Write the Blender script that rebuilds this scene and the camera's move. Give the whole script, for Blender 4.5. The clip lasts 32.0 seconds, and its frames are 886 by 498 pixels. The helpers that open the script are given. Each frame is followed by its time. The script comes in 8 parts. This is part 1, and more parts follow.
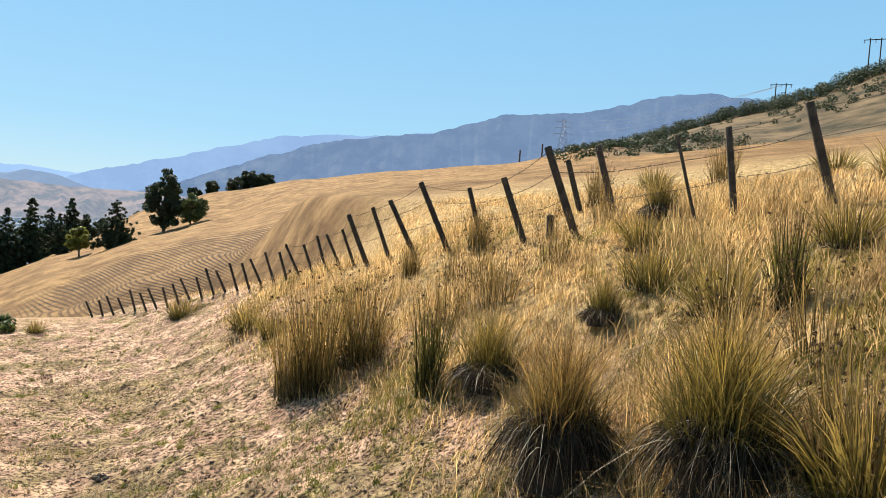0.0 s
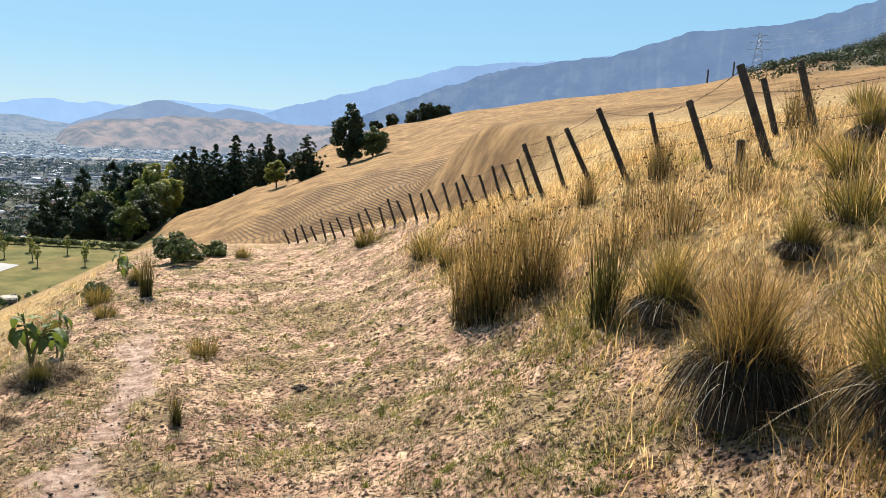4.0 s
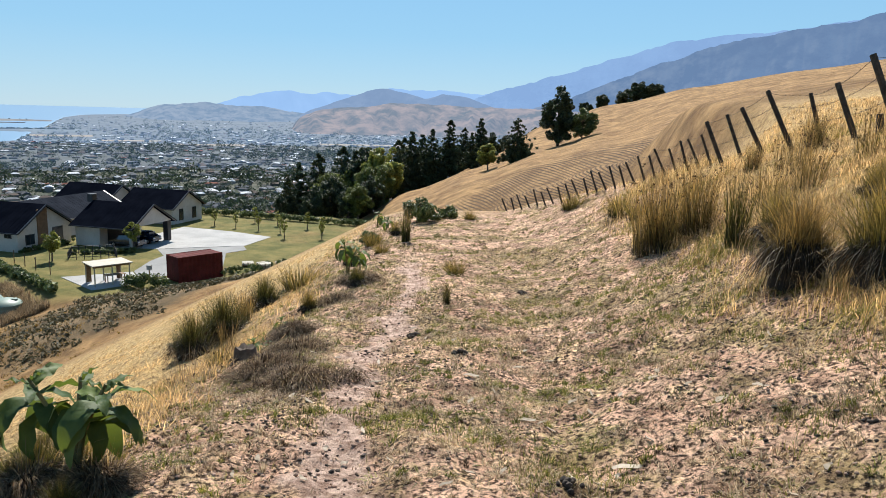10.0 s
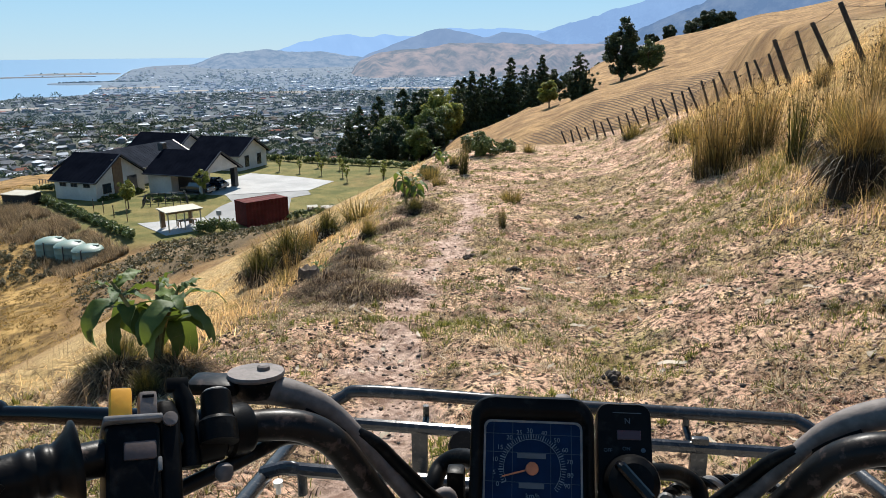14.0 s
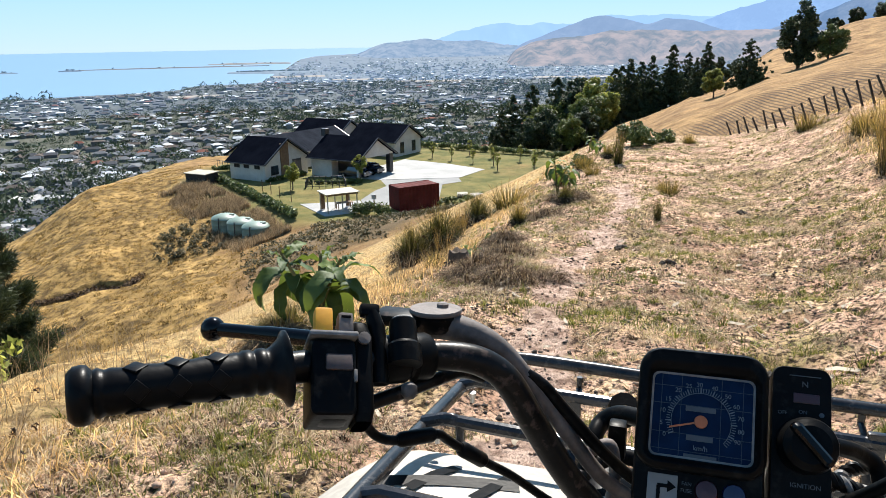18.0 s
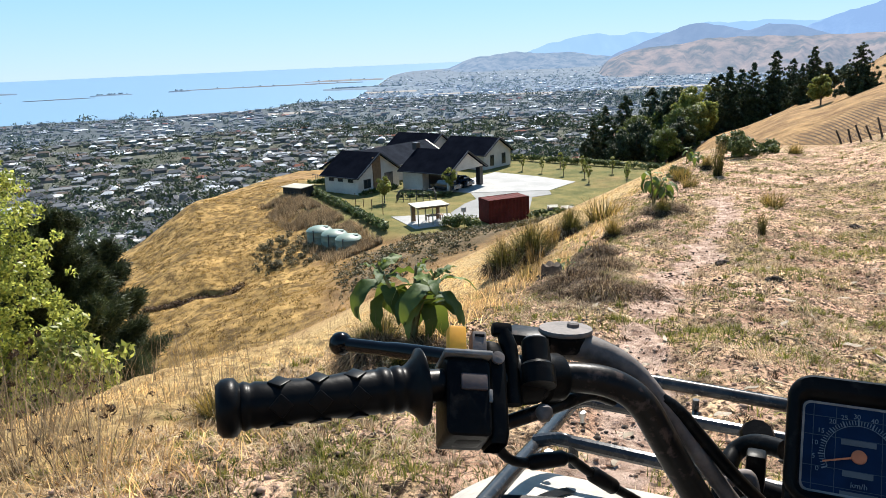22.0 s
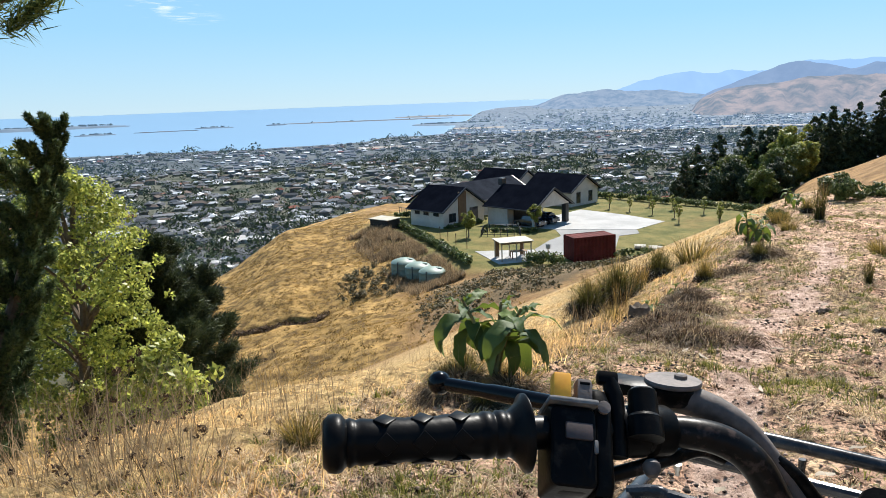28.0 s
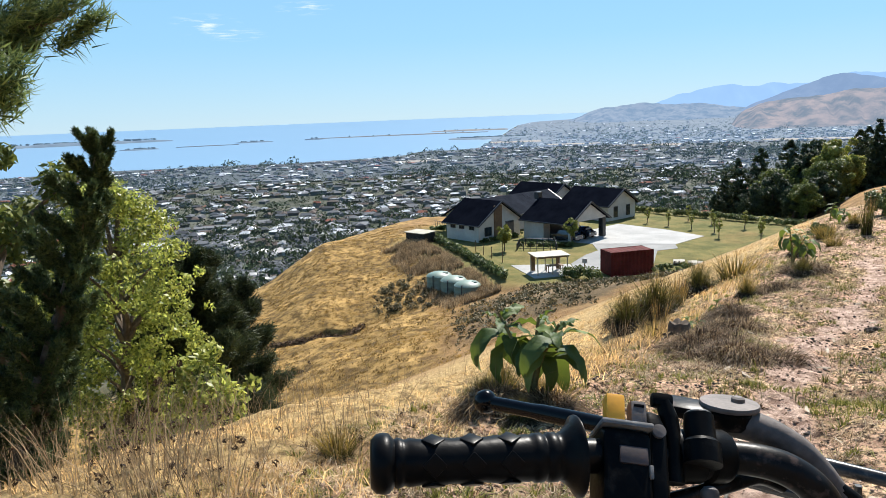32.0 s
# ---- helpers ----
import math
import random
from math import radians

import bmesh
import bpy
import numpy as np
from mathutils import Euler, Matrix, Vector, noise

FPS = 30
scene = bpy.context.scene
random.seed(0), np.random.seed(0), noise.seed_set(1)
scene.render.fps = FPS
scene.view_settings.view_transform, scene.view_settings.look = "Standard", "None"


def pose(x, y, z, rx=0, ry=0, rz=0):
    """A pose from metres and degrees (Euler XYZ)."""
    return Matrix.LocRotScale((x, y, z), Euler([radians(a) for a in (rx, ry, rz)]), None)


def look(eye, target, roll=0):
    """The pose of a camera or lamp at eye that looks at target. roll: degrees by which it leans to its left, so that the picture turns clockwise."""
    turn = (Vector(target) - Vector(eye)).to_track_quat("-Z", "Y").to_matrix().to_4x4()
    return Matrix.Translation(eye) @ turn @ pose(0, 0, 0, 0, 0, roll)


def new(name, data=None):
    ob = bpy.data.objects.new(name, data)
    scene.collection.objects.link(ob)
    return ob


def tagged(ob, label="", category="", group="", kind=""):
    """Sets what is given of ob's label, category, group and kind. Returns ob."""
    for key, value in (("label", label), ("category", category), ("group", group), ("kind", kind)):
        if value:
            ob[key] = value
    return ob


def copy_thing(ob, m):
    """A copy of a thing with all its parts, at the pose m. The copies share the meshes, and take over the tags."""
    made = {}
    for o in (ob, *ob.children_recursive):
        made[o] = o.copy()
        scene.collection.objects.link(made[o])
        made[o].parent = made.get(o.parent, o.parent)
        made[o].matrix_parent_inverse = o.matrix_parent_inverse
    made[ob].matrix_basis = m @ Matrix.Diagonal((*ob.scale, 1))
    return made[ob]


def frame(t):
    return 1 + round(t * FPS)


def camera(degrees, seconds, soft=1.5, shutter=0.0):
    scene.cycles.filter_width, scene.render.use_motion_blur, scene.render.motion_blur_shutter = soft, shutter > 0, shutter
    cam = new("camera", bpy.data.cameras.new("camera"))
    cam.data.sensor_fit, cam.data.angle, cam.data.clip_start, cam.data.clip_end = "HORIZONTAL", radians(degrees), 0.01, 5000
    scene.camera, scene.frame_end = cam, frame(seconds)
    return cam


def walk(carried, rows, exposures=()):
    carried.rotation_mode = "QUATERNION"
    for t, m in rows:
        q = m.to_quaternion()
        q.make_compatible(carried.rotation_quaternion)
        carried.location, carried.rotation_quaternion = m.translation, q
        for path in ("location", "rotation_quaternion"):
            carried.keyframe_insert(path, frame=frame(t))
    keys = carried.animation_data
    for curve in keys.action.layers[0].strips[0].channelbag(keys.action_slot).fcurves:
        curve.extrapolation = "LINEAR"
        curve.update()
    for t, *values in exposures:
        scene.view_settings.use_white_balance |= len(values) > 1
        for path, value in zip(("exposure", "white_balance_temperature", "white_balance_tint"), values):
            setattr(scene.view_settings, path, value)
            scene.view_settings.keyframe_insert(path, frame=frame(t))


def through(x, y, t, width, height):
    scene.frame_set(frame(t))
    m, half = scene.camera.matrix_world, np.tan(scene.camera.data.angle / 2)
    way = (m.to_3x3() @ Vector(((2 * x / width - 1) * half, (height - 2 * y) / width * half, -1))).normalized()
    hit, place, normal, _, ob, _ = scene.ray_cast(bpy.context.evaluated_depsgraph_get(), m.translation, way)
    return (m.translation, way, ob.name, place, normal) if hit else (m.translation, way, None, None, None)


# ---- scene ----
# the camera's way: seconds, place, then heading, pitch and roll in degrees
PATH = [
    (0.0, 0.450, 3.050, 0.000, 29.45, -2.17, 4.22),
    (0.5, 0.450, 3.050, 0.000, 30.16, -2.26, 4.33),
    (1.0, 0.450, 3.050, 0.000, 29.98, -2.67, 4.30),
    (1.5, 0.450, 3.050, 0.000, 29.09, -3.36, 4.18),
    (2.0, 0.450, 3.050, 0.000, 27.29, -4.42, 3.90),
    (2.5, 0.450, 3.050, 0.000, 24.91, -5.48, 3.70),
    (3.0, 0.450, 3.050, 0.000, 21.90, -6.70, 3.24),
    (3.5, 0.450, 3.050, 0.000, 18.90, -7.72, 3.07),
    (4.0, 0.450, 3.050, 0.000, 15.92, -8.62, 3.03),
    (4.5, 0.450, 3.050, 0.000, 13.46, -9.27, 2.91),
    (6.5, 0.450, 3.050, 0.000, 5.46, -10.51, 1.81),
    (7.0, 0.450, 3.050, 0.000, 3.47, -10.73, 1.48),
    (7.5, 0.450, 3.050, 0.000, 1.72, -11.02, 1.28),
    (8.0, 0.405, 2.748, 0.001, 0.30, -11.17, 1.91),
    (8.5, 0.287, 1.965, 0.002, -0.26, -10.61, 1.78),
    (9.0, 0.164, 1.151, 0.004, -0.49, -10.36, 1.82),
    (9.5, 0.050, 0.397, 0.005, -0.36, -10.17, 1.64),
    (10.0, -0.004, 0.035, 0.006, -0.56, -10.63, 1.61),
    (10.5, 0.007, 0.004, -0.026, -0.93, -11.30, 1.48),
    (11.0, 0.035, -0.010, -0.081, -1.24, -12.03, 1.35),
    (11.5, 0.046, -0.038, -0.095, -1.54, -12.68, 1.14),
    (12.0, 0.062, -0.061, -0.115, -2.00, -13.37, 0.74),
    (12.5, 0.066, -0.090, -0.124, -2.54, -13.98, 0.42),
    (13.0, 0.082, -0.125, -0.136, -3.41, -14.54, -0.03),
    (13.5, 0.087, -0.136, -0.155, -4.37, -14.93, -0.36),
    (14.0, 0.087, -0.151, -0.170, -5.60, -15.24, -0.53),
    (14.5, 0.092, -0.170, -0.172, -6.98, -15.44, -0.80),
    (16.5, 0.075, -0.176, -0.190, -13.35, -15.81, -0.92),
    (17.0, 0.072, -0.179, -0.193, -14.98, -15.90, -0.96),
    (17.5, 0.072, -0.192, -0.194, -16.31, -15.94, -0.90),
    (18.0, 0.068, -0.193, -0.197, -17.69, -15.93, -1.03),
    (18.5, 0.062, -0.194, -0.197, -18.78, -15.89, -1.12),
    (19.0, 0.058, -0.195, -0.199, -19.84, -15.78, -1.31),
    (19.5, 0.058, -0.196, -0.200, -20.75, -15.66, -1.62),
    (20.0, 0.055, -0.196, -0.198, -21.70, -15.52, -1.88),
    (20.5, 0.048, -0.194, -0.197, -22.56, -15.39, -2.10),
    (21.0, 0.043, -0.196, -0.198, -23.46, -15.18, -2.32),
    (21.5, 0.037, -0.196, -0.195, -24.19, -14.98, -2.46),
    (22.0, 0.031, -0.197, -0.194, -24.99, -14.70, -2.52),
    (22.5, 0.025, -0.199, -0.188, -25.70, -14.44, -2.59),
    (23.0, 0.024, -0.200, -0.187, -26.51, -14.15, -2.68),
    (23.5, 0.022, -0.201, -0.188, -27.26, -13.89, -2.76),
    (24.0, 0.021, -0.204, -0.187, -28.11, -13.63, -2.94),
    (24.5, 0.020, -0.204, -0.186, -28.86, -13.37, -3.29),
    (25.0, 0.019, -0.203, -0.184, -29.61, -13.08, -3.40),
    (25.5, 0.018, -0.203, -0.183, -30.15, -12.78, -3.51),
    (27.5, 0.014, -0.205, -0.184, -31.41, -11.80, -2.55),
    (28.0, 0.014, -0.205, -0.187, -31.65, -11.67, -2.10),
    (28.5, 0.010, -0.205, -0.188, -31.84, -11.59, -1.83),
    (29.0, 0.007, -0.205, -0.188, -32.10, -11.49, -1.60),
    (29.5, 0.007, -0.204, -0.189, -32.38, -11.37, -1.59),
    (30.0, 0.007, -0.205, -0.191, -32.72, -11.22, -1.61),
    (30.5, 0.006, -0.204, -0.190, -33.11, -11.06, -1.76),
    (31.0, 0.004, -0.203, -0.188, -33.57, -10.85, -2.06),
    (31.5, 0.004, -0.204, -0.187, -34.00, -10.69, -2.18),
    (32.0, 0.000, -0.203, -0.186, -34.48, -10.48, -2.29),
]
cam = camera(63.24, 32.0, 0.55)
walk(cam, [(t, pose(x, y, z, 90 + p, 0, -h) @ pose(0, 0, 0, 0, 0, r)) for t, x, y, z, h, p, r in PATH],
     [(0.0, 1.05, 6650, 10), (4.5, 1.03, 6550, 10), (7.0, 0.98, 6350, 10), (9.0, 0.84, 6200, 10), (13.0, 0.85, 6200, 10), (15.5, 1.02, 6200, 10), (18.0, 1.18, 6250, 10), (22.0, 1.16, 6250, 10), (25.0, 1.08, 6200, 10), (32.0, 1.04, 6200, 10)])

# ---- sky and sun ----
SUN_AZ, SUN_EL = -8.0, 47.0
world = bpy.data.worlds.new("sky")
scene.world = world
world.use_nodes = True
wt = world.node_tree
sky = wt.nodes.new("ShaderNodeTexSky")
sky.sky_type, sky.sun_disc = "NISHITA", False
sky.sun_elevation, sky.sun_rotation = radians(SUN_EL), radians(SUN_AZ)
sky.air_density, sky.dust_density, sky.ozone_density, sky.altitude = 1.0, 0.0, 4.0, 100
wt.nodes["Background"].inputs["Strength"].default_value = 0.0555
clear = wt.nodes.new("ShaderNodeMix")
clear.data_type, clear.blend_type = "RGBA", "MULTIPLY"
clear.inputs[0].default_value, clear.inputs[7].default_value = 1.0, (0.80, 1.0, 1.12, 1)
wt.links.new(sky.outputs["Color"], clear.inputs[6])
haze = wt.nodes.new("ShaderNodeMix")
haze.data_type = "RGBA"
# bright haze low down, thinning towards the zenith
up = wt.nodes.new("ShaderNodeSeparateXYZ")
wt.links.new(wt.nodes.new("ShaderNodeTexCoord").outputs["Generated"], up.inputs[0])
tone = wt.nodes.new("ShaderNodeValToRGB")
el = tone.color_ramp.elements
el.new(0.12)
el.new(0.3)
for e, (p, c) in zip(el, ((0.0, (0.54, 0.72, 0.84, 1)), (0.10, (0.37, 0.65, 0.86, 1)), (0.3, (0.27, 0.58, 0.87, 1)), (1.0, (0.14, 0.34, 0.62, 1)))):
    e.position, e.color = p, c
wt.links.new(up.outputs["Z"], tone.inputs[0])
thin = wt.nodes.new("ShaderNodeMapRange")
thin.inputs[1].default_value, thin.inputs[2].default_value, thin.inputs[3].default_value, thin.inputs[4].default_value = 0.3, 0.85, 0.82, 0.25
wt.links.new(up.outputs["Z"], thin.inputs[0])
wt.links.new(thin.outputs[0], haze.inputs[0])
bright = wt.nodes.new("ShaderNodeMix")
bright.data_type, bright.blend_type = "RGBA", "MULTIPLY"
bright.inputs[0].default_value, bright.inputs[7].default_value = 1.0, (9.6, 9.6, 9.6, 1)
wt.links.new(tone.outputs["Color"], bright.inputs[6])
wt.links.new(bright.outputs[2], haze.inputs[7])
wt.links.new(clear.outputs[2], haze.inputs[6])
wt.links.new(haze.outputs[2], wt.nodes["Background"].inputs["Color"])

sun = new("sun", bpy.data.lights.new("sun", "SUN"))
sun.data.energy, sun.data.angle, sun.data.color = 5.0, radians(0.5), (1.0, 0.93, 0.82)
sa, se = radians(SUN_AZ), radians(SUN_EL)
sun_way = Vector((math.sin(sa) * math.cos(se), math.cos(sa) * math.cos(se), math.sin(se)))
sun.matrix_world = look(sun_way * 50, (0, 0, 0))

# ---- materials ----
def nodes_of(name):
    m = bpy.data.materials.new(name)
    m.use_nodes = True
    return m, m.node_tree.nodes, m.node_tree.links, m.node_tree.nodes["Principled BSDF"]


def ramp(n, stops):
    r = n.new("ShaderNodeValToRGB")
    e = r.color_ramp.elements
    while len(e) < len(stops):
        e.new(0.5)
    for el, (p, c) in zip(e, stops):
        el.position, el.color = p, (*c, 1)
    return r


def noise_node(n, l, src, scale, detail=4, rough=0.6):
    t = n.new("ShaderNodeTexNoise")
    t.inputs["Scale"].default_value, t.inputs["Detail"].default_value = scale, detail
    t.inputs["Roughness"].default_value = rough
    l.new(src, t.inputs["Vector"])
    return t.outputs["Fac"]


def mixed(n, l, fac, a, b, mode="MIX"):
    x = n.new("ShaderNodeMix")
    x.data_type, x.blend_type = "RGBA", mode
    for s, v in ((x.inputs[0], fac), (x.inputs[6], a), (x.inputs[7], b)):
        if isinstance(v, (int, float)):
            s.default_value = v
        elif isinstance(v, tuple):
            s.default_value = (*v, 1)
        else:
            l.new(v, s)
    return x.outputs[2]


def surf(name, a, b, scale=4.0, rough=0.8, bump=0.2, fine=60.0, metal=0.0, spread=0.15, where="Object", wear=None, coat=0.0, random=0.0, spec=0.5):
    """A surface of two tones at two scales, with fine relief."""
    m, n, l, p = nodes_of(name)
    co = n.new("ShaderNodeTexCoord").outputs[where]
    big = noise_node(n, l, co, scale)
    small = noise_node(n, l, co, fine, 3)
    r = ramp(n, [(0.5 - spread, a), (0.5 + spread, b)])
    l.new(big, r.inputs[0])
    col = mixed(n, l, 0.35, r.outputs[0], small, "OVERLAY")
    if wear:
        w = ramp(n, [(0.55, (0, 0, 0)), (0.66, (1, 1, 1))])
        l.new(noise_node(n, l, co, scale * 5, 5), w.inputs[0])
        col = mixed(n, l, w.outputs[0], col, wear)
    if random:
        oi = n.new("ShaderNodeObjectInfo")
        h = n.new("ShaderNodeHueSaturation")
        mr = n.new("ShaderNodeMapRange")
        mr.inputs[3].default_value, mr.inputs[4].default_value = 1 - random, 1 + random
        l.new(oi.outputs["Random"], mr.inputs[0])
        l.new(mr.outputs[0], h.inputs["Value"])
        l.new(col, h.inputs["Color"])
        col = h.outputs[0]
    l.new(col, p.inputs["Base Color"])
    p.inputs["Roughness"].default_value, p.inputs["Metallic"].default_value = rough, metal
    p.inputs["Coat Weight"].default_value, p.inputs["Specular IOR Level"].default_value = coat, spec
    if bump:
        bm_ = n.new("ShaderNodeBump")
        bm_.inputs["Strength"].default_value, bm_.inputs["Distance"].default_value = bump, 0.3 / fine
        l.new(small, bm_.inputs["Height"])
        l.new(bm_.outputs[0], p.inputs["Normal"])
    return m


def leafy(name, a, b, through=0.35, rough=0.5, scale=0.6):
    """Thin leaves: two tones, varied by island, with light coming through."""
    m, n, l, p = nodes_of(name)
    geo = n.new("ShaderNodeNewGeometry")
    co = n.new("ShaderNodeTexCoord").outputs["Object"]
    r = ramp(n, [(0.1, a), (0.9, b)])
    l.new(geo.outputs["Random Per Island"], r.inputs[0])
    r2 = ramp(n, [(0.35, (0.6, 0.6, 0.6)), (0.65, (1.25, 1.25, 1.2))])
    l.new(noise_node(n, l, co, scale, 2), r2.inputs[0])
    col = mixed(n, l, 0.8, r.outputs[0], r2.outputs[0], "MULTIPLY")
    l.new(col, p.inputs["Base Color"])
    p.inputs["Roughness"].default_value = rough
    p.inputs["Specular IOR Level"].default_value = 0.3
    t = n.new("ShaderNodeBsdfTranslucent")
    l.new(col, t.inputs["Color"])
    x = n.new("ShaderNodeMixShader")
    x.inputs[0].default_value = through
    l.new(p.outputs[0], x.inputs[1])
    l.new(t.outputs[0], x.inputs[2])
    l.new(x.outputs[0], n["Material Output"].inputs["Surface"])
    return m


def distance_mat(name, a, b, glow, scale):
    """Far ridges behind everything, seen through much air: a plain backdrop whose faint glow paints the haze."""
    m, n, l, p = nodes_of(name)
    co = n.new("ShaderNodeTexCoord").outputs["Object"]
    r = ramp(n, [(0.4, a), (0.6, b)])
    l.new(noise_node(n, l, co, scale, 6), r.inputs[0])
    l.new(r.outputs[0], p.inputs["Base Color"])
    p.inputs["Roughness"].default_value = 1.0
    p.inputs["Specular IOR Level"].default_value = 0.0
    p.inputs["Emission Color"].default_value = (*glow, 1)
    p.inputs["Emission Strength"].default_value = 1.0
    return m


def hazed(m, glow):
    """A copy of the surface with the haze of kilometres of air added as glow, for what lies on the horizon."""
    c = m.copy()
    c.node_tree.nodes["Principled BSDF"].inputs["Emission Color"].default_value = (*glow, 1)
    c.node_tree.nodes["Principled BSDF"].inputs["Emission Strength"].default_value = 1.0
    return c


def ground_mat():
    """Soil, dry grass, mown lawn and scrub, laid by the masks that the ground carries."""
    m, n, l, p = nodes_of("ground")
    co = n.new("ShaderNodeTexCoord").outputs["Object"]

    def mask(name):
        a = n.new("ShaderNodeAttribute")
        a.attribute_name = name
        return a.outputs["Fac"]
    def two(a, b, scale, detail=5, lo=0.38, hi=0.62):
        r = ramp(n, [(lo, a), (hi, b)])
        l.new(noise_node(n, l, co, scale, detail, 0.65), r.inputs[0])
        return r.outputs[0]
    soil = two((0.33, 0.21, 0.145), (0.66, 0.475, 0.35), 2.6, 9)
    litter = two((0.091, 0.057, 0.032), (0.608, 0.456, 0.274), 24, 8, 0.38, 0.58)
    moss = two((0.068, 0.065, 0.023), (0.289, 0.251, 0.084), 22, 6)
    near = mixed(n, l, two((0, 0, 0), (0.85, 0.85, 0.85), 2.6, 8, 0.52, 0.6), soil, litter)
    near = mixed(n, l, two((0, 0, 0), (0.6, 0.6, 0.6), 1.1, 8, 0.5, 0.58), near, moss)
    # random mottling that also paints the shade specks of clods and grass
    near = mixed(n, l, 0.85, near, two((0.5, 0.46, 0.43), (1.15, 1.12, 1.08), 4, 9, 0.4, 0.56), "MULTIPLY")
    near = mixed(n, l, 1.0, near, two((0.14, 0.115, 0.095), (1.62, 1.55, 1.5), 26, 9, 0.42, 0.53), "MULTIPLY")
    near = mixed(n, l, mask("path"), near, two((0.30, 0.19, 0.135), (0.68, 0.49, 0.38), 9, 9, 0.4, 0.6))
    gold = mixed(n, l, 0.6, two((0.155, 0.088, 0.037), (0.315, 0.195, 0.086), 0.35, 11), two((0.5, 0.48, 0.45), (1.35, 1.33, 1.28), 0.9, 9, 0.36, 0.62), "MULTIPLY")
    gold = mixed(n, l, 0.5, gold, two((0.4, 0.4, 0.4), (0.62, 0.6, 0.55), 6, 6), "OVERLAY")
    # narrow trodden steps that follow the contours and break off here and there, their shade painted as dark lines
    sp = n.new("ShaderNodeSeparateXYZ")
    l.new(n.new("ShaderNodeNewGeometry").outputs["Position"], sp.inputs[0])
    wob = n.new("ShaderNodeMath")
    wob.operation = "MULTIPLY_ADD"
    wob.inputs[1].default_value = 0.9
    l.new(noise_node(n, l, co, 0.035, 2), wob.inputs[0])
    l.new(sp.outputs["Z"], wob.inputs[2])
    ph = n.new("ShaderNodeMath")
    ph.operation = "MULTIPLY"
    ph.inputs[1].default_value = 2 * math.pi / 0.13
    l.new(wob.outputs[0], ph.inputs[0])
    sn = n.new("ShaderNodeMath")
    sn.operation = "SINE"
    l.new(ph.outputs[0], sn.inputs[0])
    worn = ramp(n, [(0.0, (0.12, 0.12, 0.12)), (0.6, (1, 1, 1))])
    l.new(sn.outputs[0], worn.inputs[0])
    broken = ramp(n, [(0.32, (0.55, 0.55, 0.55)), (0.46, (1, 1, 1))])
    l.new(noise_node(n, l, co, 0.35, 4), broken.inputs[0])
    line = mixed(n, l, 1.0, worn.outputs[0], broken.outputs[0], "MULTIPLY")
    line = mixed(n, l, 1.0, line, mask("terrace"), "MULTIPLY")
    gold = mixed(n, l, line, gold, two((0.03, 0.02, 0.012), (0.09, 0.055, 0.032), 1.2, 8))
    spur = mixed(n, l, 0.8, two((0.16, 0.10, 0.033), (0.35, 0.22, 0.08), 0.22, 10), two((0.28, 0.26, 0.21), (1.4, 1.4, 1.3), 1.1, 9, 0.4, 0.58), "MULTIPLY")
    lawn = two((0.08, 0.085, 0.022), (0.175, 0.145, 0.048), 0.3, 10)
    scrub = two((0.038, 0.034, 0.019), (0.167, 0.118, 0.065), 0.09, 10)
    town = two((0.026, 0.036, 0.022), (0.095, 0.095, 0.075), 0.02, 10)
    gold = mixed(n, l, mask("bank"), gold, two((0.19, 0.125, 0.056), (0.66, 0.465, 0.205), 9, 9))
    col = mixed(n, l, mask("gold"), near, gold)
    for key, c in (("spur", spur), ("lawn", lawn), ("scrub", scrub), ("town", town)):
        col = mixed(n, l, mask(key), col, c)
    l.new(col, p.inputs["Base Color"])
    p.inputs["Roughness"].default_value = 0.95
    p.inputs["Specular IOR Level"].default_value = 0.15
    b1 = n.new("ShaderNodeBump")
    b1.inputs["Strength"].default_value, b1.inputs["Distance"].default_value = 1.0, 0.07
    l.new(noise_node(n, l, co, 15, 9, 0.75), b1.inputs["Height"])
    l.new(b1.outputs[0], p.inputs["Normal"])
    return m


def water_mat():
    m, n, l, p = nodes_of("sea_water")
    p.inputs["Base Color"].default_value = (0.15, 0.25, 0.36, 1)
    p.inputs["Roughness"].default_value, p.inputs["Specular IOR Level"].default_value = 0.6, 0.03
    co = n.new("ShaderNodeTexCoord").outputs["Object"]
    b1 = n.new("ShaderNodeBump")
    b1.inputs["Strength"].default_value = 0.3
    l.new(noise_node(n, l, co, 0.05, 5), b1.inputs["Height"])
    l.new(b1.outputs[0], p.inputs["Normal"])
    return m


def plain(name, c, rough=0.5, metal=0.0):
    return surf(name, tuple(v * 0.85 for v in c), tuple(min(1, v * 1.12) for v in c), 3, rough, 0.08, 80, metal)


GROUND, WATER = ground_mat(), water_mat()
# ---- the lie of the land ----
def hash2(ix, iy, seed):
    h = (ix.astype(np.int64) * 374761393 + iy.astype(np.int64) * 668265263 + seed * 1442695041) & 0x7FFFFFFF
    h = ((h ^ (h >> 13)) * 1274126177) & 0x7FFFFFFF
    return ((h ^ (h >> 16)) & 0xFFFF) / 65535.0


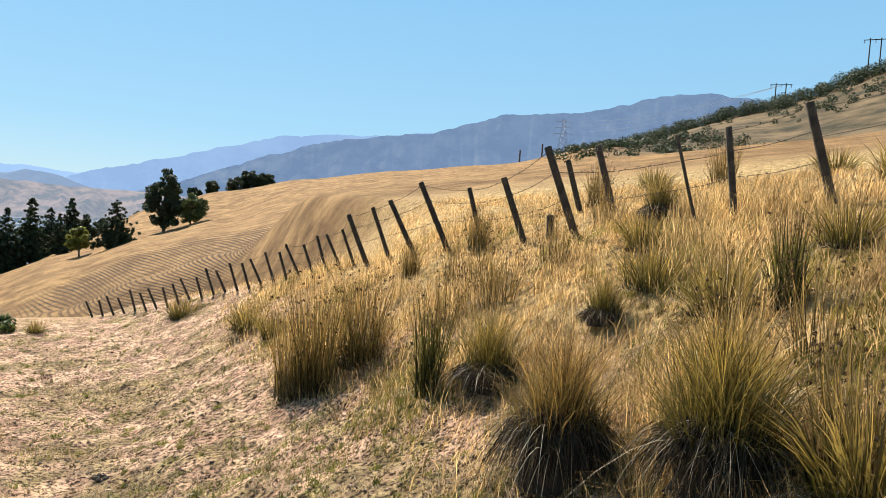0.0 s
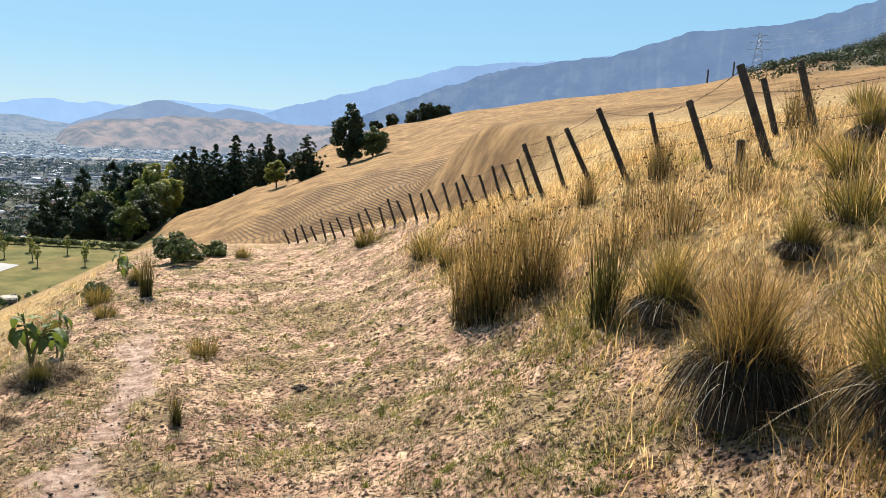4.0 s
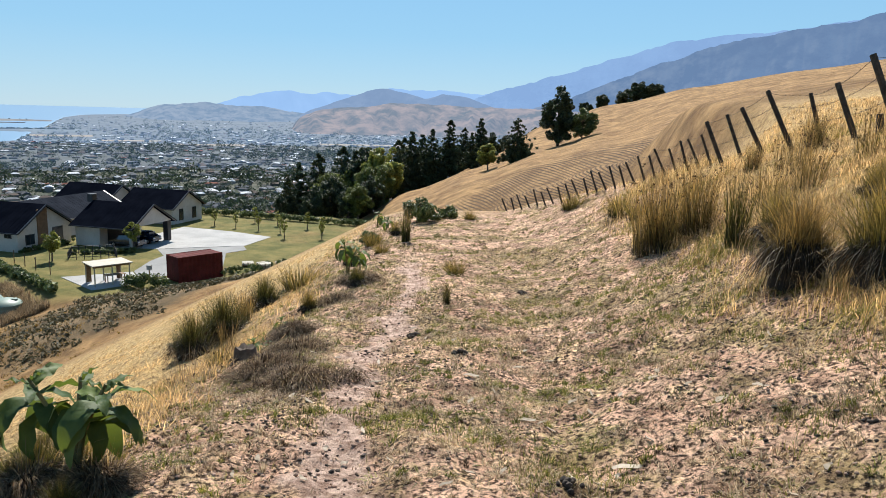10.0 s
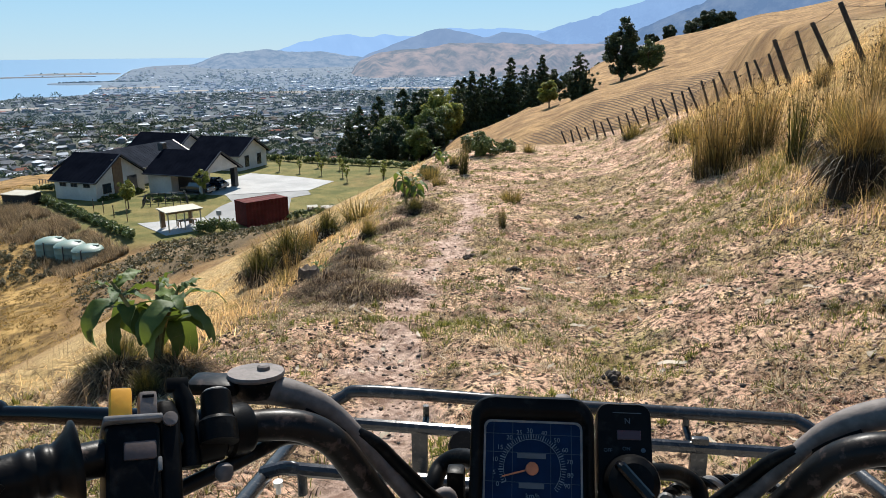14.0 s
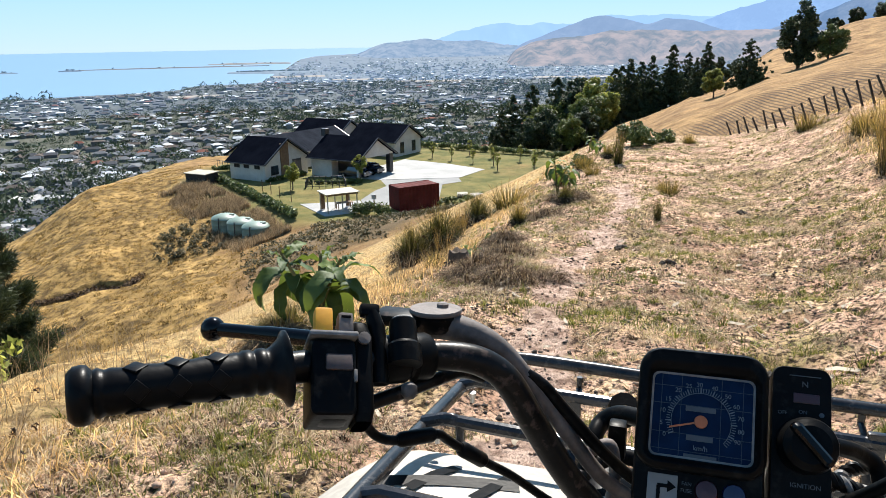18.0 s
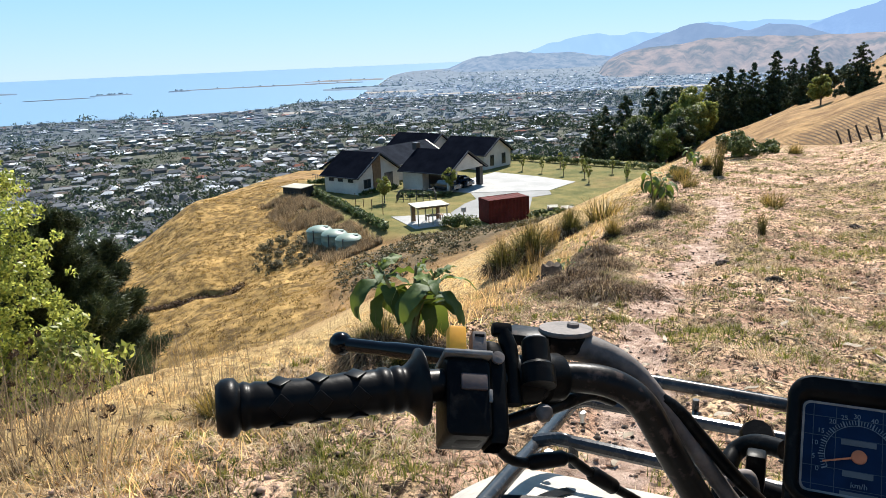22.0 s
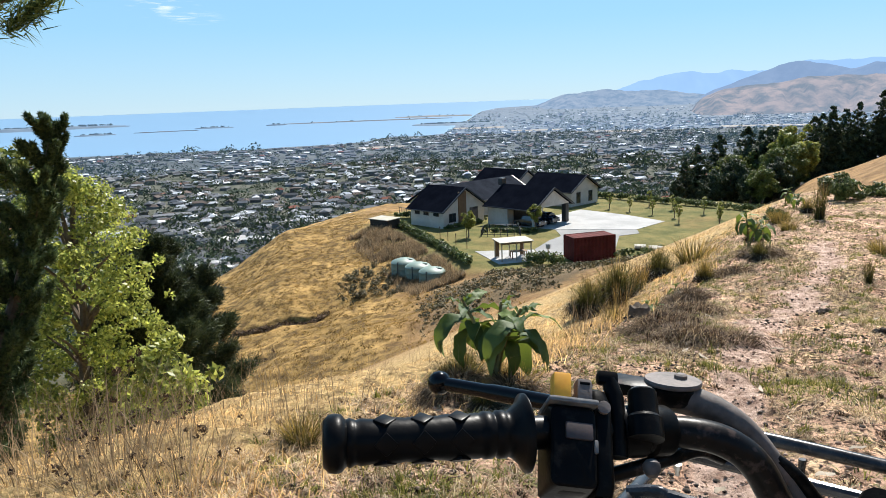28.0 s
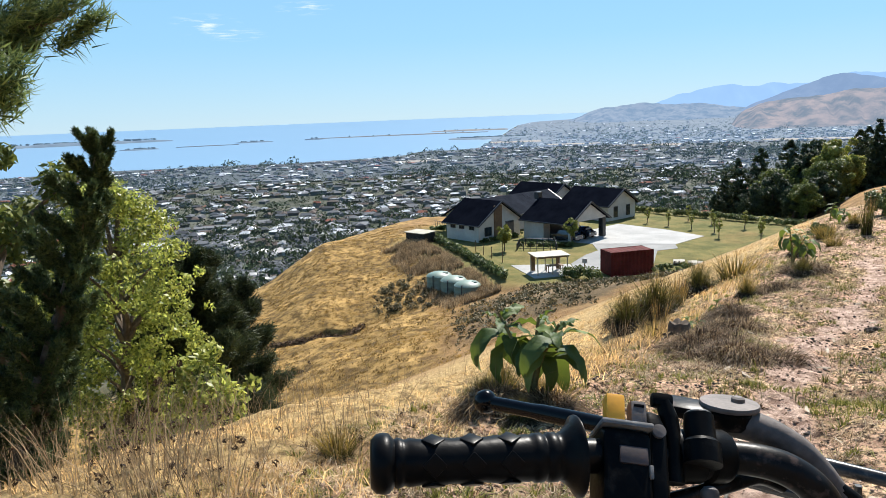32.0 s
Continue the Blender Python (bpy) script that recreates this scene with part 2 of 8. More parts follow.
def bumpy(x, y, size, seed=0, octaves=4):
    """Soft random relief between about -1 and 1."""
    out, amp = 0.0, 0.5
    for o in range(octaves):
        fx, fy = x / size, y / size
        ix, iy = np.floor(fx), np.floor(fy)
        u, v = fx - ix, fy - iy
        u, v = u * u * (3 - 2 * u), v * v * (3 - 2 * v)
        a, b = hash2(ix, iy, seed + o), hash2(ix + 1, iy, seed + o)
        c, d = hash2(ix, iy + 1, seed + o), hash2(ix + 1, iy + 1, seed + o)
        out = out + amp * 2 * (a + (b - a) * u + (c - a) * v + (a - b - c + d) * u * v - 0.5)
        size, amp = size / 2.03, amp * 0.5
    return out


def soft(a, k):
    return k * np.logaddexp(0, a / k)


def step(a, b, v):
    t = np.clip((v - a) / (b - a), 0, 1)
    return t * t * (3 - 2 * t)


def track_z(y):
    return np.where(y > 0, -1.35 - 1.4 * (1 - np.exp(-np.maximum(y, 0) / 7)), -1.35 - 0.16 * y)


def track_right(y):
    return 1.05 + 0.035 * np.clip(y, -5, 22)


TRACK_LEFT = -1.6
# heights seen from the track, in degrees, along rings round it
AZ = [-110, -70, -58, -50, -44, -36, -25, -13, -8, -3, 2, 7, 12, 18, 25, 32, 41, 52, 62, 90]
RINGS = {}
RINGS[60] = [-22, -22, -22, -20.5, -19, -17.3, -13.9, -12.5, -11.5, -9.2, -7.8, -5.5, -3.5, -1.7, 0.6, 3.0, 5, 6.3, 8, 12]
RINGS[72] = [-21.5, -21.5, -20.5, -17.8, -16.5, -15.3, -13.0, -12, -10.0, -7.7, -5.6, -3.8, -2.35, -0.8, 1.2, 3.4, 5.1, 6.3, 8, 12]
RINGS[80] = [-21, -21, -19.5, -15.8, -14.2, -13.2, -12.1, -11.3, -9.0, -6.85, -5.0, -3.3, -2.05, -0.5, 1.6, 3.7, 5.2, 6.3, 8, 12]
RINGS[105] = [-22, -22, -19, -12.9, -9.8, -9.3, -9.3, -9.6, -9.2, -6.9, -4.8, -2.8, -1.5, 0.5, 2.4, 4.0, 5.3, 6.3, 8, 12]
RINGS[125] = [-23, -22, -20, -14, -9.6, -8.0, -8.2, -9.3, -8.6, -6.0, -4.2, -2.5, -0.9, 1.2, 2.9, 4.2, 5.5, 6.5, 8.3, 12]
RINGS[170] = [-24, -23, -22, -17, -13, -11.5, -11, -10.5, -9.5, -6.4, -3.8, -0.6, 1.1, 2.5, 3.65, 4.6, 6.6, 7.2, 9, 12]
RINGS[260] = [-21, -21, -21, -19, -17, -16, -15, -13, -11, -9, -7, -4, -2, 0, 1.5, 3.2, 6.3, 9.6, 13, 14]
RINGS[400] = [-14, -14, -14, -14, -14, -14, -14, -13.5, -12, -10, -8, -6, -4, -2, 0, 2, 5, 8, 11, 12]
RINGS[600] = [-9.5, -9.5, -9.5, -9.5, -9.5, -9.5, -9.5, -9.5, -9.3, -9, -8, -7, -5, -4, -3, -1, 2, 5, 7, 8]
RINGS[1000] = [-5.7] * 13 + [-5, -4, -3, -1, 0, 1, 1]
RINGS[1500] = [-3.8] * 14 + [-3, -2, -1, 0, 0, 0]
RINGS[2000] = [-3.0] * 20
RINGS[2700] = [-2.2] * 20
RINGS[3400] = [-1.5] * 20
RINGS[4100] = [-0.9] * 20
RINGS[4850] = [-0.3] * 20
RR = np.array(sorted(RINGS))
RT = np.array([RINGS[k] for k in sorted(RINGS)])


def ring_z(r, az):
    ia = np.clip(np.interp(az, AZ, np.arange(len(AZ))), 0, len(AZ) - 1.001)
    ir = np.clip(np.interp(np.log(r), np.log(RR), np.arange(len(RR))), 0, len(RR) - 1.001)
    a0, r0 = ia.astype(int), ir.astype(int)
    fa, fr = ia - a0, ir - r0
    fa, fr = fa * fa * (3 - 2 * fa) * 0.5 + fa * 0.5, fr
    e = (RT[r0, a0] * (1 - fa) + RT[r0, a0 + 1] * fa) * (1 - fr) + (RT[r0 + 1, a0] * (1 - fa) + RT[r0 + 1, a0 + 1] * fa) * fr
    return r * np.tan(np.radians(e))


PAD_Z = -17.2
PAD = [(-64, 100), (-60, 79), (-37, 64), (-20, 62), (-13, 68), (-10, 84), (-14, 116), (-44, 124), (-60, 116)]


def pad_mask(x, y):
    """1 on the levelled ground round the house."""
    inside = np.full(x.shape, 1e9)
    for (ax, ay), (bx, by) in zip(PAD, PAD[1:] + PAD[:1]):
        ln = math.hypot(bx - ax, by - ay)
        inside = np.minimum(inside, ((bx - ax) * (y - ay) - (by - ay) * (x - ax)) / ln)
    return step(-4, 0.5, inside)


# small slips in the rough grass: place, half length, width, depth
SLIPS = [(-49.3, 51.5, 2.6, 0.8, 1.1), (-47.1, 41.1, 2.2, 1.0, 1.6), (-53.5, 49.5, 3.0, 0.6, 0.5)]


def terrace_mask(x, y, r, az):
    """Where grazing animals have trodden the slope into steps, which get painted shade lines."""
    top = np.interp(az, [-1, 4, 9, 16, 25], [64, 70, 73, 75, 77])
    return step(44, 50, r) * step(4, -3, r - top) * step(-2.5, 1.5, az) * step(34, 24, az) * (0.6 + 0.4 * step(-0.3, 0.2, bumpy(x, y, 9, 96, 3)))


def land(x, y, fine=True):
    x, y = np.asarray(x, float), np.asarray(y, float)
    r = np.maximum(np.hypot(x, y), 0.01)
    az = np.degrees(np.arctan2(x, y))
    u, v = x - track_right(y), TRACK_LEFT - x
    z = track_z(y) + 0.48 * soft(u, 0.25) + 0.22 * soft(u - 1.85, 0.4) - 0.5 * soft(u - 4.2, 0.6)
    gentle = step(9, 3, y)
    z = z - (0.5 - 0.33 * gentle) * soft(v, 0.35) - 0.5 * gentle * soft(v - 2.9, 0.6)
    z = z - 0.1 * soft(y - 21, 2) * step(3, -3, x) - 0.36 * soft(y - np.interp(x, [1, 2.3, 3.5, 5.4, 7, 9, 12, 20], [22.5, 22, 19.4, 13.2, 14.5, 20, 40, 90]), 1.0) * step(-3, 1.5, x)
    far = ring_z(np.maximum(r, 50), az)
    z = z + (far - z) * step(34, 58, r)
    pm = pad_mask(x, y)
    z = z + (PAD_Z - z) * pm
    if fine:
        loose = (1 - pm)
        ontrack = step(0.5, -0.3, u) * step(0.6, -0.2, v) * step(30, 20, r)
        z = z + loose * step(40, 8, r) * (0.07 * bumpy(x, y, 0.8, 3, 4) + (0.09 - 0.05 * ontrack) * bumpy(x, y, 2.3, 9, 3))
        z = z + step(30, 12, r) * (0.06 - 0.015 * ontrack) * bumpy(x, y, 0.19, 5, 4) + step(16, 7, r) * 0.028 * np.abs(bumpy(x, y, 0.1, 15, 3))
        z = z - 0.05 * step(14, 6, r) * (np.exp(-((x + 0.55) / 0.28) ** 2) + np.exp(-((x - 0.75) / 0.3) ** 2)) * ontrack
        hill = step(40, 70, r) * step(900, 300, r) * loose
        z = z + hill * ((0.35 + 0.65 * step(130, 180, r)) * bumpy(x, y, 34, 21, 3) + 0.1 * bumpy(x, y, 6, 31, 2))
        rough = step(-22, -34, az) * step(30, 42, r) * step(170, 120, r) * loose
        z = z + rough * (0.35 * np.abs(bumpy(x, y, 2.4, 33, 3)) + 0.4 * bumpy(x, y, 8, 35, 2))
        for sx, sy, sl, sw, deep in SLIPS:
            along_ = ((x - sx) * sy - (y - sy) * sx) / math.hypot(sx, sy)
            out_ = ((x - sx) * sx + (y - sy) * sy) / math.hypot(sx, sy) + 0.8 * np.sin(along_ * 0.9)
            z = z - deep * np.exp(-(along_ / sl) ** 2) * step(-3.5 * sw, 0, out_) * step(sw, 0.2 * sw, out_)
        z = z + step(700, 1100, r) * step(1900, 1500, r) * 3.0 * bumpy(x, y, 160, 51, 2)
    return z


def height(x, y):
    return float(land(np.array([x]), np.array([y]))[0])


def sheet(name, verts, faces, material, smooth=True):
    me = bpy.data.meshes.new(name)
    me.from_pydata(verts.tolist() if hasattr(verts, "tolist") else verts, [], faces.tolist() if hasattr(faces, "tolist") else faces)
    if material:
        me.materials.append(material)
    if smooth:
        me.polygons.foreach_set("use_smooth", np.ones(len(me.polygons), bool))
    me.update()
    return me


def make_ground():
    fine_az = np.radians(np.concatenate([np.arange(-180, -112, 3.0), np.arange(-112, 80, 0.36), np.arange(80, 180, 3.0)]))
    rings = np.exp(np.concatenate([np.arange(math.log(0.35), math.log(13), 0.0095), np.arange(math.log(13), math.log(38), 0.0185), np.arange(math.log(38), math.log(52), 0.0115), np.arange(math.log(52), math.log(96), 0.0045), np.arange(math.log(96), math.log(130), 0.0115), np.arange(math.log(130), math.log(4880), 0.0185)]))
    rings[-1] = 4880
    R, A = np.meshgrid(rings, fine_az, indexing="ij")
    X, Y = R * np.sin(A), R * np.cos(A)
    Zh = land(X, Y)
    na, nr = len(fine_az), len(rings)
    verts = np.stack([X, Y, Zh], -1).reshape(-1, 3)
    i, j = np.meshgrid(np.arange(nr - 1), np.arange(na), indexing="ij")
    j2 = (j + 1) % na
    faces = np.stack([i * na + j, (i + 1) * na + j, (i + 1) * na + j2, i * na + j2], -1).reshape(-1, 4)[:, ::-1]
    verts = np.vstack([verts, [[0, 0, float(land(np.array([0.0]), np.array([0.0]))[0])]]])
    hub = np.array([[len(verts) - 1, k, (k + 1) % na] for k in range(na)])
    me = bpy.data.meshes.new("ground")
    me.from_pydata(verts.tolist(), [], faces.tolist() + hub[:, ::-1].tolist())
    me.materials.append(GROUND)
    me.polygons.foreach_set("use_smooth", np.ones(len(me.polygons), bool))
    x, y = verts[:, 0], verts[:, 1]
    r, az = np.hypot(x, y), np.degrees(np.arctan2(x, y))
    u, v = x - track_right(y), TRACK_LEFT - x
    wob = 0.5 * bumpy(x, y, 0.8, 61, 4)
    gold = np.maximum(step(1.6, 3.2, u + wob), step(0.2, 1.3, v + wob)) * 0.95
    gold = np.maximum(gold, step(19, 24, y + wob))
    masks = {
        "gold": gold,
        "bank": step(30, 18, r),
        "spur": step(-32, -38, az + 6 * bumpy(x, y, 12, 71, 3)) * step(30, 40, r),
        "lawn": pad_mask(x, y) * step(0.1, 0.9, 0.95 + 0.7 * bumpy(x, y, 5, 81, 3)),
        "scrub": np.maximum(step(36, 40, az - 4 * step(120, 170, r)) * step(110, 150, r + 30 * bumpy(x, y, 30, 91, 3)), 0.85 * step(-35, -31, az) * step(-13, -17, az) * step(45, 49, r + 3 * bumpy(x, y, 3, 92, 3) - 5 * step(-24, -18, az)) * step(70, 66, r) * (1 - pad_mask(x, y))),
        "path": step(0.24, 0.06, np.abs(x + 0.62 - 0.12 * np.sin(y * 0.8)) + 0.3 * bumpy(x, y, 0.4, 66, 5)) * step(14, 11, y) * step(0.5, 2, y),
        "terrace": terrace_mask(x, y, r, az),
        "town": step(200, 330, r) * step(14, 4, az),
    }
    for key, vals in masks.items():
        at = me.attributes.new(key, "FLOAT", "POINT")
        at.data.foreach_set("value", np.asarray(vals, np.float32))
    return tagged(new("ground", me), "dry grassy hillside with a dirt track, falling to the town", "ground", kind="structure")


ground = make_ground()


# ---- distance: ridges, sea ----
def ridge(name, label, r0, depth, line, base, material, rough, seed, folds=0.13):
    """A far range: skyline given as bearing and height in degrees."""
    az = np.arange(line[0][0], line[-1][0] + 0.01, 0.12)
    top = np.interp(az, [p[0] for p in line], [p[1] for p in line])
    k = np.hanning(9); k /= k.sum()
    top = np.convolve(np.pad(top, 4, mode="edge"), k, "valid")
    top = top + rough * bumpy(az * 10, az * 0 + seed, 9, seed, 4)
    rows = 34
    verts = []
    for s in range(rows):
        f = s / (rows - 1)
        rr = r0 + depth * (f - 1)
        a = np.radians(az)
        e = base + (top - base) * f ** 0.9
        e = e + (top - base) * folds * np.sin(math.pi * f) * bumpy(az * 16 + 5 * np.sin(f * 4 + az * 0.3), az * 0 + f * 14, 16, seed + 7, 4)
        e = np.minimum(e, top)
        verts.append(np.stack([rr * np.sin(a), rr * np.cos(a), rr * np.tan(np.radians(e))], 1))
    verts = np.concatenate(verts)
    n = len(az)
    i, j = np.meshgrid(np.arange(rows - 1), np.arange(n - 1), indexing="ij")
    faces = np.stack([i * n + j, i * n + j + 1, (i + 1) * n + j + 1, (i + 1) * n + j], -1).reshape(-1, 4)
    return tagged(new(name, sheet(name, verts, faces, material)), label, "mountain", kind="structure")


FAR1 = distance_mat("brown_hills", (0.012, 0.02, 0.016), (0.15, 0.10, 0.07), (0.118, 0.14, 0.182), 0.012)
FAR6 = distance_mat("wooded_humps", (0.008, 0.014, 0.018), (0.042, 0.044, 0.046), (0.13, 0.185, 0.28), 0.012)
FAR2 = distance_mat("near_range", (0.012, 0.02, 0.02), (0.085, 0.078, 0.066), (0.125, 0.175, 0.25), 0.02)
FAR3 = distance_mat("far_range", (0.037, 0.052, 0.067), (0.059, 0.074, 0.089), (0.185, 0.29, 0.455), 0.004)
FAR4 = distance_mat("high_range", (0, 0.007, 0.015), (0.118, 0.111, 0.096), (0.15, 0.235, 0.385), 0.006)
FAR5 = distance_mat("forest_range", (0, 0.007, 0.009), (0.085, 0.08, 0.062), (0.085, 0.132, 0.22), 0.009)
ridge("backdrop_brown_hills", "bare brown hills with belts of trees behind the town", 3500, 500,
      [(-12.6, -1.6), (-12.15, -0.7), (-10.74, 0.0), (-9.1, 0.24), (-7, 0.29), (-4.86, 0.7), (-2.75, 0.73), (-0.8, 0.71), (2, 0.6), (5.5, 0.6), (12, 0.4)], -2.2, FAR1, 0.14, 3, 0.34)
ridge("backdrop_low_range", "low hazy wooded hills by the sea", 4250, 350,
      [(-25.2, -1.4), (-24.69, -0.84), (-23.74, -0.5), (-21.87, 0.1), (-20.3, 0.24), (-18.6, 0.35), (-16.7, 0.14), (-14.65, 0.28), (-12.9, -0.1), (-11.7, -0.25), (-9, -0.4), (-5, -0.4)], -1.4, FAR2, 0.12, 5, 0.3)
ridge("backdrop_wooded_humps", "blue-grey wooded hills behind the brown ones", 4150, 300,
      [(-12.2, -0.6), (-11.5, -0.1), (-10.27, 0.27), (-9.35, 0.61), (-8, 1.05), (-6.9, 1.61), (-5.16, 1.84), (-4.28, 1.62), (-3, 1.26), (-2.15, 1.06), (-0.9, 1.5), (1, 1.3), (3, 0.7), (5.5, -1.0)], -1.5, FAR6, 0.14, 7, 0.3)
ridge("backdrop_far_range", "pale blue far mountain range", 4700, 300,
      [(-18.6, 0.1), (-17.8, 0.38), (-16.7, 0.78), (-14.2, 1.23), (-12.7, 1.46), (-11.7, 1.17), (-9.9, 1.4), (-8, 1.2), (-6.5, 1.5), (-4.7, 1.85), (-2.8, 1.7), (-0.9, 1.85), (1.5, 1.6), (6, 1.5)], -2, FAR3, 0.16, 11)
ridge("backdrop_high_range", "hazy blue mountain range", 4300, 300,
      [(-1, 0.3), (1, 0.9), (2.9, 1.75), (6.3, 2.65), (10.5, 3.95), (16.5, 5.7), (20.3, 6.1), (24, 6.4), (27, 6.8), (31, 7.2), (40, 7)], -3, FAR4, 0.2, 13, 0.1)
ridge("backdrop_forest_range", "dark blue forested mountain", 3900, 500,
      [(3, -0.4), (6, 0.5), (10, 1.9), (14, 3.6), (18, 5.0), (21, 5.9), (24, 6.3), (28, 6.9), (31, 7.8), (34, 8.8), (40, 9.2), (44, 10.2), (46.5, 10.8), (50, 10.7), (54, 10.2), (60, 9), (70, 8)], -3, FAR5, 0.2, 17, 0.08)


SHORE_AZ = [-112, -70, -62.7, -58.5, -52, -45.8, -42.8, -39.8, -37.4, -35.4, -32.9, -31.3, -30.8, -30.2, -29.5, -28.8, -28.2, -27.3, -24, -22, 30]
SHORE_EL = [-3.1, -3.1, -3.14, -3.12, -3.22, -3.29, -3.23, -3.17, -3.06, -2.76, -2.8, -2.72, -2.4, -2.05, -1.75, -1.3, -0.95, -0.8, -0.7, -0.6, -0.3]


def shore_line(az):
    return np.interp(az, SHORE_AZ, SHORE_EL) + 0.05 * bumpy(az * 10, az * 0, 12, 5, 4)


def make_sea():
    az = np.arange(-112, -22, 0.25)
    shore = shore_line(az)
    r_of = lambda e: np.interp(e, [-3.8, -3.0, -2.2, -1.5, -0.9, -0.3], [1500, 2000, 2700, 3400, 4100, 4850])
    rows = []
    for f in np.linspace(0, 1, 24):
        e = shore + (-0.28 - shore) * f
        rr = r_of(e) + (20 if f == 1 else 0)
        a = np.radians(az)
        rows.append(np.stack([rr * np.sin(a), rr * np.cos(a), rr * np.tan(np.radians(e)) + np.interp(f, [0, 0.04, 1], [-2.0, 3.0, 7.5])], 1))
    n = len(az)
    i, j = np.meshgrid(np.arange(23), np.arange(n - 1), indexing="ij")
    faces = np.stack([i * n + j, i * n + j + 1, (i + 1) * n + j + 1, (i + 1) * n + j], -1).reshape(-1, 4)
    return tagged(new("water", sheet("water", np.concatenate(rows), faces, WATER)), "calm pale blue sea reaching the horizon", "sea", kind="structure")


sea = make_sea()


# ---- building blocks ----
def part(name, me, material, parent=None, label=""):
    """Links a mesh (or a bmesh) as one object under a thing or a part."""
    if isinstance(me, bmesh.types.BMesh):
        data = bpy.data.meshes.new(name)
        me.to_mesh(data)
        me.free()
        me = data
    if material and not me.materials:
        me.materials.append(material)
    ob = new(name, me)
    if parent:
        ob.parent = parent
    if label:
        ob["label"] = label
    return ob


def thing(name, label, category, group="", at=None, kind=""):
    ob = new(name)
    ob.empty_display_size = 0.1
    if at is not None:
        ob.matrix_basis = at
    return tagged(ob, label, category, group, kind)


class Shape:
    """Gathers simple forms into one mesh."""

    def __init__(self):
        self.v, self.f, self.flat = [], [], []

    def add(self, verts, faces, m=None):
        o = len(self.v)
        self.v += [tuple(m @ Vector(p)) if m else tuple(p) for p in verts]
        self.f += [tuple(i + o for i in f) for f in faces]
        return self

    def box(self, c, s, m=None, bevel=0.0):
        bm = bmesh.new()
        bmesh.ops.create_cube(bm, size=1, matrix=Matrix.Translation(c) @ Matrix.Diagonal((*s, 1)))
        if bevel:
            bmesh.ops.bevel(bm, geom=bm.edges[:], offset=min(bevel, min(s) * 0.45), segments=2, affect="EDGES", profile=0.6)
        bm.verts.index_update()
        self.add([v.co for v in bm.verts], [[v.index for v in f.verts] for f in bm.faces], m)
        bm.free()
        return self

    def tube(self, pts, r, n=8, m=None, close=True):
        pts = [Vector(p) for p in pts]
        rs = list(r) if hasattr(r, "__len__") else [r] * len(pts)
        verts, faces, side = [], [], None
        for k, p in enumerate(pts):
            d = (pts[min(k + 1, len(pts) - 1)] - pts[max(k - 1, 0)]).normalized()
            if side is None:
                side = d.orthogonal().normalized()
            side = (side - d * side.dot(d)).normalized()
            up = d.cross(side)
            for j in range(n):
                a = 2 * math.pi * j / n
                verts.append(p + (side * math.cos(a) + up * math.sin(a)) * rs[k])
        for k in range(len(pts) - 1):
            for j in range(n):
                faces.append((k * n + j, k * n + (j + 1) % n, (k + 1) * n + (j + 1) % n, (k + 1) * n + j))
        if close:
            faces.append(tuple(range(n - 1, -1, -1)))
            faces.append(tuple(range((len(pts) - 1) * n, len(pts) * n)))
        return self.add(verts, faces, m)

    def lathe(self, prof, n=20, m=None):
        verts = [(r * math.cos(2 * math.pi * j / n), r * math.sin(2 * math.pi * j / n), z) for r, z in prof for j in range(n)]
        faces = [(k * n + j, k * n + (j + 1) % n, (k + 1) * n + (j + 1) % n, (k + 1) * n + j) for k in range(len(prof) - 1) for j in range(n)]
        faces += [tuple(range(n - 1, -1, -1)), tuple(range((len(prof) - 1) * n, len(prof) * n))]
        return self.add(verts, faces, m)

    def mesh(self, name="part", material=None, smooth=0.6):
        me = bpy.data.meshes.new(name)
        me.from_pydata(self.v, [], self.f)
        if material:
            me.materials.append(material)
        if smooth:
            me.polygons.foreach_set("use_smooth", [True] * len(me.polygons))
            me.set_sharp_from_angle(angle=smooth)
        me.update()
        return me

    def part(self, name, material, parent=None, label="", smooth=0.6):
        return part(name, self.mesh(name, material, smooth), None, parent, label)


def curve_pts(pts, n=6):
    """A smooth line through the points."""
    pts = [Vector(p) for p in pts]
    out = []
    for i in range(len(pts) - 1):
        a, b, c, d = pts[max(i - 1, 0)], pts[i], pts[i + 1], pts[min(i + 2, len(pts) - 1)]
        for k in range(n):
            t = k / n
            out.append(0.5 * ((2 * b) + (c - a) * t + (2 * a - 5 * b + 4 * c - d) * t * t + (3 * b - a - 3 * c + d) * t ** 3))
    return out + [pts[-1]]


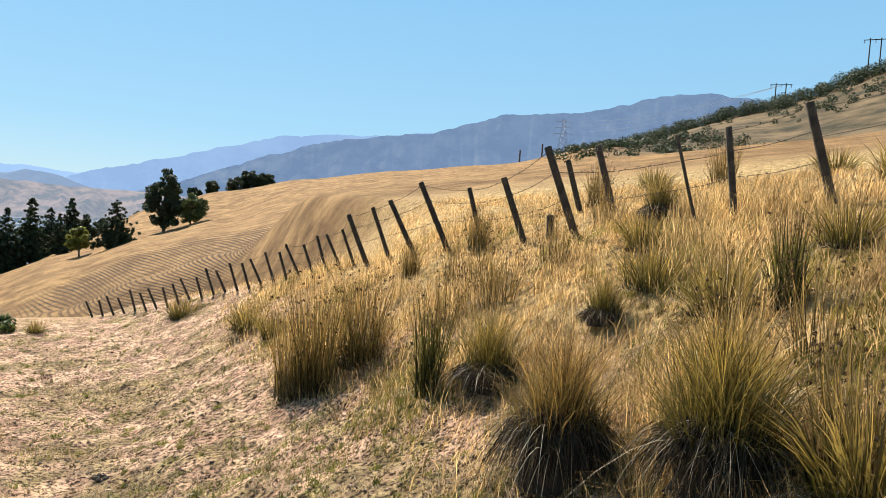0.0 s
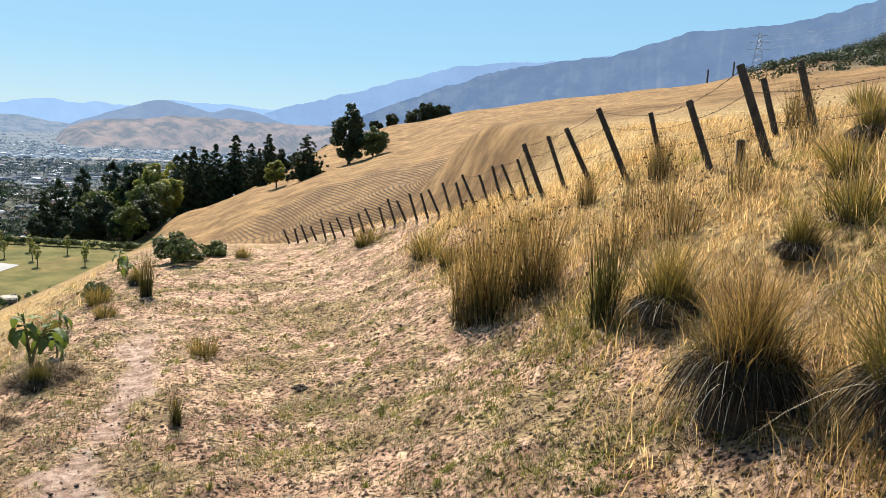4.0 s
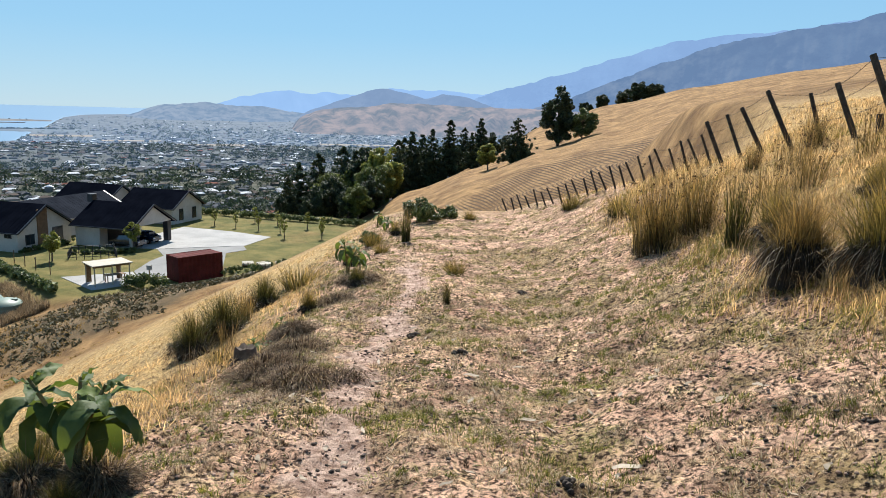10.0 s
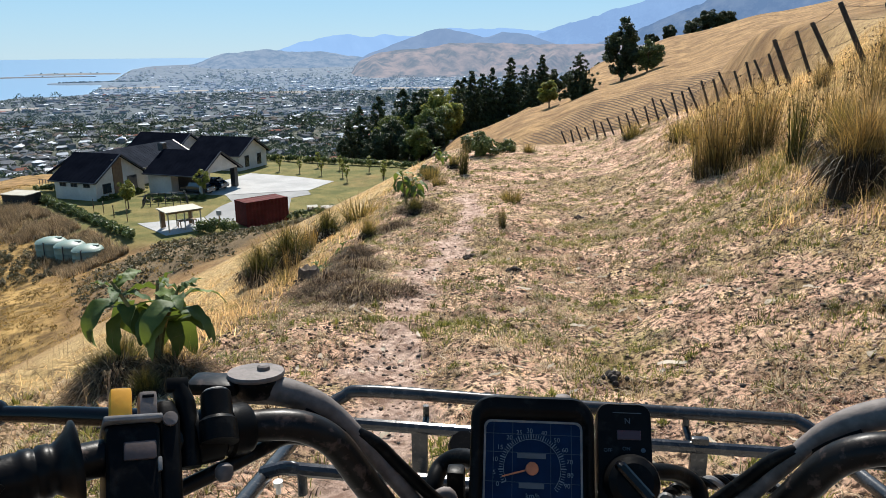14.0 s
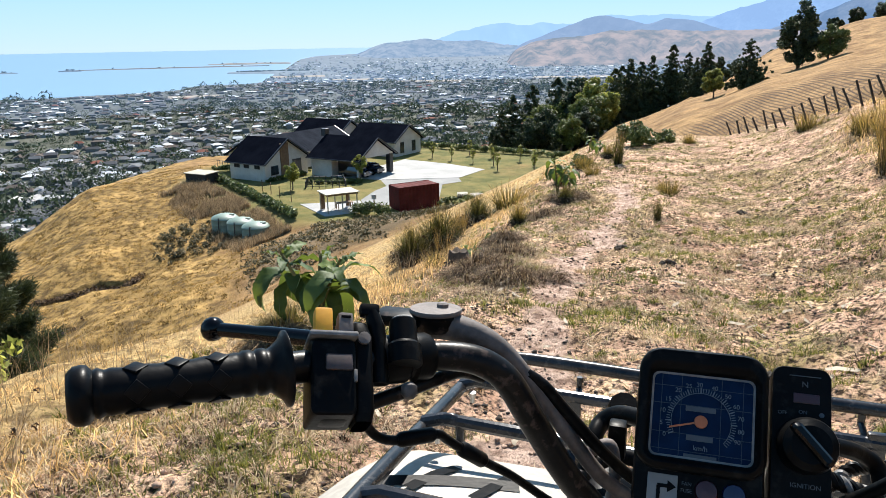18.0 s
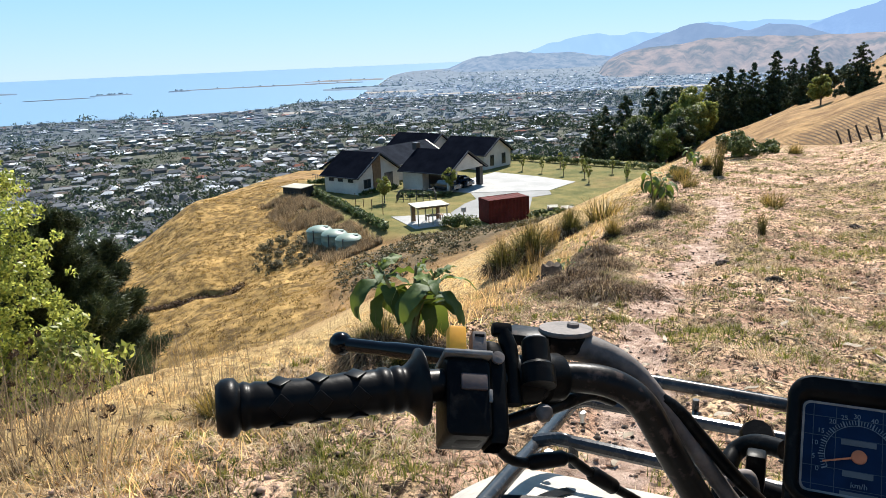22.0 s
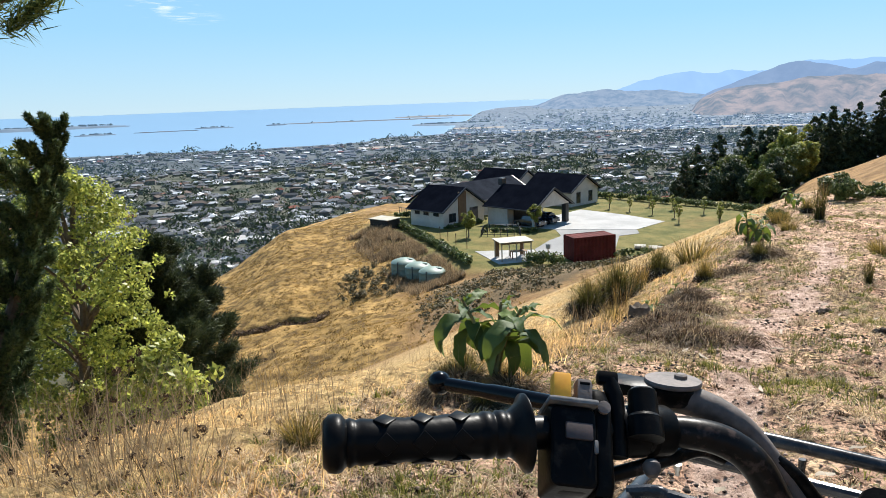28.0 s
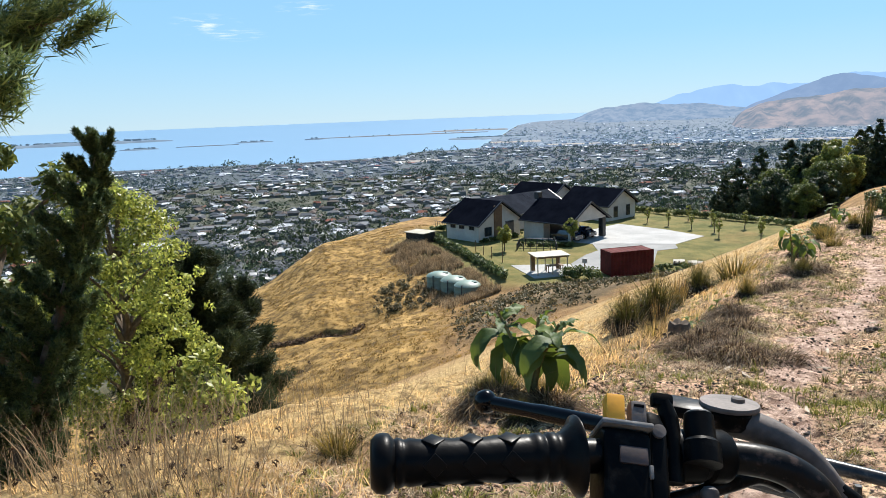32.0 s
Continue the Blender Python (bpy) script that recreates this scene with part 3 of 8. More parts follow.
def blades(rng, base, height_, lean, width, segs=3, droop=0.25, taper=0.7):
    """Many thin tapering blades as one mesh's verts and faces. base: n x 3, height_: n, lean: n x 2."""
    n = len(base)
    turn = rng.uniform(0, 2 * math.pi, n)
    side = np.stack([np.cos(turn), np.sin(turn), np.zeros(n)], 1)
    rows = []
    for k in range(segs + 1):
        f = k / segs
        c = base + np.stack([lean[:, 0] * f ** 1.7, lean[:, 1] * f ** 1.7, height_ * (f - droop * f ** 3 * np.hypot(lean[:, 0], lean[:, 1]) / np.maximum(height_, 0.01))], 1)
        w = (width * (1 - f) ** taper)[:, None] if k < segs else np.zeros((n, 1))
        rows += [c - side * w, c + side * w] if k < segs else [c]
    per = 2 * segs + 1
    verts = np.stack(rows, 1).reshape(-1, 3)
    o = np.arange(n)[:, None] * per
    quads = np.concatenate([o + np.array([2 * k, 2 * k + 1, 2 * k + 3, 2 * k + 2]) for k in range(segs - 1)]) if segs > 1 else np.zeros((0, 4), int)
    tris = o + np.array([2 * segs - 2, 2 * segs - 1, 2 * segs])
    return verts, quads.tolist() + tris.tolist()


def grass_mesh(name, sets, material):
    vs, fs, o = [], [], 0
    for v, f in sets:
        vs.append(v)
        fs += [[i + o for i in q] for q in f]
        o += len(v)
    return sheet(name, np.concatenate(vs), fs, material, smooth=False)


def leaf_cloud(rng, centres, radii, count, size, flat=0.5, shape=1.6):
    """count leaf-shaped quads scattered in soft clumps."""
    centres, radii = np.asarray(centres, float), np.asarray(radii, float)
    pick = rng.choice(len(centres), count, p=radii ** 2 / (radii ** 2).sum())
    d = rng.normal(size=(count, 3))
    d /= np.linalg.norm(d, axis=1)[:, None]
    p = centres[pick] + d * (radii[pick] * rng.uniform(0.35, 1.0, count) ** 0.6)[:, None] * np.array([1, 1, 0.85])
    nrm = d * (1 - flat) + rng.normal(size=(count, 3)) * 0.6
    nrm[:, 2] += flat
    nrm /= np.linalg.norm(nrm, axis=1)[:, None]
    a = np.cross(nrm, rng.normal(size=(count, 3)))
    a /= np.linalg.norm(a, axis=1)[:, None]
    b = np.cross(nrm, a)
    s = (size * rng.uniform(0.6, 1.4, count))[:, None]
    verts = np.stack([p - a * s * shape, p - b * s * 0.6 + a * s * 0.1, p + a * s * shape, p + b * s * 0.6 + a * s * 0.1], 1).reshape(-1, 3)
    faces = (np.arange(count)[:, None] * 4 + np.arange(4)).tolist()
    return verts, faces


# ---- the house on the levelled spur ----
WALL = surf("pale_plaster", (0.437, 0.413, 0.374), (0.53, 0.507, 0.468), 0.8, 0.85, 0.1, 30)
ROOF = surf("charcoal_roof", (0.004, 0.005, 0.0085), (0.0075, 0.009, 0.014), 0.6, 0.85, 0.1, 25, spec=0.0)
# lighter roof tone, the sun on the middle wing's slopes put into colour
ROOF2 = surf("sunlit_grey_roof", (0.02, 0.0225, 0.029), (0.03, 0.0335, 0.042), 0.6, 0.85, 0.1, 25, spec=0.0)
TRIM = plain("dark_trim", (0.025, 0.026, 0.03), 0.4)
GLASS = plain("dark_window_glass", (0.02, 0.025, 0.03), 0.08)
CLAD = surf("brown_cladding", (0.125, 0.07, 0.035), (0.187, 0.109, 0.055), 3, 0.7, 0.3, 40)
CONCRETE = surf("pale_concrete", (0.257, 0.254, 0.242), (0.351, 0.343, 0.328), 0.25, 0.9, 0.1, 12)
PAVING = surf("grey_concrete", (0.16, 0.16, 0.155), (0.23, 0.228, 0.22), 0.25, 0.9, 0.1, 12)
CREAM = surf("cream_roof_sheet", (0.3, 0.266, 0.193), (0.358, 0.324, 0.252), 0.8, 0.6, 0.1, 20)
RUST = surf("red_container_paint", (0.072, 0.014, 0.013), (0.12, 0.026, 0.023), 0.7, 0.7, 0.2, 20, wear=(0.063, 0.024, 0.014), spec=0.05)
TANK = surf("green_tank_plastic", (0.13, 0.19, 0.15), (0.18, 0.235, 0.195), 0.5, 0.5, 0.05, 20)
WOODGREY = surf("weathered_wood", (0.03, 0.022, 0.015), (0.077, 0.058, 0.041), 9, 0.9, 0.5, 70, random=0.25)
TIMBER = surf("brown_timber", (0.12, 0.07, 0.035), (0.2, 0.12, 0.06), 6, 0.8, 0.4, 50)
BLUEPOOL = plain("pool_water", (0.05, 0.30, 0.42), 0.1)
PZ = PAD_Z
HU, HV = Vector((0.966, -0.26, 0)), Vector((0.26, 0.966, 0))


def house_at(x, y):
    return Matrix(((HU.x, HV.x, 0, x), (HU.y, HV.y, 0, y), (0, 0, 1, PZ), (0, 0, 0, 1)))


def wing(house, m, length, width, eave, ridge_h, roof, wall_back=True, open_front=0.0, name="wing"):
    """A gabled block: local x runs from the gable end backwards (negative), y across."""
    w = Shape()
    prof = [(0, 0), (width, 0), (width, eave), (width / 2, ridge_h), (0, eave)]
    x0, x1 = -length, -open_front
    t = 0.2
    w.add([(x0, y, z) for y, z in prof] + [(x1, y, z) for y, z in prof],
          [(0, 1, 2, 3, 4), (9, 8, 7, 6, 5), (0, 5, 6, 1), (1, 6, 7, 2), (0, 4, 9, 5)], m)
    wall = w.part("wall", WALL, house, "pale plastered walls", smooth=0)
    for s in (-1, 1):
        r = Shape()
        ov, oh, th = 0.45, 0.5, 0.16
        half = width / 2
        rise = ridge_h - eave
        yo = half + oh
        zo = ridge_h - rise * (yo / half)
        a = [(-length - ov, half, ridge_h + th), (ov, half, ridge_h + th), (ov, half + s * yo, zo + th), (-length - ov, half + s * yo, zo + th)]
        b = [(p[0], p[1], p[2] - th) for p in a]
        r.add(a + b, [(0, 1, 2, 3), (7, 6, 5, 4), (0, 4, 5, 1), (1, 5, 6, 2), (2, 6, 7, 3), (3, 7, 4, 0)], m)
        k = 0.0
        ro = r.part("roof", roof, house, "dark long-run roof slope", smooth=0)
        ribs = Shape()
        x = -length - ov + 0.3
        while x < ov:
            p0, p1 = Vector((x, half, ridge_h + th + 0.02)), Vector((x, half + s * yo, zo + th + 0.02))
            ribs.tube([p0, p1], 0.01, 4, m)
            x += 0.6
        ribs.part("roof_rib", roof, ro, smooth=0)
        g = Shape()
        g.tube([(-length - ov, half + s * (yo + 0.05), zo + 0.08), (ov, half + s * (yo + 0.05), zo + 0.08)], 0.09, 6, m)
        g.part("gutter", TRIM, house, "dark gutter")
        f = Shape()
        p0, p1 = Vector((ov + 0.03, half, ridge_h + th / 2)), Vector((ov + 0.03, half + s * yo, zo + th / 2))
        f.tube([p0, p1], 0.13, 4, m)
        f.part("barge_board", TRIM, house, "dark barge board", smooth=0)
    return wall


def window(house, m, y, z, w, h, x=0.03, along=0):
    """A framed window; along 0: in a gable end, 1: in the near long wall."""
    rot = m @ (Matrix.Translation((x, y, z)) if along == 0 else Matrix.Translation((y, x, z)) @ Matrix.Rotation(-math.pi / 2, 4, "Z"))
    win = Shape().box((0, 0, 0), (0.06, w + 0.12, h + 0.12), rot).part("window", TRIM, house, "dark-framed window", 0)
    for k in (-1, 1):
        Shape().box((0.035, k * w / 4, 0), (0.02, w / 2 - 0.06, h - 0.04), rot).part("pane", GLASS, win, "", 0)
    return win


def make_house():
    h = thing("house", "pale plastered house with steep charcoal gabled roofs", "house", at=pose(-45, 90, PZ))
    inv = h.matrix_basis.inverted()
    m1 = inv @ house_at(-50.0, 81.3)
    wing(h, m1, 6.6, 8.0, 2.5, 5.1, ROOF)
    Shape().box((0.06, 3.6, 2.4), (0.12, 1.5, 4.6), m1).part("cladding", CLAD, h, "brown timber cladding strip", 0)
    window(h, m1, 1.7, 1.3, 1.2, 1.1)
    window(h, m1, 5.9, 1.4, 1.5, 1.7)
    for x in (-1.4, -3.4, -5.2):
        window(h, m1, x, 1.9, 0.9, 0.5, -0.03, 1)
    m2 = inv @ house_at(-38.5, 85.2)
    # carport wing: walled at the back, open in front on pillars
    wing(h, m2, 8.2, 7.6, 2.7, 5.0, ROOF, open_front=4.6)
    Shape().box((-0.35, 7.2, 1.35), (0.7, 0.7, 2.7), m2, 0.03).part("pillar", TRIM, h, "dark stone carport pillar", 0)
    Shape().box((-0.3, 0.25, 1.35), (0.3, 0.3, 2.7), m2, 0.02).part("pillar", WALL, h, "", 0)
    gable = Shape()
    gable.add([(0, 0.2, 2.75), (0, 7.4, 2.75), (0, 3.8, 4.95), (-0.15, 0.2, 2.75), (-0.15, 7.4, 2.75), (-0.15, 3.8, 4.95)],
              [(0, 1, 2), (5, 4, 3), (0, 3, 4, 1), (1, 4, 5, 2), (2, 5, 3, 0)], m2)
    gable.part("gable", WALL, h, "pale boarded carport gable", 0)
    Shape().box((-0.1, 3.8, 2.75), (0.25, 7.4, 0.25), m2).part("beam", WALL, h, "", 0)
    Shape().box((-4.55, 3.8, 1.2), (0.06, 5.0, 2.3), m2).part("garage_door", TRIM, h, "dark garage door", 0)
    m3 = inv @ house_at(-41.0, 104.6)
    wing(h, m3, 9.0, 7.2, 2.5, 4.6, ROOF)
    window(h, m3, 2.0, 1.3, 0.9, 1.6)
    window(h, m3, 5.2, 1.3, 0.9, 1.6)
    m4 = inv @ Matrix(((HV.x, -HU.x, 0, -47.5), (HV.y, -HU.y, 0, 103.5), (0, 0, 1, PZ), (0, 0, 0, 1)))
    wing(h, m4, 18.0, 8.0, 2.5, 4.6, ROOF2)
    m5 = inv @ house_at(-52.0, 106.0)
    wing(h, m5, 9.0, 8.0, 2.5, 5.0, ROOF)
    ch = Shape().box((-9, 4, 5.4), (0.8, 0.8, 1.0), m2, 0.03)
    ch.part("chimney", TRIM, h, "dark chimney", 0)
    return h


house = make_house()


def slab(name, label, pts, z, t, material, category="driveway"):
    s = Shape()
    n = len(pts)
    s.add([(x, y, z) for x, y in pts] + [(x, y, z - t) for x, y in pts],
          [tuple(range(n)), tuple(range(2 * n - 1, n - 1, -1))] + [(i, i + n, (i + 1) % n + n, (i + 1) % n) for i in range(n)])
    return tagged(s.part(name, material, smooth=0), label, category, kind="structure")


slab("road_driveway", "pale concrete driveway apron beside the house",
     [(-26.1, 89.7), (-24.5, 96.6), (-31, 100.2), (-38.7, 102.9), (-40, 97), (-43, 93.5), (-42.5, 86.5), (-36, 85.9)],
     PZ + 0.04, 0.3, CONCRETE)
slab("road_drive_front", "grey concrete drive leading past the container",
     [(-26.2, 89.5), (-35.7, 85.8), (-33.4, 82), (-33.7, 79), (-33.2, 73.6), (-31.2, 70.4), (-29.6, 71.6), (-24.6, 75.9), (-26.9, 84.6), (-25.1, 87.0)],
     PZ + 0.035, 0.3, PAVING)
slab("pavement_patio", "pale paved patio under the pergola", [(-39, 70), (-33.5, 65.2), (-30.2, 68.6), (-33.2, 73.3)], PZ + 0.05, 0.3, CONCRETE, "patio")


def make_container():
    c = thing("shipping_container", "rusty red steel shipping container beside the driveway", "container", at=pose(-26.63, 68.86, PZ, 0, 0, 48))
    L, W, H = 4.8, 2.44, 2.59
    for name, y, s in (("side_panel", 0.03, 1), ("side_panel", W - 0.03, -1)):
        b, n = Shape(), 44
        v = []
        for k in range(n + 1):
            dy = 0.036 * (1 if (k // 2) % 2 else 0) * s
            v += [(0.1 + (L - 0.2) * k / n, y + dy, 0.15), (0.1 + (L - 0.2) * k / n, y + dy, H - 0.1)]
        b.add(v, [(2 * k, 2 * k + 2, 2 * k + 3, 2 * k + 1) for k in range(n)])
        b.part(name, RUST, c, "corrugated red side", 0)
    top = Shape()
    v, n = [], 30
    for k in range(n + 1):
        dz = 0.02 * ((k // 2) % 2)
        v += [(0.05 + (L - 0.1) * k / n, 0.06, H - 0.03 + dz), (0.05 + (L - 0.1) * k / n, W - 0.06, H - 0.03 + dz)]
    top.add(v, [(2 * k, 2 * k + 2, 2 * k + 3, 2 * k + 1) for k in range(n)])
    top.part("roof", RUST, c, "sunlit red steel roof", 0)
    for x in (0.05, L - 0.05):
        Shape().box((x, W / 2, H / 2), (0.04, W - 0.1, H - 0.2)).part("end_panel", RUST, c, "", 0)
        for y in (0.06, W - 0.06):
            Shape().box((x, y, H / 2), (0.14, 0.14, H), None, 0.015).part("corner_post", RUST, c, "", 0)
    for y in (0.06, W - 0.06):
        for z in (0.08, H - 0.05):
            Shape().box((L / 2, y, z), (L, 0.1, 0.12)).part("rail", RUST, c, "", 0)
    return c


make_container()


def make_tank(x, y):
    z = -19.4
    t = thing("water_tank", "pale green domed plastic water tank", "tank", "water tanks below the house", pose(x, y, z))
    Shape().lathe([(1.38, -0.6), (1.4, 0.05), (1.4, 0.55), (1.42, 0.6), (1.4, 0.65), (1.4, 1.15), (1.42, 1.2), (1.4, 1.25), (1.4, 1.72), (1.43, 1.78), (1.38, 1.84)], 36).part("body", TANK, t)
    Shape().lathe([(1.4, 1.8), (1.25, 1.98), (0.8, 2.16), (0.35, 2.24), (0.02, 2.26)], 36).part("dome", TANK, t, "pale domed lid")
    Shape().lathe([(0.3, 2.2), (0.3, 2.3), (0.26, 2.33), (0.02, 2.34)], 20, Matrix.Translation((0.75, 0.2, -0.09))).part("hatch", TANK, t)
    Shape().tube([(0.2, -1.3, 2.0), (0.2, -1.45, 2.05), (0.2, -1.5, 1.0), (0.2, -1.48, -0.4)], 0.05, 8).part("pipe", TRIM, t, "dark overflow pipe")
    return t


for tx, ty in ((-44.7, 63.9), (-42.0, 62.7), (-39.4, 61.4)):
    make_tank(tx, ty)


def make_pergola():
    p = thing("pergola", "small open shelter with cream flat roof and timber posts", "pergola", at=pose(-33.7, 66.2, PZ + 0.05, 0, 0, 45) @ Matrix.Scale(0.86, 4))
    for x in (0.1, 2.0, 3.9):
        for y in (0.1, 2.9):
            Shape().box((x, y, 1.12), (0.12, 0.12, 2.24), None, 0.01).part("post", CREAM, p, "", 0)
    for y in (0.1, 2.9):
        Shape().box((2.0, y, 2.2), (4.1, 0.1, 0.2)).part("beam", TIMBER, p, "", 0)
    Shape().box((2.0, 1.5, 2.36), (4.4, 3.4, 0.1), None, 0.02).part("roof", CREAM, p, "cream sheet roof", 0)
    Shape().box((0.35, 2.88, 1.1), (0.6, 0.06, 2.1)).part("panel", TIMBER, p, "", 0)
    Shape().box((3.7, 2.88, 1.1), (0.5, 0.06, 2.1)).part("panel", TIMBER, p, "", 0)
    t = thing("outdoor_table", "dark outdoor table under the pergola", "table", at=pose(-33.0, 68.9, PZ + 0.05, 0, 0, 45))
    Shape().box((0, 0, 0.73), (1.8, 0.9, 0.05), None, 0.01).part("tabletop", TIMBER, t, "", 0)
    for sx in (-0.8, 0.8):
        for sy in (-0.35, 0.35):
            Shape().box((sx, sy, 0.36), (0.08, 0.08, 0.72)).part("leg", TIMBER, t, "", 0)


make_pergola()


SHEDBOARD = surf("dark_shed_board", (0.012, 0.011, 0.010), (0.032, 0.028, 0.024), 3, 0.8, 0.2, 40)


def make_shed():
    s = thing("pump_shed", "low dark timber pump shed with pale flat roof", "shed", at=pose(-60.1, 78.4, PZ - 0.12, 0, 0, -10))
    b = Shape()
    for k in range(14):
        b.box((0.12 + k * 0.25, 0, 0.7), (0.235, 0.05, 1.4)).box((0.12 + k * 0.25, 2.2, 0.7), (0.235, 0.05, 1.4))
    for k in range(9):
        b.box((0.0, 0.12 + k * 0.25, 0.7), (0.05, 0.235, 1.4)).box((3.5, 0.12 + k * 0.25, 0.7), (0.05, 0.235, 1.4))
    b.part("boarding", SHEDBOARD, s, "dark vertical boards", 0)
    Shape().box((1.75, 1.1, 1.48), (3.8, 2.6, 0.1), Matrix.Rotation(0.03, 4, "X"), 0.02).part("roof", CREAM, s, "pale flat roof", 0)


make_shed()


def make_pool():
    p = thing("swimming_pool", "blue swimming pool with a dark railing", "pool", at=pose(-60.5, 91, PZ, 0, 0, -15))
    Shape().box((0, 2.5, 0.0), (3.4, 7.6, 0.16), None, 0.03).part("coping", CONCRETE, p, "pale paved edge", 0)
    Shape().box((0, 2.5, 0.06), (2.6, 6.6, 0.06)).part("water", BLUEPOOL, p, "still blue water", 0)
    for k in range(9):
        Shape().box((-2.2 + 0.55 * k, -1.8, 0.6), (0.05, 0.05, 1.2)).part("railing_post", TRIM, p, "", 0)
    for z in (0.15, 1.15):
        Shape().box((0, -1.8, z), (4.6, 0.05, 0.05)).part("railing", TRIM, p, "", 0)


make_pool()
CARPAINT = surf("dark_blue_car_paint", (0.012, 0.018, 0.035), (0.02, 0.028, 0.05), 2, 0.2, 0.02, 30, coat=1.0)
RUBBER = surf("black_rubber", (0.0025, 0.0025, 0.003), (0.0065, 0.0065, 0.0065), 12, 0.36, 0.1, 90, spec=0.08)
STEEL = surf("dull_steel", (0.32, 0.32, 0.32), (0.5, 0.5, 0.5), 8, 0.4, 0.1, 60, metal=1.0)
LAMPGLASS = plain("headlamp_glass", (0.6, 0.6, 0.6), 0.15)


def make_car(x, y, turn):
    c = thing("car", "dark blue parked car under the carport", "car", "parked cars", pose(x, y, PZ + 0.06, 0, 0, turn))
    side = [(-2.1, 0.35), (-2.15, 0.75), (-1.3, 0.95), (-0.7, 1.45), (0.9, 1.48), (1.7, 1.0), (2.1, 0.9), (2.15, 0.35)]
    b = bmesh.new()
    rings = []
    for yy, k in ((-0.85, 0.0), (-0.7, 1.0), (0.7, 1.0), (0.85, 0.0)):
        rings.append([b.verts.new((px, yy, pz if k or pz < 0.8 else 0.8 + (pz - 0.8) * 0.25)) for px, pz in side])
    for a, c2 in zip(rings, rings[1:]):
        for i in range(len(side)):
            b.faces.new((a[i], a[(i + 1) % 8], c2[(i + 1) % 8], c2[i]))
    b.faces.new(rings[0][::-1])
    b.faces.new(rings[-1])
    bmesh.ops.recalc_face_normals(b, faces=b.faces[:])
    bmesh.ops.bevel(b, geom=b.edges[:], offset=0.05, segments=2, affect="EDGES")
    part("body", b, CARPAINT, c)
    Shape().box((0.1, 0, 1.2), (1.7, 1.46, 0.36), None, 0.05).part("window", GLASS, c, "dark glass", 0)
    Shape().box((1.35, 0, 1.2), (0.1, 1.2, 0.36), Matrix.Rotation(0.0, 4, "Y")).part("windscreen", GLASS, c, "", 0)
    for sx in (-1.35, 1.35):
        for sy in (-0.82, 0.82):
            mw = Matrix.Translation((sx, sy, 0.33)) @ Matrix.Rotation(math.pi / 2, 4, "X")
            w = Shape().lathe([(0.2, -0.1), (0.32, -0.1), (0.34, -0.05), (0.34, 0.05), (0.32, 0.1), (0.2, 0.1)], 20, mw).part("wheel", RUBBER, c)
            Shape().lathe([(0.02, -0.105), (0.2, -0.105), (0.2, 0.105), (0.02, 0.105)], 14, mw).part("rim", STEEL, w)
    for sy in (-0.6, 0.6):
        Shape().box((2.13, sy, 0.72), (0.06, 0.34, 0.14), None, 0.02).part("headlight", LAMPGLASS, c)
    return c


make_car(-39.2, 90.0, -15)
make_car(-39.8, 86.9, -15)

# ---- trees ----
BARK = surf("grey_bark", (0.07, 0.05, 0.035), (0.16, 0.12, 0.085), 5, 0.95, 0.6, 30)
DARKLEAF = leafy("dark_conifer_leaf", (0.018, 0.03, 0.017), (0.076, 0.096, 0.036), 0.2, 0.6, 0.3)
PINELEAF = leafy("pine_needles", (0.047, 0.081, 0.03), (0.203, 0.257, 0.081), 0.4, 0.5, 0.4)
YOUNGPINE = leafy("young_pine_needles", (0.026, 0.048, 0.02), (0.11, 0.15, 0.055), 0.3, 0.5, 0.4)
POPLAR = leafy("bright_poplar_leaf", (0.13, 0.17, 0.035), (0.55, 0.57, 0.13), 0.55, 0.4, 0.7)
GOLDGREEN = leafy("yellow_green_tree_leaf", (0.12, 0.14, 0.03), (0.36, 0.36, 0.08), 0.45, 0.5, 0.4)
OLIVE = leafy("olive_tree_leaf", (0.069, 0.097, 0.023), (0.196, 0.219, 0.051), 0.35, 0.5, 0.3)
SHRUB = leafy("shrub_leaf", (0.051, 0.081, 0.023), (0.161, 0.184, 0.058), 0.3, 0.5, 1.0)


def conifer_mesh(rng, h, w, leaves, size, bare=0.12, ragged=0.35):
    """A pointed crown of drooping tiers."""
    cs, rs = [], []
    z = h * bare
    while z < h * 0.98:
        f = (z - h * bare) / (h * (1 - bare))
        reach = w * (1 - f) ** 0.62 * (0.85 + 0.3 * rng.random())
        n = max(2, int(7 * (1 - f) + 2))
        a0 = rng.uniform(0, 6.28)
        for k in range(n):
            a = a0 + 6.28 * k / n + rng.normal(0, 0.2)
            rr = reach * (1 + rng.normal(0, ragged * 0.5))
            for q in (0.35, 0.7, 1.0):
                cs.append((math.cos(a) * rr * q, math.sin(a) * rr * q, z - 0.12 * rr * q + rng.normal(0, 0.02 * h)))
                rs.append(max(0.06 * h * (1.15 - f) * (1.15 - 0.5 * q), 0.022 * h))
        z += h * 0.055
    cs.append((0, 0, h * 0.985)); rs.append(h * 0.02)
    return leaf_cloud(rng, cs, rs, leaves, size, 0.1, 1.8)


def round_mesh(rng, h, w, leaves, size, bare=0.25, clumps=38, tall=1.0):
    cs, rs = [], []
    mid = h * (bare + (1 - bare) / 2)
    for _ in range(clumps):
        d = rng.normal(size=3)
        d /= np.linalg.norm(d)
        k = rng.uniform(0.45, 0.95)
        cs.append((d[0] * w * k, d[1] * w * k, mid + d[2] * h * (1 - bare) / 2 * k * tall))
        rs.append(rng.uniform(0.16, 0.32) * w)
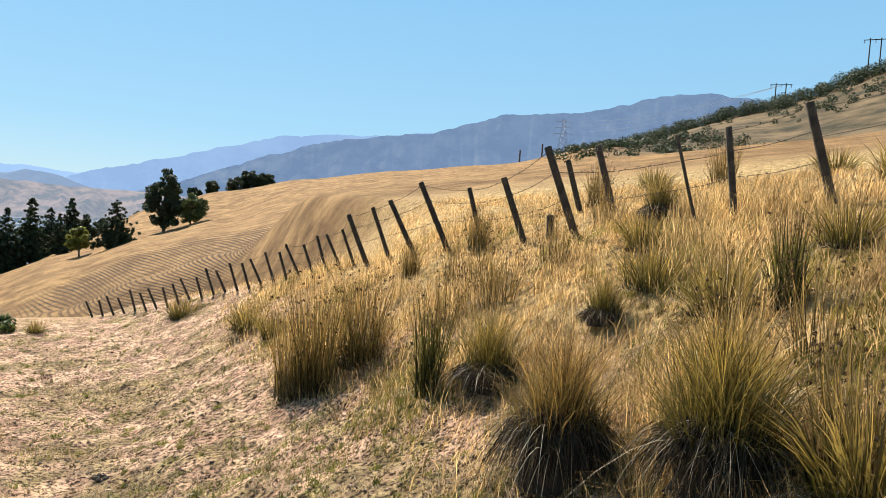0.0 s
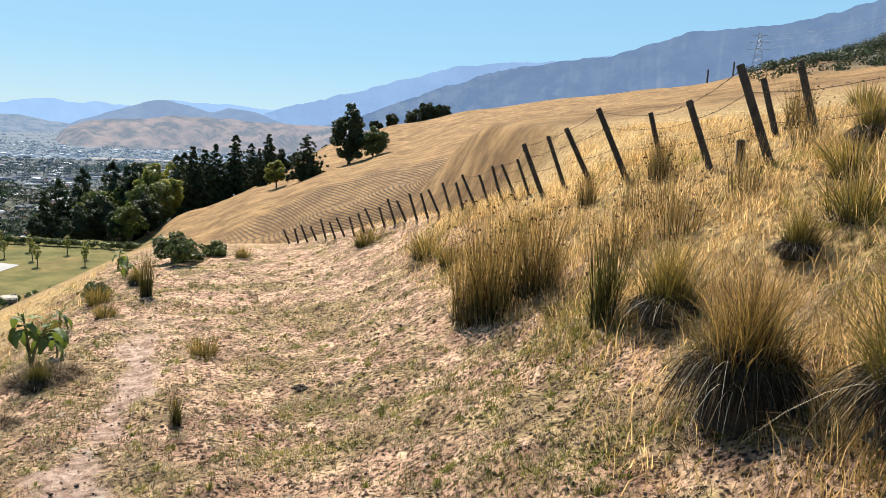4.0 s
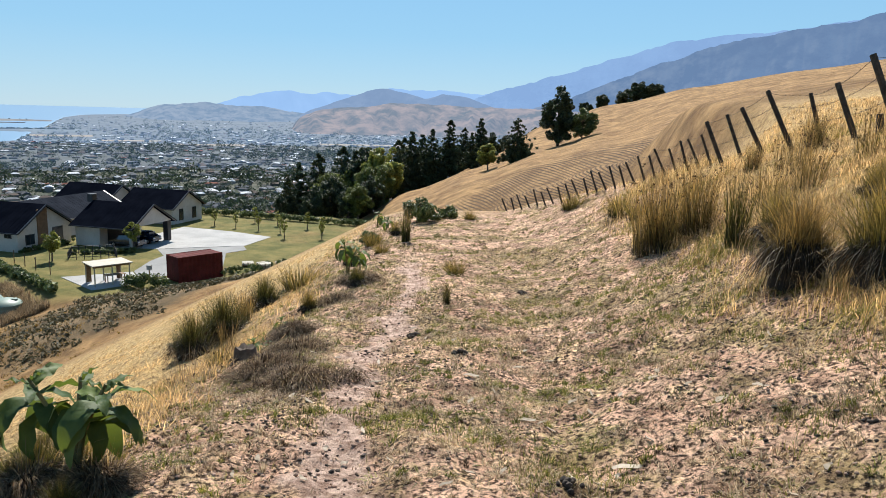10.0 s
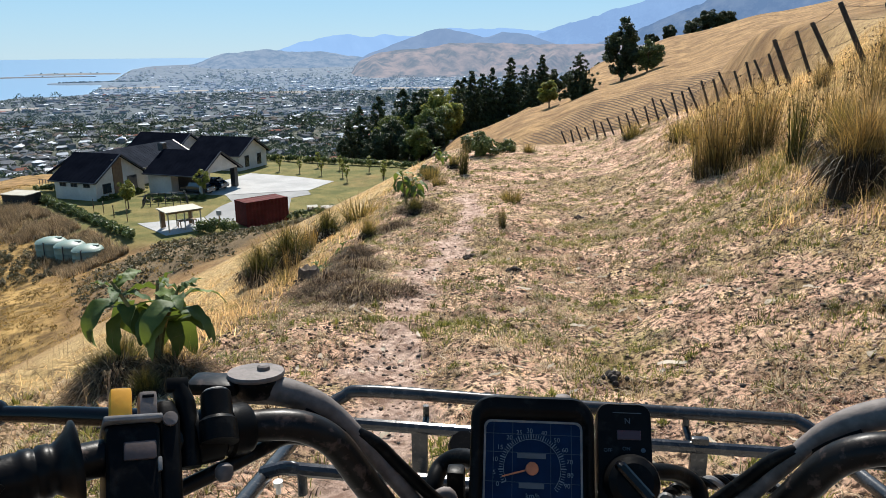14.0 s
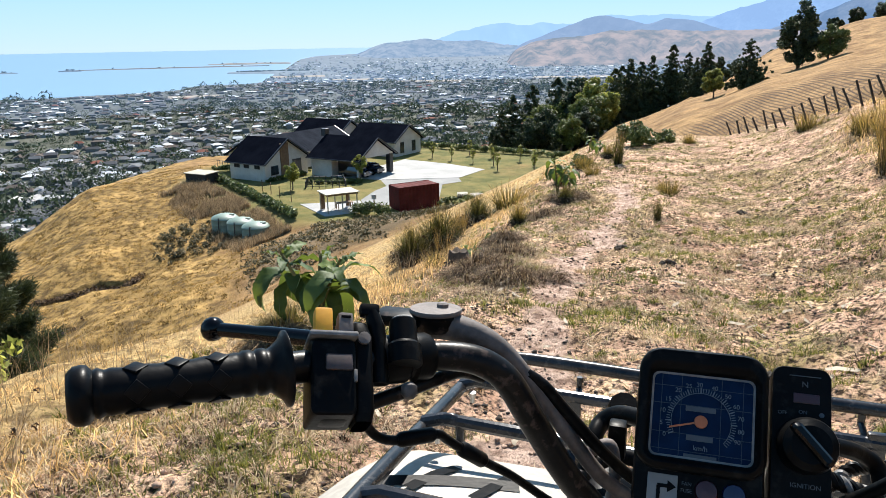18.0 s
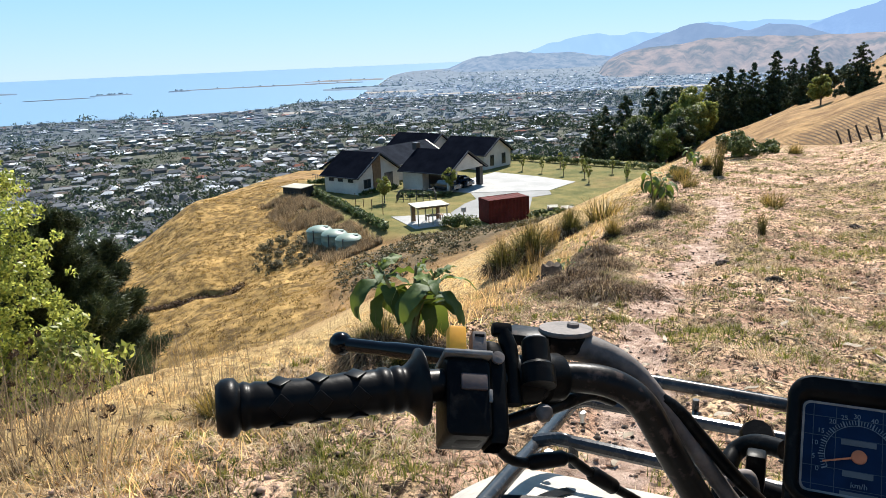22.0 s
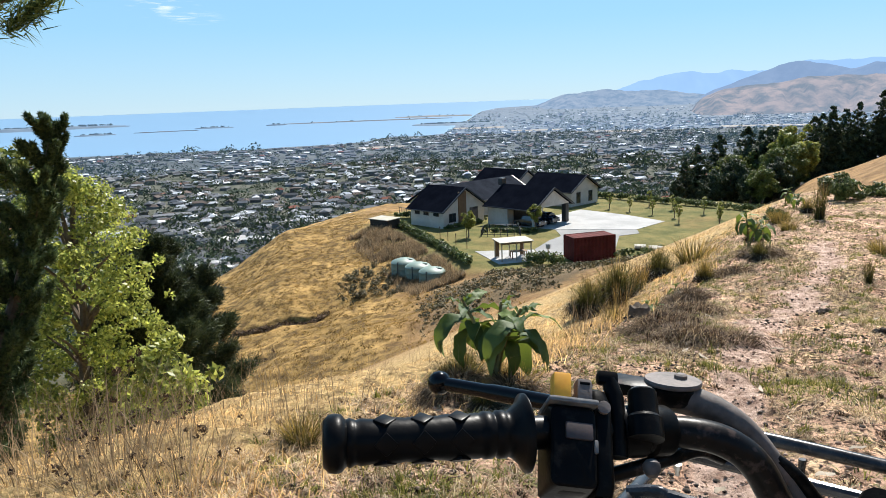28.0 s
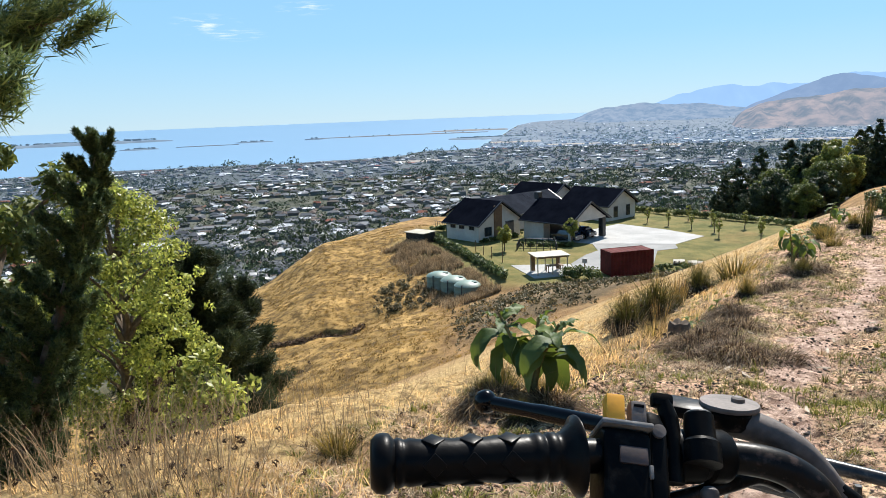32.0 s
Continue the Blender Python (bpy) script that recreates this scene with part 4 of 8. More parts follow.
    return leaf_cloud(rng, cs, rs, leaves, size, 0.35, 1.4), cs


def trunk_mesh(rng, h, r, limbs=(), lean=0.03):
    s = Shape()
    pts = [(rng.normal(0, lean) * h * k, rng.normal(0, lean) * h * k, h * k) for k in (-0.06, 0.2, 0.45, 0.7, 0.92)]
    s.tube(curve_pts(pts, 3), [r * (1.15 - 0.95 * k / 12) for k in range(13)], 8)
    for c in limbs:
        z0 = max(0.15 * h, c[2] - 0.35 * math.hypot(c[0], c[1]) - 0.1 * h)
        z0 = min(z0, 0.85 * h)
        s.tube(curve_pts([(0, 0, z0), (c[0] * 0.45, c[1] * 0.45, z0 + (c[2] - z0) * 0.55), c], 3), [r * 0.36, r * 0.32, r * 0.28, r * 0.22, r * 0.16, r * 0.1, r * 0.05], 5)
    return s


def make_tree(kind, x, y, h, w, label, category, group="", leaves=2600, size=None, leaf=None, seed=1, z=None, name="tree", bare=None, turn=0, clumps=38):
    rng = np.random.default_rng(seed)
    t = thing(name, label, category, group, pose(x, y, (height(x, y) if z is None else z) - 0.05, 0, 0, turn))
    size = size or h * 0.02
    if kind == "conifer":
        v, f = conifer_mesh(rng, h, w, leaves, size, 0.1 if bare is None else bare)
        trunk_mesh(rng, h * 0.93, h * 0.016).part("trunk", BARK, t)
    else:
        (v, f), cs = round_mesh(rng, h, w, leaves, size, 0.22 if bare is None else bare, clumps)
        trunk_mesh(rng, h * 0.8, h * 0.026, cs[:10]).part("trunk", BARK, t)
    part("crown", sheet("crown", v, f, leaf or DARKLEAF, False), None, t)
    return t


# the row of dark conifers at the foot of the golden hill
row_a = make_tree("conifer", 4, 150, 13, 3.3, "tall dark conifer in the shelter belt", "tree", "shelter belt trees", 15000, 0.2, DARKLEAF, 11)
row_b = make_tree("conifer", -2, 146, 15, 4.0, "tall dark conifer in the shelter belt", "tree", "shelter belt trees", 16000, 0.21, DARKLEAF, 12)
row_c = make_tree("round", -12, 140, 11, 4.2, "rounded olive-green tree in the shelter belt", "tree", "shelter belt trees", 14000, 0.17, OLIVE, 13, bare=0.05, clumps=60)
row_e = make_tree("round", -14, 138, 11, 3.6, "bright yellow-green tree in the shelter belt", "tree", "shelter belt trees", 14000, 0.17, GOLDGREEN, 15, bare=0.05, clumps=60)
row_d = make_tree("round", -16, 120, 8, 3.0, "dense dark-green tree in the shelter belt", "tree", "shelter belt trees", 13000, 0.15, DARKLEAF, 14, bare=0.02, clumps=60)


def plant(src, az, r, top_el, sink=0.0):
    """A copy of a tree at a bearing and range, scaled so that its top stands at that height."""
    a = radians(az)
    x, y = r * math.sin(a), r * math.cos(a)
    z0 = height(x, y) - sink
    h0 = {row_a: 13, row_b: 15, row_c: 11, row_d: 8, row_e: 11}[src]
    s = (r * math.tan(radians(top_el)) - z0) / h0
    m = pose(x, y, z0 - 0.1, 0, 0, az * 37 % 360) @ Matrix.Diagonal((s * 1.0, s * 1.0, s, 1))
    return copy_thing(src, m)


for src, az, r, el in (
        (row_a, 2.2, 150, -0.3), (row_b, -0.2, 148, -0.45), (row_b, -1.6, 146, -1.2), (row_a, -3.2, 144, -1.5), (row_b, -4.3, 140, -2.1),
        (row_e, -5.5, 134, -2.45), (row_c, -6.0, 128, -3.6), (row_d, -6.6, 140, -3.0), (row_a, -7.6, 142, -3.1), (row_b, -8.6, 142, -2.75), (row_a, -10.5, 146, -3.4),
        (row_b, -12.0, 146, -4.0), (row_d, -9.6, 128, -5.2), (row_d, -8.2, 120, -6.0), (row_c, -7.4, 118, -5.4), (row_d, -10.9, 124, -5.9),
        (row_a, -12.9, 140, -5.0), (row_c, -9.0, 136, -4.2), (row_d, -6.3, 122, -5.0), (row_b, 0.9, 156, -1.0), (row_a, -2.4, 152, -1.7), (row_d, 4.2, 190, -1.6), (row_c, 5.2, 200, -1.2), (row_d, 3.2, 176, -1.4),
        (row_d, -11.6, 118, -6.9), (row_d, -13.4, 122, -6.6), (row_b, -3.8, 150, -1.9), (row_a, 1.5, 140, -1.4), (row_d, 6.4, 210, -0.9)):
    plant(src, az, r, el)
for src in (row_a, row_b, row_c, row_d, row_e):
    for o in list(src.children_recursive) + [src]:
        bpy.data.objects.remove(o)

# single trees on the golden slope
make_tree("round", 17.4, 121.5, 9.6, 2.9, "dark open-crowned pine on the golden slope", "tree", "", 13000, 0.16, DARKLEAF, 21, bare=0.0, clumps=95)
make_tree("round", 21.2, 120.5, 5.2, 2.4, "dark spreading tree beside the pine on the slope", "tree", "", 9000, 0.12, SHRUB, 22, bare=0.0, clumps=50)
make_tree("conifer", 9.5, 108.0, 6.3, 2.6, "dense dark conical tree on the slope", "tree", "", 14000, 0.12, DARKLEAF, 23, bare=0.06)
make_tree("round", 5.6, 114.0, 4.4, 1.8, "yellow-green rounded tree below the slope", "tree", "", 9000, 0.12, GOLDGREEN, 24, bare=0.2, clumps=50)
for k, (az, r, h, w) in enumerate(((13.1, 178, 4.2, 2.6), (13.9, 178, 5.0, 2.0), (14.6, 178, 4.6, 2.8), (11.4, 176, 3.0, 2.0), (15.2, 178, 3.6, 2.2), (10.1, 172, 2.4, 1.6))):
    a = radians(az)
    make_tree("round", r * math.sin(a), r * math.cos(a), h, w, "dark tree on the skyline of the slope", "tree", "skyline trees", 5000, 0.14, DARKLEAF, 30 + k, bare=0.05)


# ---- the big trees below the track ----
def needle_tree(x, y, h, label, seed, branches, needle, leaf, lean=(0, 0), tuft=0.55, per=300, reach=3.6, low=0.12, up=0.35):
    """A pine with limbs and brushes of needles."""
    rng = np.random.default_rng(seed)
    t = thing("pine_tree", label, "tree", at=pose(x, y, height(x, y) - 0.2))
    tr = Shape()
    axis = curve_pts([(0, 0, 0), (lean[0] * 0.3, lean[1] * 0.3, h * 0.35), (lean[0] * 0.7, lean[1] * 0.7, h * 0.7), (lean[0], lean[1], h)], 5)
    tr.tube(axis, [0.028 * h * (1.05 - k / (len(axis) - 1)) + 0.015 for k in range(len(axis))], 8)
    tufts = []
    for b in range(branches):
        f = low + (1 - low) * (b + rng.random()) / branches
        p0 = axis[min(int(f * (len(axis) - 1)), len(axis) - 1)]
        a = b * 2.4 + rng.normal(0, 0.3)
        ln = reach * (1 - f) ** 0.7 * rng.uniform(0.75, 1.2) + min(0.3, 0.15 * reach)
        end = p0 + Vector((math.cos(a) * ln, math.sin(a) * ln, ln * rng.uniform(up - 0.25, up + 0.2)))
        mid = (p0 + end) / 2 - Vector((0, 0, 0.06 * ln))
        line = curve_pts([p0, mid, end], 4)
        tr.tube(line, [0.02 * ln + 0.012 - 0.002 * k for k in range(len(line))], 5)
        for k in range(2, len(line)):
            for _ in range(2):
                o = Vector(rng.normal(0, 0.16 * ln * 0.5, 3))
                tufts.append((line[k] + o, (line[k] - line[k - 1]).normalized() + Vector((0, 0, 0.35)), 1.0 - 0.5 * f ** 2))
    tufts.append((axis[-1] - Vector((0, 0, 0.1)), Vector((0, 0, 1)), 0.6))
    tr.part("trunk", BARK, t, "grey-brown trunk and limbs")
    n = len(tufts) * per
    pos = np.repeat(np.array([tuple(p) for p, _, _ in tufts]), per, 0)
    size = np.repeat(np.array([q for _, _, q in tufts]), per)[:, None]
    way = np.repeat(np.array([tuple(d.normalized()) for _, d, _ in tufts]), per, 0)
    along = rng.uniform(-0.55, 0.7, n)[:, None] * tuft * size
    d = way * 0.7 + rng.normal(size=(n, 3)) * 0.55
    d /= np.linalg.norm(d, axis=1)[:, None]
    p = pos + way * along + rng.normal(size=(n, 3)) * tuft * 0.16 * size
    side = np.cross(d, rng.normal(size=(n, 3)))
    side /= np.linalg.norm(side, axis=1)[:, None]
    ln = (needle * rng.uniform(0.7, 1.3, n))[:, None] * size
    verts = np.stack([p - side * 0.011, p + side * 0.011, p + d * ln], 1).reshape(-1, 3)
    part("needles", sheet("needles", verts, (np.arange(n)[:, None] * 3 + np.arange(3)).tolist(), leaf, False), None, t, "long dark green needles")
    return t


def at_bearing(az, r):
    return r * math.sin(radians(az)), r * math.cos(radians(az))


needle_tree(*at_bearing(-71.6, 11.0), 15.0, "tall dark pine with upswept brushes of needles", 41, 36, 0.24, PINELEAF, (0.2, 0.2), 0.5, 300, 2.7, 0.42, 0.25)
needle_tree(-11.8, 4.16, 7.2, "slender young pine with a pointed leading shoot", 42, 110, 0.12, YOUNGPINE, (1.03, 2.06), 0.16, 140, 0.85, 0.03, 1.2)
needle_tree(*at_bearing(-56.3, 18.0), 6.2, "dark spreading pine below the slope", 43, 64, 0.24, DARKLEAF, (0.5, 0.3), 0.6, 420, 1.5, 0.03, 0.35)
needle_tree(*at_bearing(-53.2, 19.5), 5.4, "dark low pine at the foot of the slope", 44, 50, 0.24, DARKLEAF, (0.4, 0.2), 0.58, 380, 1.3, 0.03, 0.35)


def make_poplar():
    rng = np.random.default_rng(51)
    x, y = at_bearing(-60.0, 15.0)
    h = 7.0
    t = thing("poplar_tree", "bright yellow-green poplar in full leaf", "tree", at=pose(x, y, height(x, y) - 0.2))
    cs, rs, limbs = [], [], []
    for k in range(420):
        f = rng.uniform(0.04, 1.0)
        a = rng.uniform(0, 6.28)
        rr = 1.75 * float(np.interp(f, [0.04, 0.35, 0.65, 0.85, 1.0], [0.5, 0.6, 1.0, 0.75, 0.2])) * rng.uniform(0.15, 1.0) ** 0.7
        cs.append((math.cos(a) * rr, math.sin(a) * rr, h * f))
        rs.append(rng.uniform(0.1, 0.32))
        if k % 12 == 0:
            limbs.append(cs[-1])
    trunk_mesh(rng, h * 0.9, 0.16, limbs).part("trunk", BARK, t, "slim grey trunks and branches")
    v, f = leaf_cloud(rng, cs, rs, 34000, 0.043, 0.2, 0.9)
    part("crown", sheet("crown", v, f, POPLAR, False), None, t, "small glossy yellow-green leaves")
    make_tree("round", *at_bearing(-55.0, 12.0), 2.7, 1.0, "bright green young poplar beside the slope", "tree", "", 2600, 0.052, POPLAR, 52, bare=0.02, name="poplar_sapling")
    make_tree("round", *at_bearing(-67.5, 19.0), 10.9, 2.4, "grey-green gum tree behind the pine", "tree", "", 15000, 0.08, OLIVE, 53, bare=0.1, name="gum_tree")


make_poplar()

# ---- garden planting round the house ----
garden = make_tree("round", -43.9, 77.3, 3.4, 1.0, "small round garden tree on the lawn", "tree", "garden trees", 1800, 0.1, GOLDGREEN, 61, z=PZ, bare=0.3)
for gx, gy, s in ((-38.2, 85.0, 1.0), (-44.1, 88.3, 0.95)):
    copy_thing(garden, pose(gx, gy, PZ, 0, 0, gx * 50) @ Matrix.Scale(s, 4))
young = make_tree("round", -35.0, 105.1, 2.6, 0.42, "young staked tree on the lawn", "tree", "young lawn trees", 520, 0.07, GOLDGREEN, 62, z=PZ, bare=0.25)
for gx, gy in ((-31.4, 103.6), (-27.5, 101.5), (-24.0, 99.9), (-21.1, 104.5), (-26.0, 106.5), (-30.0, 108.8), (-18.2, 101.0), (-22.5, 96.0), (-17.5, 96.5)):
    copy_thing(young, pose(gx, gy, PZ, 0, 0, gx * 70) @ Matrix.Scale(0.9 + 0.02 * (gx % 7), 4))


def make_hedge(name, label, a, b, h, w, n, seed, leaf=SHRUB):
    rng = np.random.default_rng(seed)
    k = rng.random(n)
    cs = np.stack([a[0] + (b[0] - a[0]) * k, a[1] + (b[1] - a[1]) * k, PZ + h * (0.3 + 0.5 * rng.random(n))], 1)
    cs[:, :2] += rng.normal(0, w * 0.25, (n, 2))
    v, f = leaf_cloud(rng, cs, np.full(n, h * 0.36) * rng.uniform(0.8, 1.25, n), n * 60, 0.11, 0.3, 1.2)
    h_ = part(name, sheet(name, v, f, leaf, False), None)
    return tagged(h_, label, "hedge")


make_hedge("hedge", "clipped dark green boundary hedge along the far lawn", (-41, 116.5), (-13, 108), 1.1, 0.8, 170, 71)
make_hedge("hedge", "dark green hedge along the lower lawn edge", (-57.6, 81.5), (-35.8, 63.4), 1.0, 0.9, 190, 72)
make_hedge("hedge", "scruffy grey-green shrubs by the container", (-30.6, 66.4), (-27.6, 67.2), 1.3, 1.2, 34, 73)
make_hedge("hedge", "low hedge by the pool", (-62, 87), (-56, 89), 0.9, 0.7, 50, 74)
make_hedge("hedge", "planted bed on the lawn", (-43.5, 81.5), (-37.6, 83.2), 0.6, 0.7, 50, 75)
make_hedge("hedge", "shrubs along the driveway edge", (-24.0, 73), (-14, 84), 0.7, 2.6, 60, 76)
make_hedge("hedge", "shrubs against the house wall", (-49.6, 80.8), (-47.3, 88.6), 0.6, 0.4, 30, 77)

# ---- scrub, poles and pylons on the hill behind the fence ----
GALV = plain("galvanised_steel", (0.28, 0.30, 0.33), 0.6, 0.5)
POLEWOOD = surf("pole_wood", (0.05, 0.045, 0.04), (0.1, 0.09, 0.08), 4, 0.9, 0.2, 20)


def make_scrub():
    rng = np.random.default_rng(600)
    n = 950
    az = rng.uniform(37, 64, n)
    r = rng.uniform(130, 262, n)
    crest = rng.random(n) < 0.22
    r = np.where(crest, rng.uniform(248, 266, n), r)
    x, y = r * np.sin(np.radians(az)), r * np.cos(np.radians(az))
    keep = crest | (bumpy(x, y, 24, 13, 3) > -0.05)
    x, y, crest = x[keep], y[keep], crest[keep]
    rad = np.where(crest, rng.uniform(1.4, 3.4, len(x)), rng.uniform(0.5, 1.6, len(x)))
    cs = np.stack([x, y, land(x, y) + rad * 0.5], 1)
    v, f = leaf_cloud(rng, cs, rad, 95000, 0.2, 0.3, 1.2)
    tagged(part("scrub", sheet("scrub", v, f, DARKLEAF, False), None), "dark scrub bushes covering the hillside", "scrub", kind="stuff")
    n = 1300
    az, r = rng.uniform(-50, -28, n), rng.uniform(54, 88, n)
    x, y = r * np.sin(np.radians(az)), r * np.cos(np.radians(az))
    keep = (np.hypot(x + 45, (y - 61.5) * 1.3) < 5.5 + 2 * rng.random(n)) & (pad_mask(x, y) < 0.5)
    x, y = x[keep], y[keep]
    rad = rng.uniform(0.2, 0.5, len(x))
    v, f = leaf_cloud(rng, np.stack([x, y, land(x, y) + rad * 0.5], 1), rad, 9000, 0.08, 0.3, 1.3)
    tagged(part("bank_scrub", sheet("bank_scrub", v, f, THATCHBUSH, False), None), "brown dry scrub on the bank below the lawn", "scrub", kind="stuff")
    az, r = rng.uniform(-34, -12, 1100), rng.uniform(46, 68, 1100)
    x, y = r * np.sin(np.radians(az)), r * np.cos(np.radians(az))
    keep = (pad_mask(x, y) < 0.5) & (r > 46 + 5 * (az > -22))
    x, y = x[keep], y[keep]
    rad = rng.uniform(0.1, 0.36, len(x))
    v, f = leaf_cloud(rng, np.stack([x, y, land(x, y) + rad * 0.4], 1), rad, 11000, 0.09, 0.3, 1.3)
    tagged(part("lawn_edge_scrub", sheet("lawn_edge_scrub", v, f, THATCHBUSH, False), None), "rough brown growth below the driveway", "scrub", kind="stuff")


THATCHBUSH = leafy("dry_bush", (0.05, 0.05, 0.022), (0.18, 0.14, 0.07), 0.2, 0.7, 0.4)
make_scrub()


def ground_at(az, r):
    x, y = at_bearing(az, r)
    return x, y, height(x, y)


def make_hpole(az, r, h, gap):
    x, y, z = ground_at(az, r)
    p = thing("power_pole", "twin-pole power line frame on the hilltop", "power pole", "power poles", pose(x, y, z, 0, 0, -az))
    for s in (-1, 1):
        Shape().tube([(s * gap / 2, 0, -1), (s * gap / 2, 0, h)], [0.22, 0.16], 8).part("pole", POLEWOOD, p)
    Shape().box((0, 0, h - 0.5), (gap * 2.2, 0.2, 0.22)).part("crossarm", POLEWOOD, p, "", 0)
    for q in (-1.0, 0.0, 1.0):
        Shape().lathe([(0.02, -0.9), (0.12, -0.8), (0.12, -0.1), (0.02, 0.0)], 8, Matrix.Translation((q * gap, 0, h - 0.6))).part("insulator", GALV, p)


make_hpole(58.7, 262, 11.0, 3.0)
make_hpole(53.1, 262, 7.5, 3.0)


def make_pylon(az, r, h):
    x, y, z = ground_at(az, r)
    z = r * math.tan(radians(6.0))
    p = thing("lattice_pylon", "steel lattice power pylon beyond the hill", "pylon", at=pose(x, y, z - 3, 0, 0, -az))
    w = lambda f: 2.6 * (1 - f) + 0.5
    for sx, sy in ((-1, -1), (1, -1), (1, 1), (-1, 1)):
        Shape().tube([(sx * w(f), sy * w(f), h * f) for f in (0, 0.5, 1)], 0.13, 4).part("leg", GALV, p)
    br = Shape()
    for k in range(9):
        f0, f1 = k / 9, (k + 1) / 9
        for sy in (-1, 1):
            br.tube([(-w(f0), sy * w(f0), h * f0), (w(f1), sy * w(f1), h * f1)], 0.07, 3).tube([(w(f0), sy * w(f0), h * f0), (-w(f1), sy * w(f1), h * f1)], 0.07, 3)
    br.part("bracing", GALV, p, smooth=0)
    for f, l in ((0.62, 5.5), (0.78, 4.8), (0.93, 4.0)):
        Shape().tube([(-l, 0, h * f), (0, 0, h * f + 0.5), (l, 0, h * f)], 0.14, 4).part("crossarm", GALV, p)
    return p


make_pylon(38.0, 420, 22)
wl = thing("power_line", "sagging power wires leading off the pylon", "power line", at=pose(0, 0, 0))
px, py = at_bearing(38.0, 420)
qx, qy = at_bearing(53.1, 262)
for k, (z0, z1) in enumerate(((55, 52.4), (59, 52.4), (62, 52.4))):
    Shape().tube(curve_pts([(px, py, z0), ((px + qx) / 2, (py + qy) / 2, (z0 + z1) / 2 - 4), (qx, qy, z1)], 8), 0.05, 4).part("wire", GALV, wl)
for az, r, h in ((34.5, 172, 3.0), (36.2, 176, 3.6)):
    x, y, z = ground_at(az, r)
    t = thing("timber_post", "dark leaning timber post on the skyline", "post", "skyline posts", pose(x, y, z))
    Shape().tube([(0, 0, -0.4), (0, 0, h)], [0.22, 0.17], 8).part("pole", POLEWOOD, t)
    Shape().box((0, 0, h - 0.3), (0.5, 0.08, 0.1)).part("crosspiece", POLEWOOD, t, "", 0)

# ---- fence along the bank ----
WIRE = surf("rusty_wire", (0.10, 0.07, 0.05), (0.2, 0.15, 0.11), 20, 0.7, 0.1, 90, metal=0.6)
FENCE = [(6.02, 6.59, -19, 0.84, 0.95), (5.90, 7.43, -9, 0.78, 0.8), (5.73, 7.70, -17, 0.86, 0.45), (5.43, 9.02, -22, 1.02, 1.1),
         (6.37, 9.51, -18, 0.80, 1.05), (6.39, 10.12, -18, 0.70, 0.95), (5.43, 9.95, -22, 0.80, 1.0), (5.45, 10.91, -17, 0.72, 0.8),
         (5.33, 11.57, -26, 0.98, 1.0), (5.20, 12.31, -28, 0.84, 0.95), (5.05, 12.83, -22, 0.78, 0.8), (4.91, 13.33, -24, 0.80, 1.0)]
FENCE += [(4.83 - 0.148 * k - 0.004 * k * k, 13.62 + 0.46 * k, -22 - 5 * math.sin(k * 2.9), 0.6 - 0.014 * k + 0.05 * math.sin(k * 5.1), 0.62) for k in (0.7 * j for j in range(23))]


def make_fence():
    f = thing("wire_fence", "old farm fence of leaning weathered posts and barbed wire", "fence", at=pose(5.4, 9.5, 0))
    inv = f.matrix_basis.inverted()
    rng = np.random.default_rng(5)
    tops = []
    for k, (x, y, lean, h, thick) in enumerate(FENCE):
        z = height(x, y)
        r = 0.039 * thick
        a = radians(lean)
        side = Vector((math.cos(0.45), -math.sin(0.45), 0))
        up = side * math.sin(a) + Vector((0, 0, math.cos(a)))
        base = Vector((x, y, z))
        m = inv
        s = Shape()
        s.tube([base - up * 0.35, base + up * h * 0.3, base + up * h * 0.65, base + up * (h - 0.012), base + up * h], [r * 1.05, r, r * 0.97, r * 0.95, r * 0.8], 9 if thick > 0.6 else 6, m)
        s.part("post", WOODGREY, f)
        tops.append((base, up, h))
    order = [0, 1, 2, 3, 6, 7, 8, 9, 10, 11] + list(range(12, 35))
    for frac in (0.95, 0.72, 0.42):
        w = Shape()
        for i, j in zip(order, order[1:]):
            (b0, u0, h0), (b1, u1, h1) = tops[i], tops[j]
            p, q = b0 + u0 * h0 * frac, b1 + u1 * h1 * frac
            mid = (p + q) / 2 - Vector((0, 0, 0.03 * (q - p).length))
            line = curve_pts([p, mid, q], 3)
            w.tube(line, 0.003, 4, inv, False)
            n = int((q - p).length / 0.12)
            for b in range(n):
                t = (b + 0.5) / n
                c = p * (1 - t) ** 2 + mid * 2 * t * (1 - t) + q * t * t
                d = Vector(rng.normal(size=3)).normalized() * 0.014
                w.tube([c - d, c + d], 0.004, 3, inv, False)
        w.part("barbed_wire", WIRE, f, "sagging barbed wire strand", smooth=0)
    far = Shape()
    (b0, u0, h0) = tops[0]
    for z0, z1 in ((0.78, 1.15), (0.55, 0.85)):
        far.tube(curve_pts([b0 + u0 * z0, Vector((9.0, 5.4, 1.0 + z1 - 0.1)), Vector((12.5, 3.6, 1.8 + z1 - 0.3))], 5), 0.003, 4, inv, False)
    far.part("barbed_wire", WIRE, f, "sagging barbed wire strand", smooth=0)
    st = Shape()
    z = height(5.55, 9.6)
    st.tube([(5.55, 9.6, z - 0.2), (5.53, 9.6, z + 0.14), (5.51, 9.6, z + 0.26)], [0.05, 0.048, 0.04], 8, inv)
    st.part("post", WOODGREY, f, "short broken post stub")
    return f


make_fence()

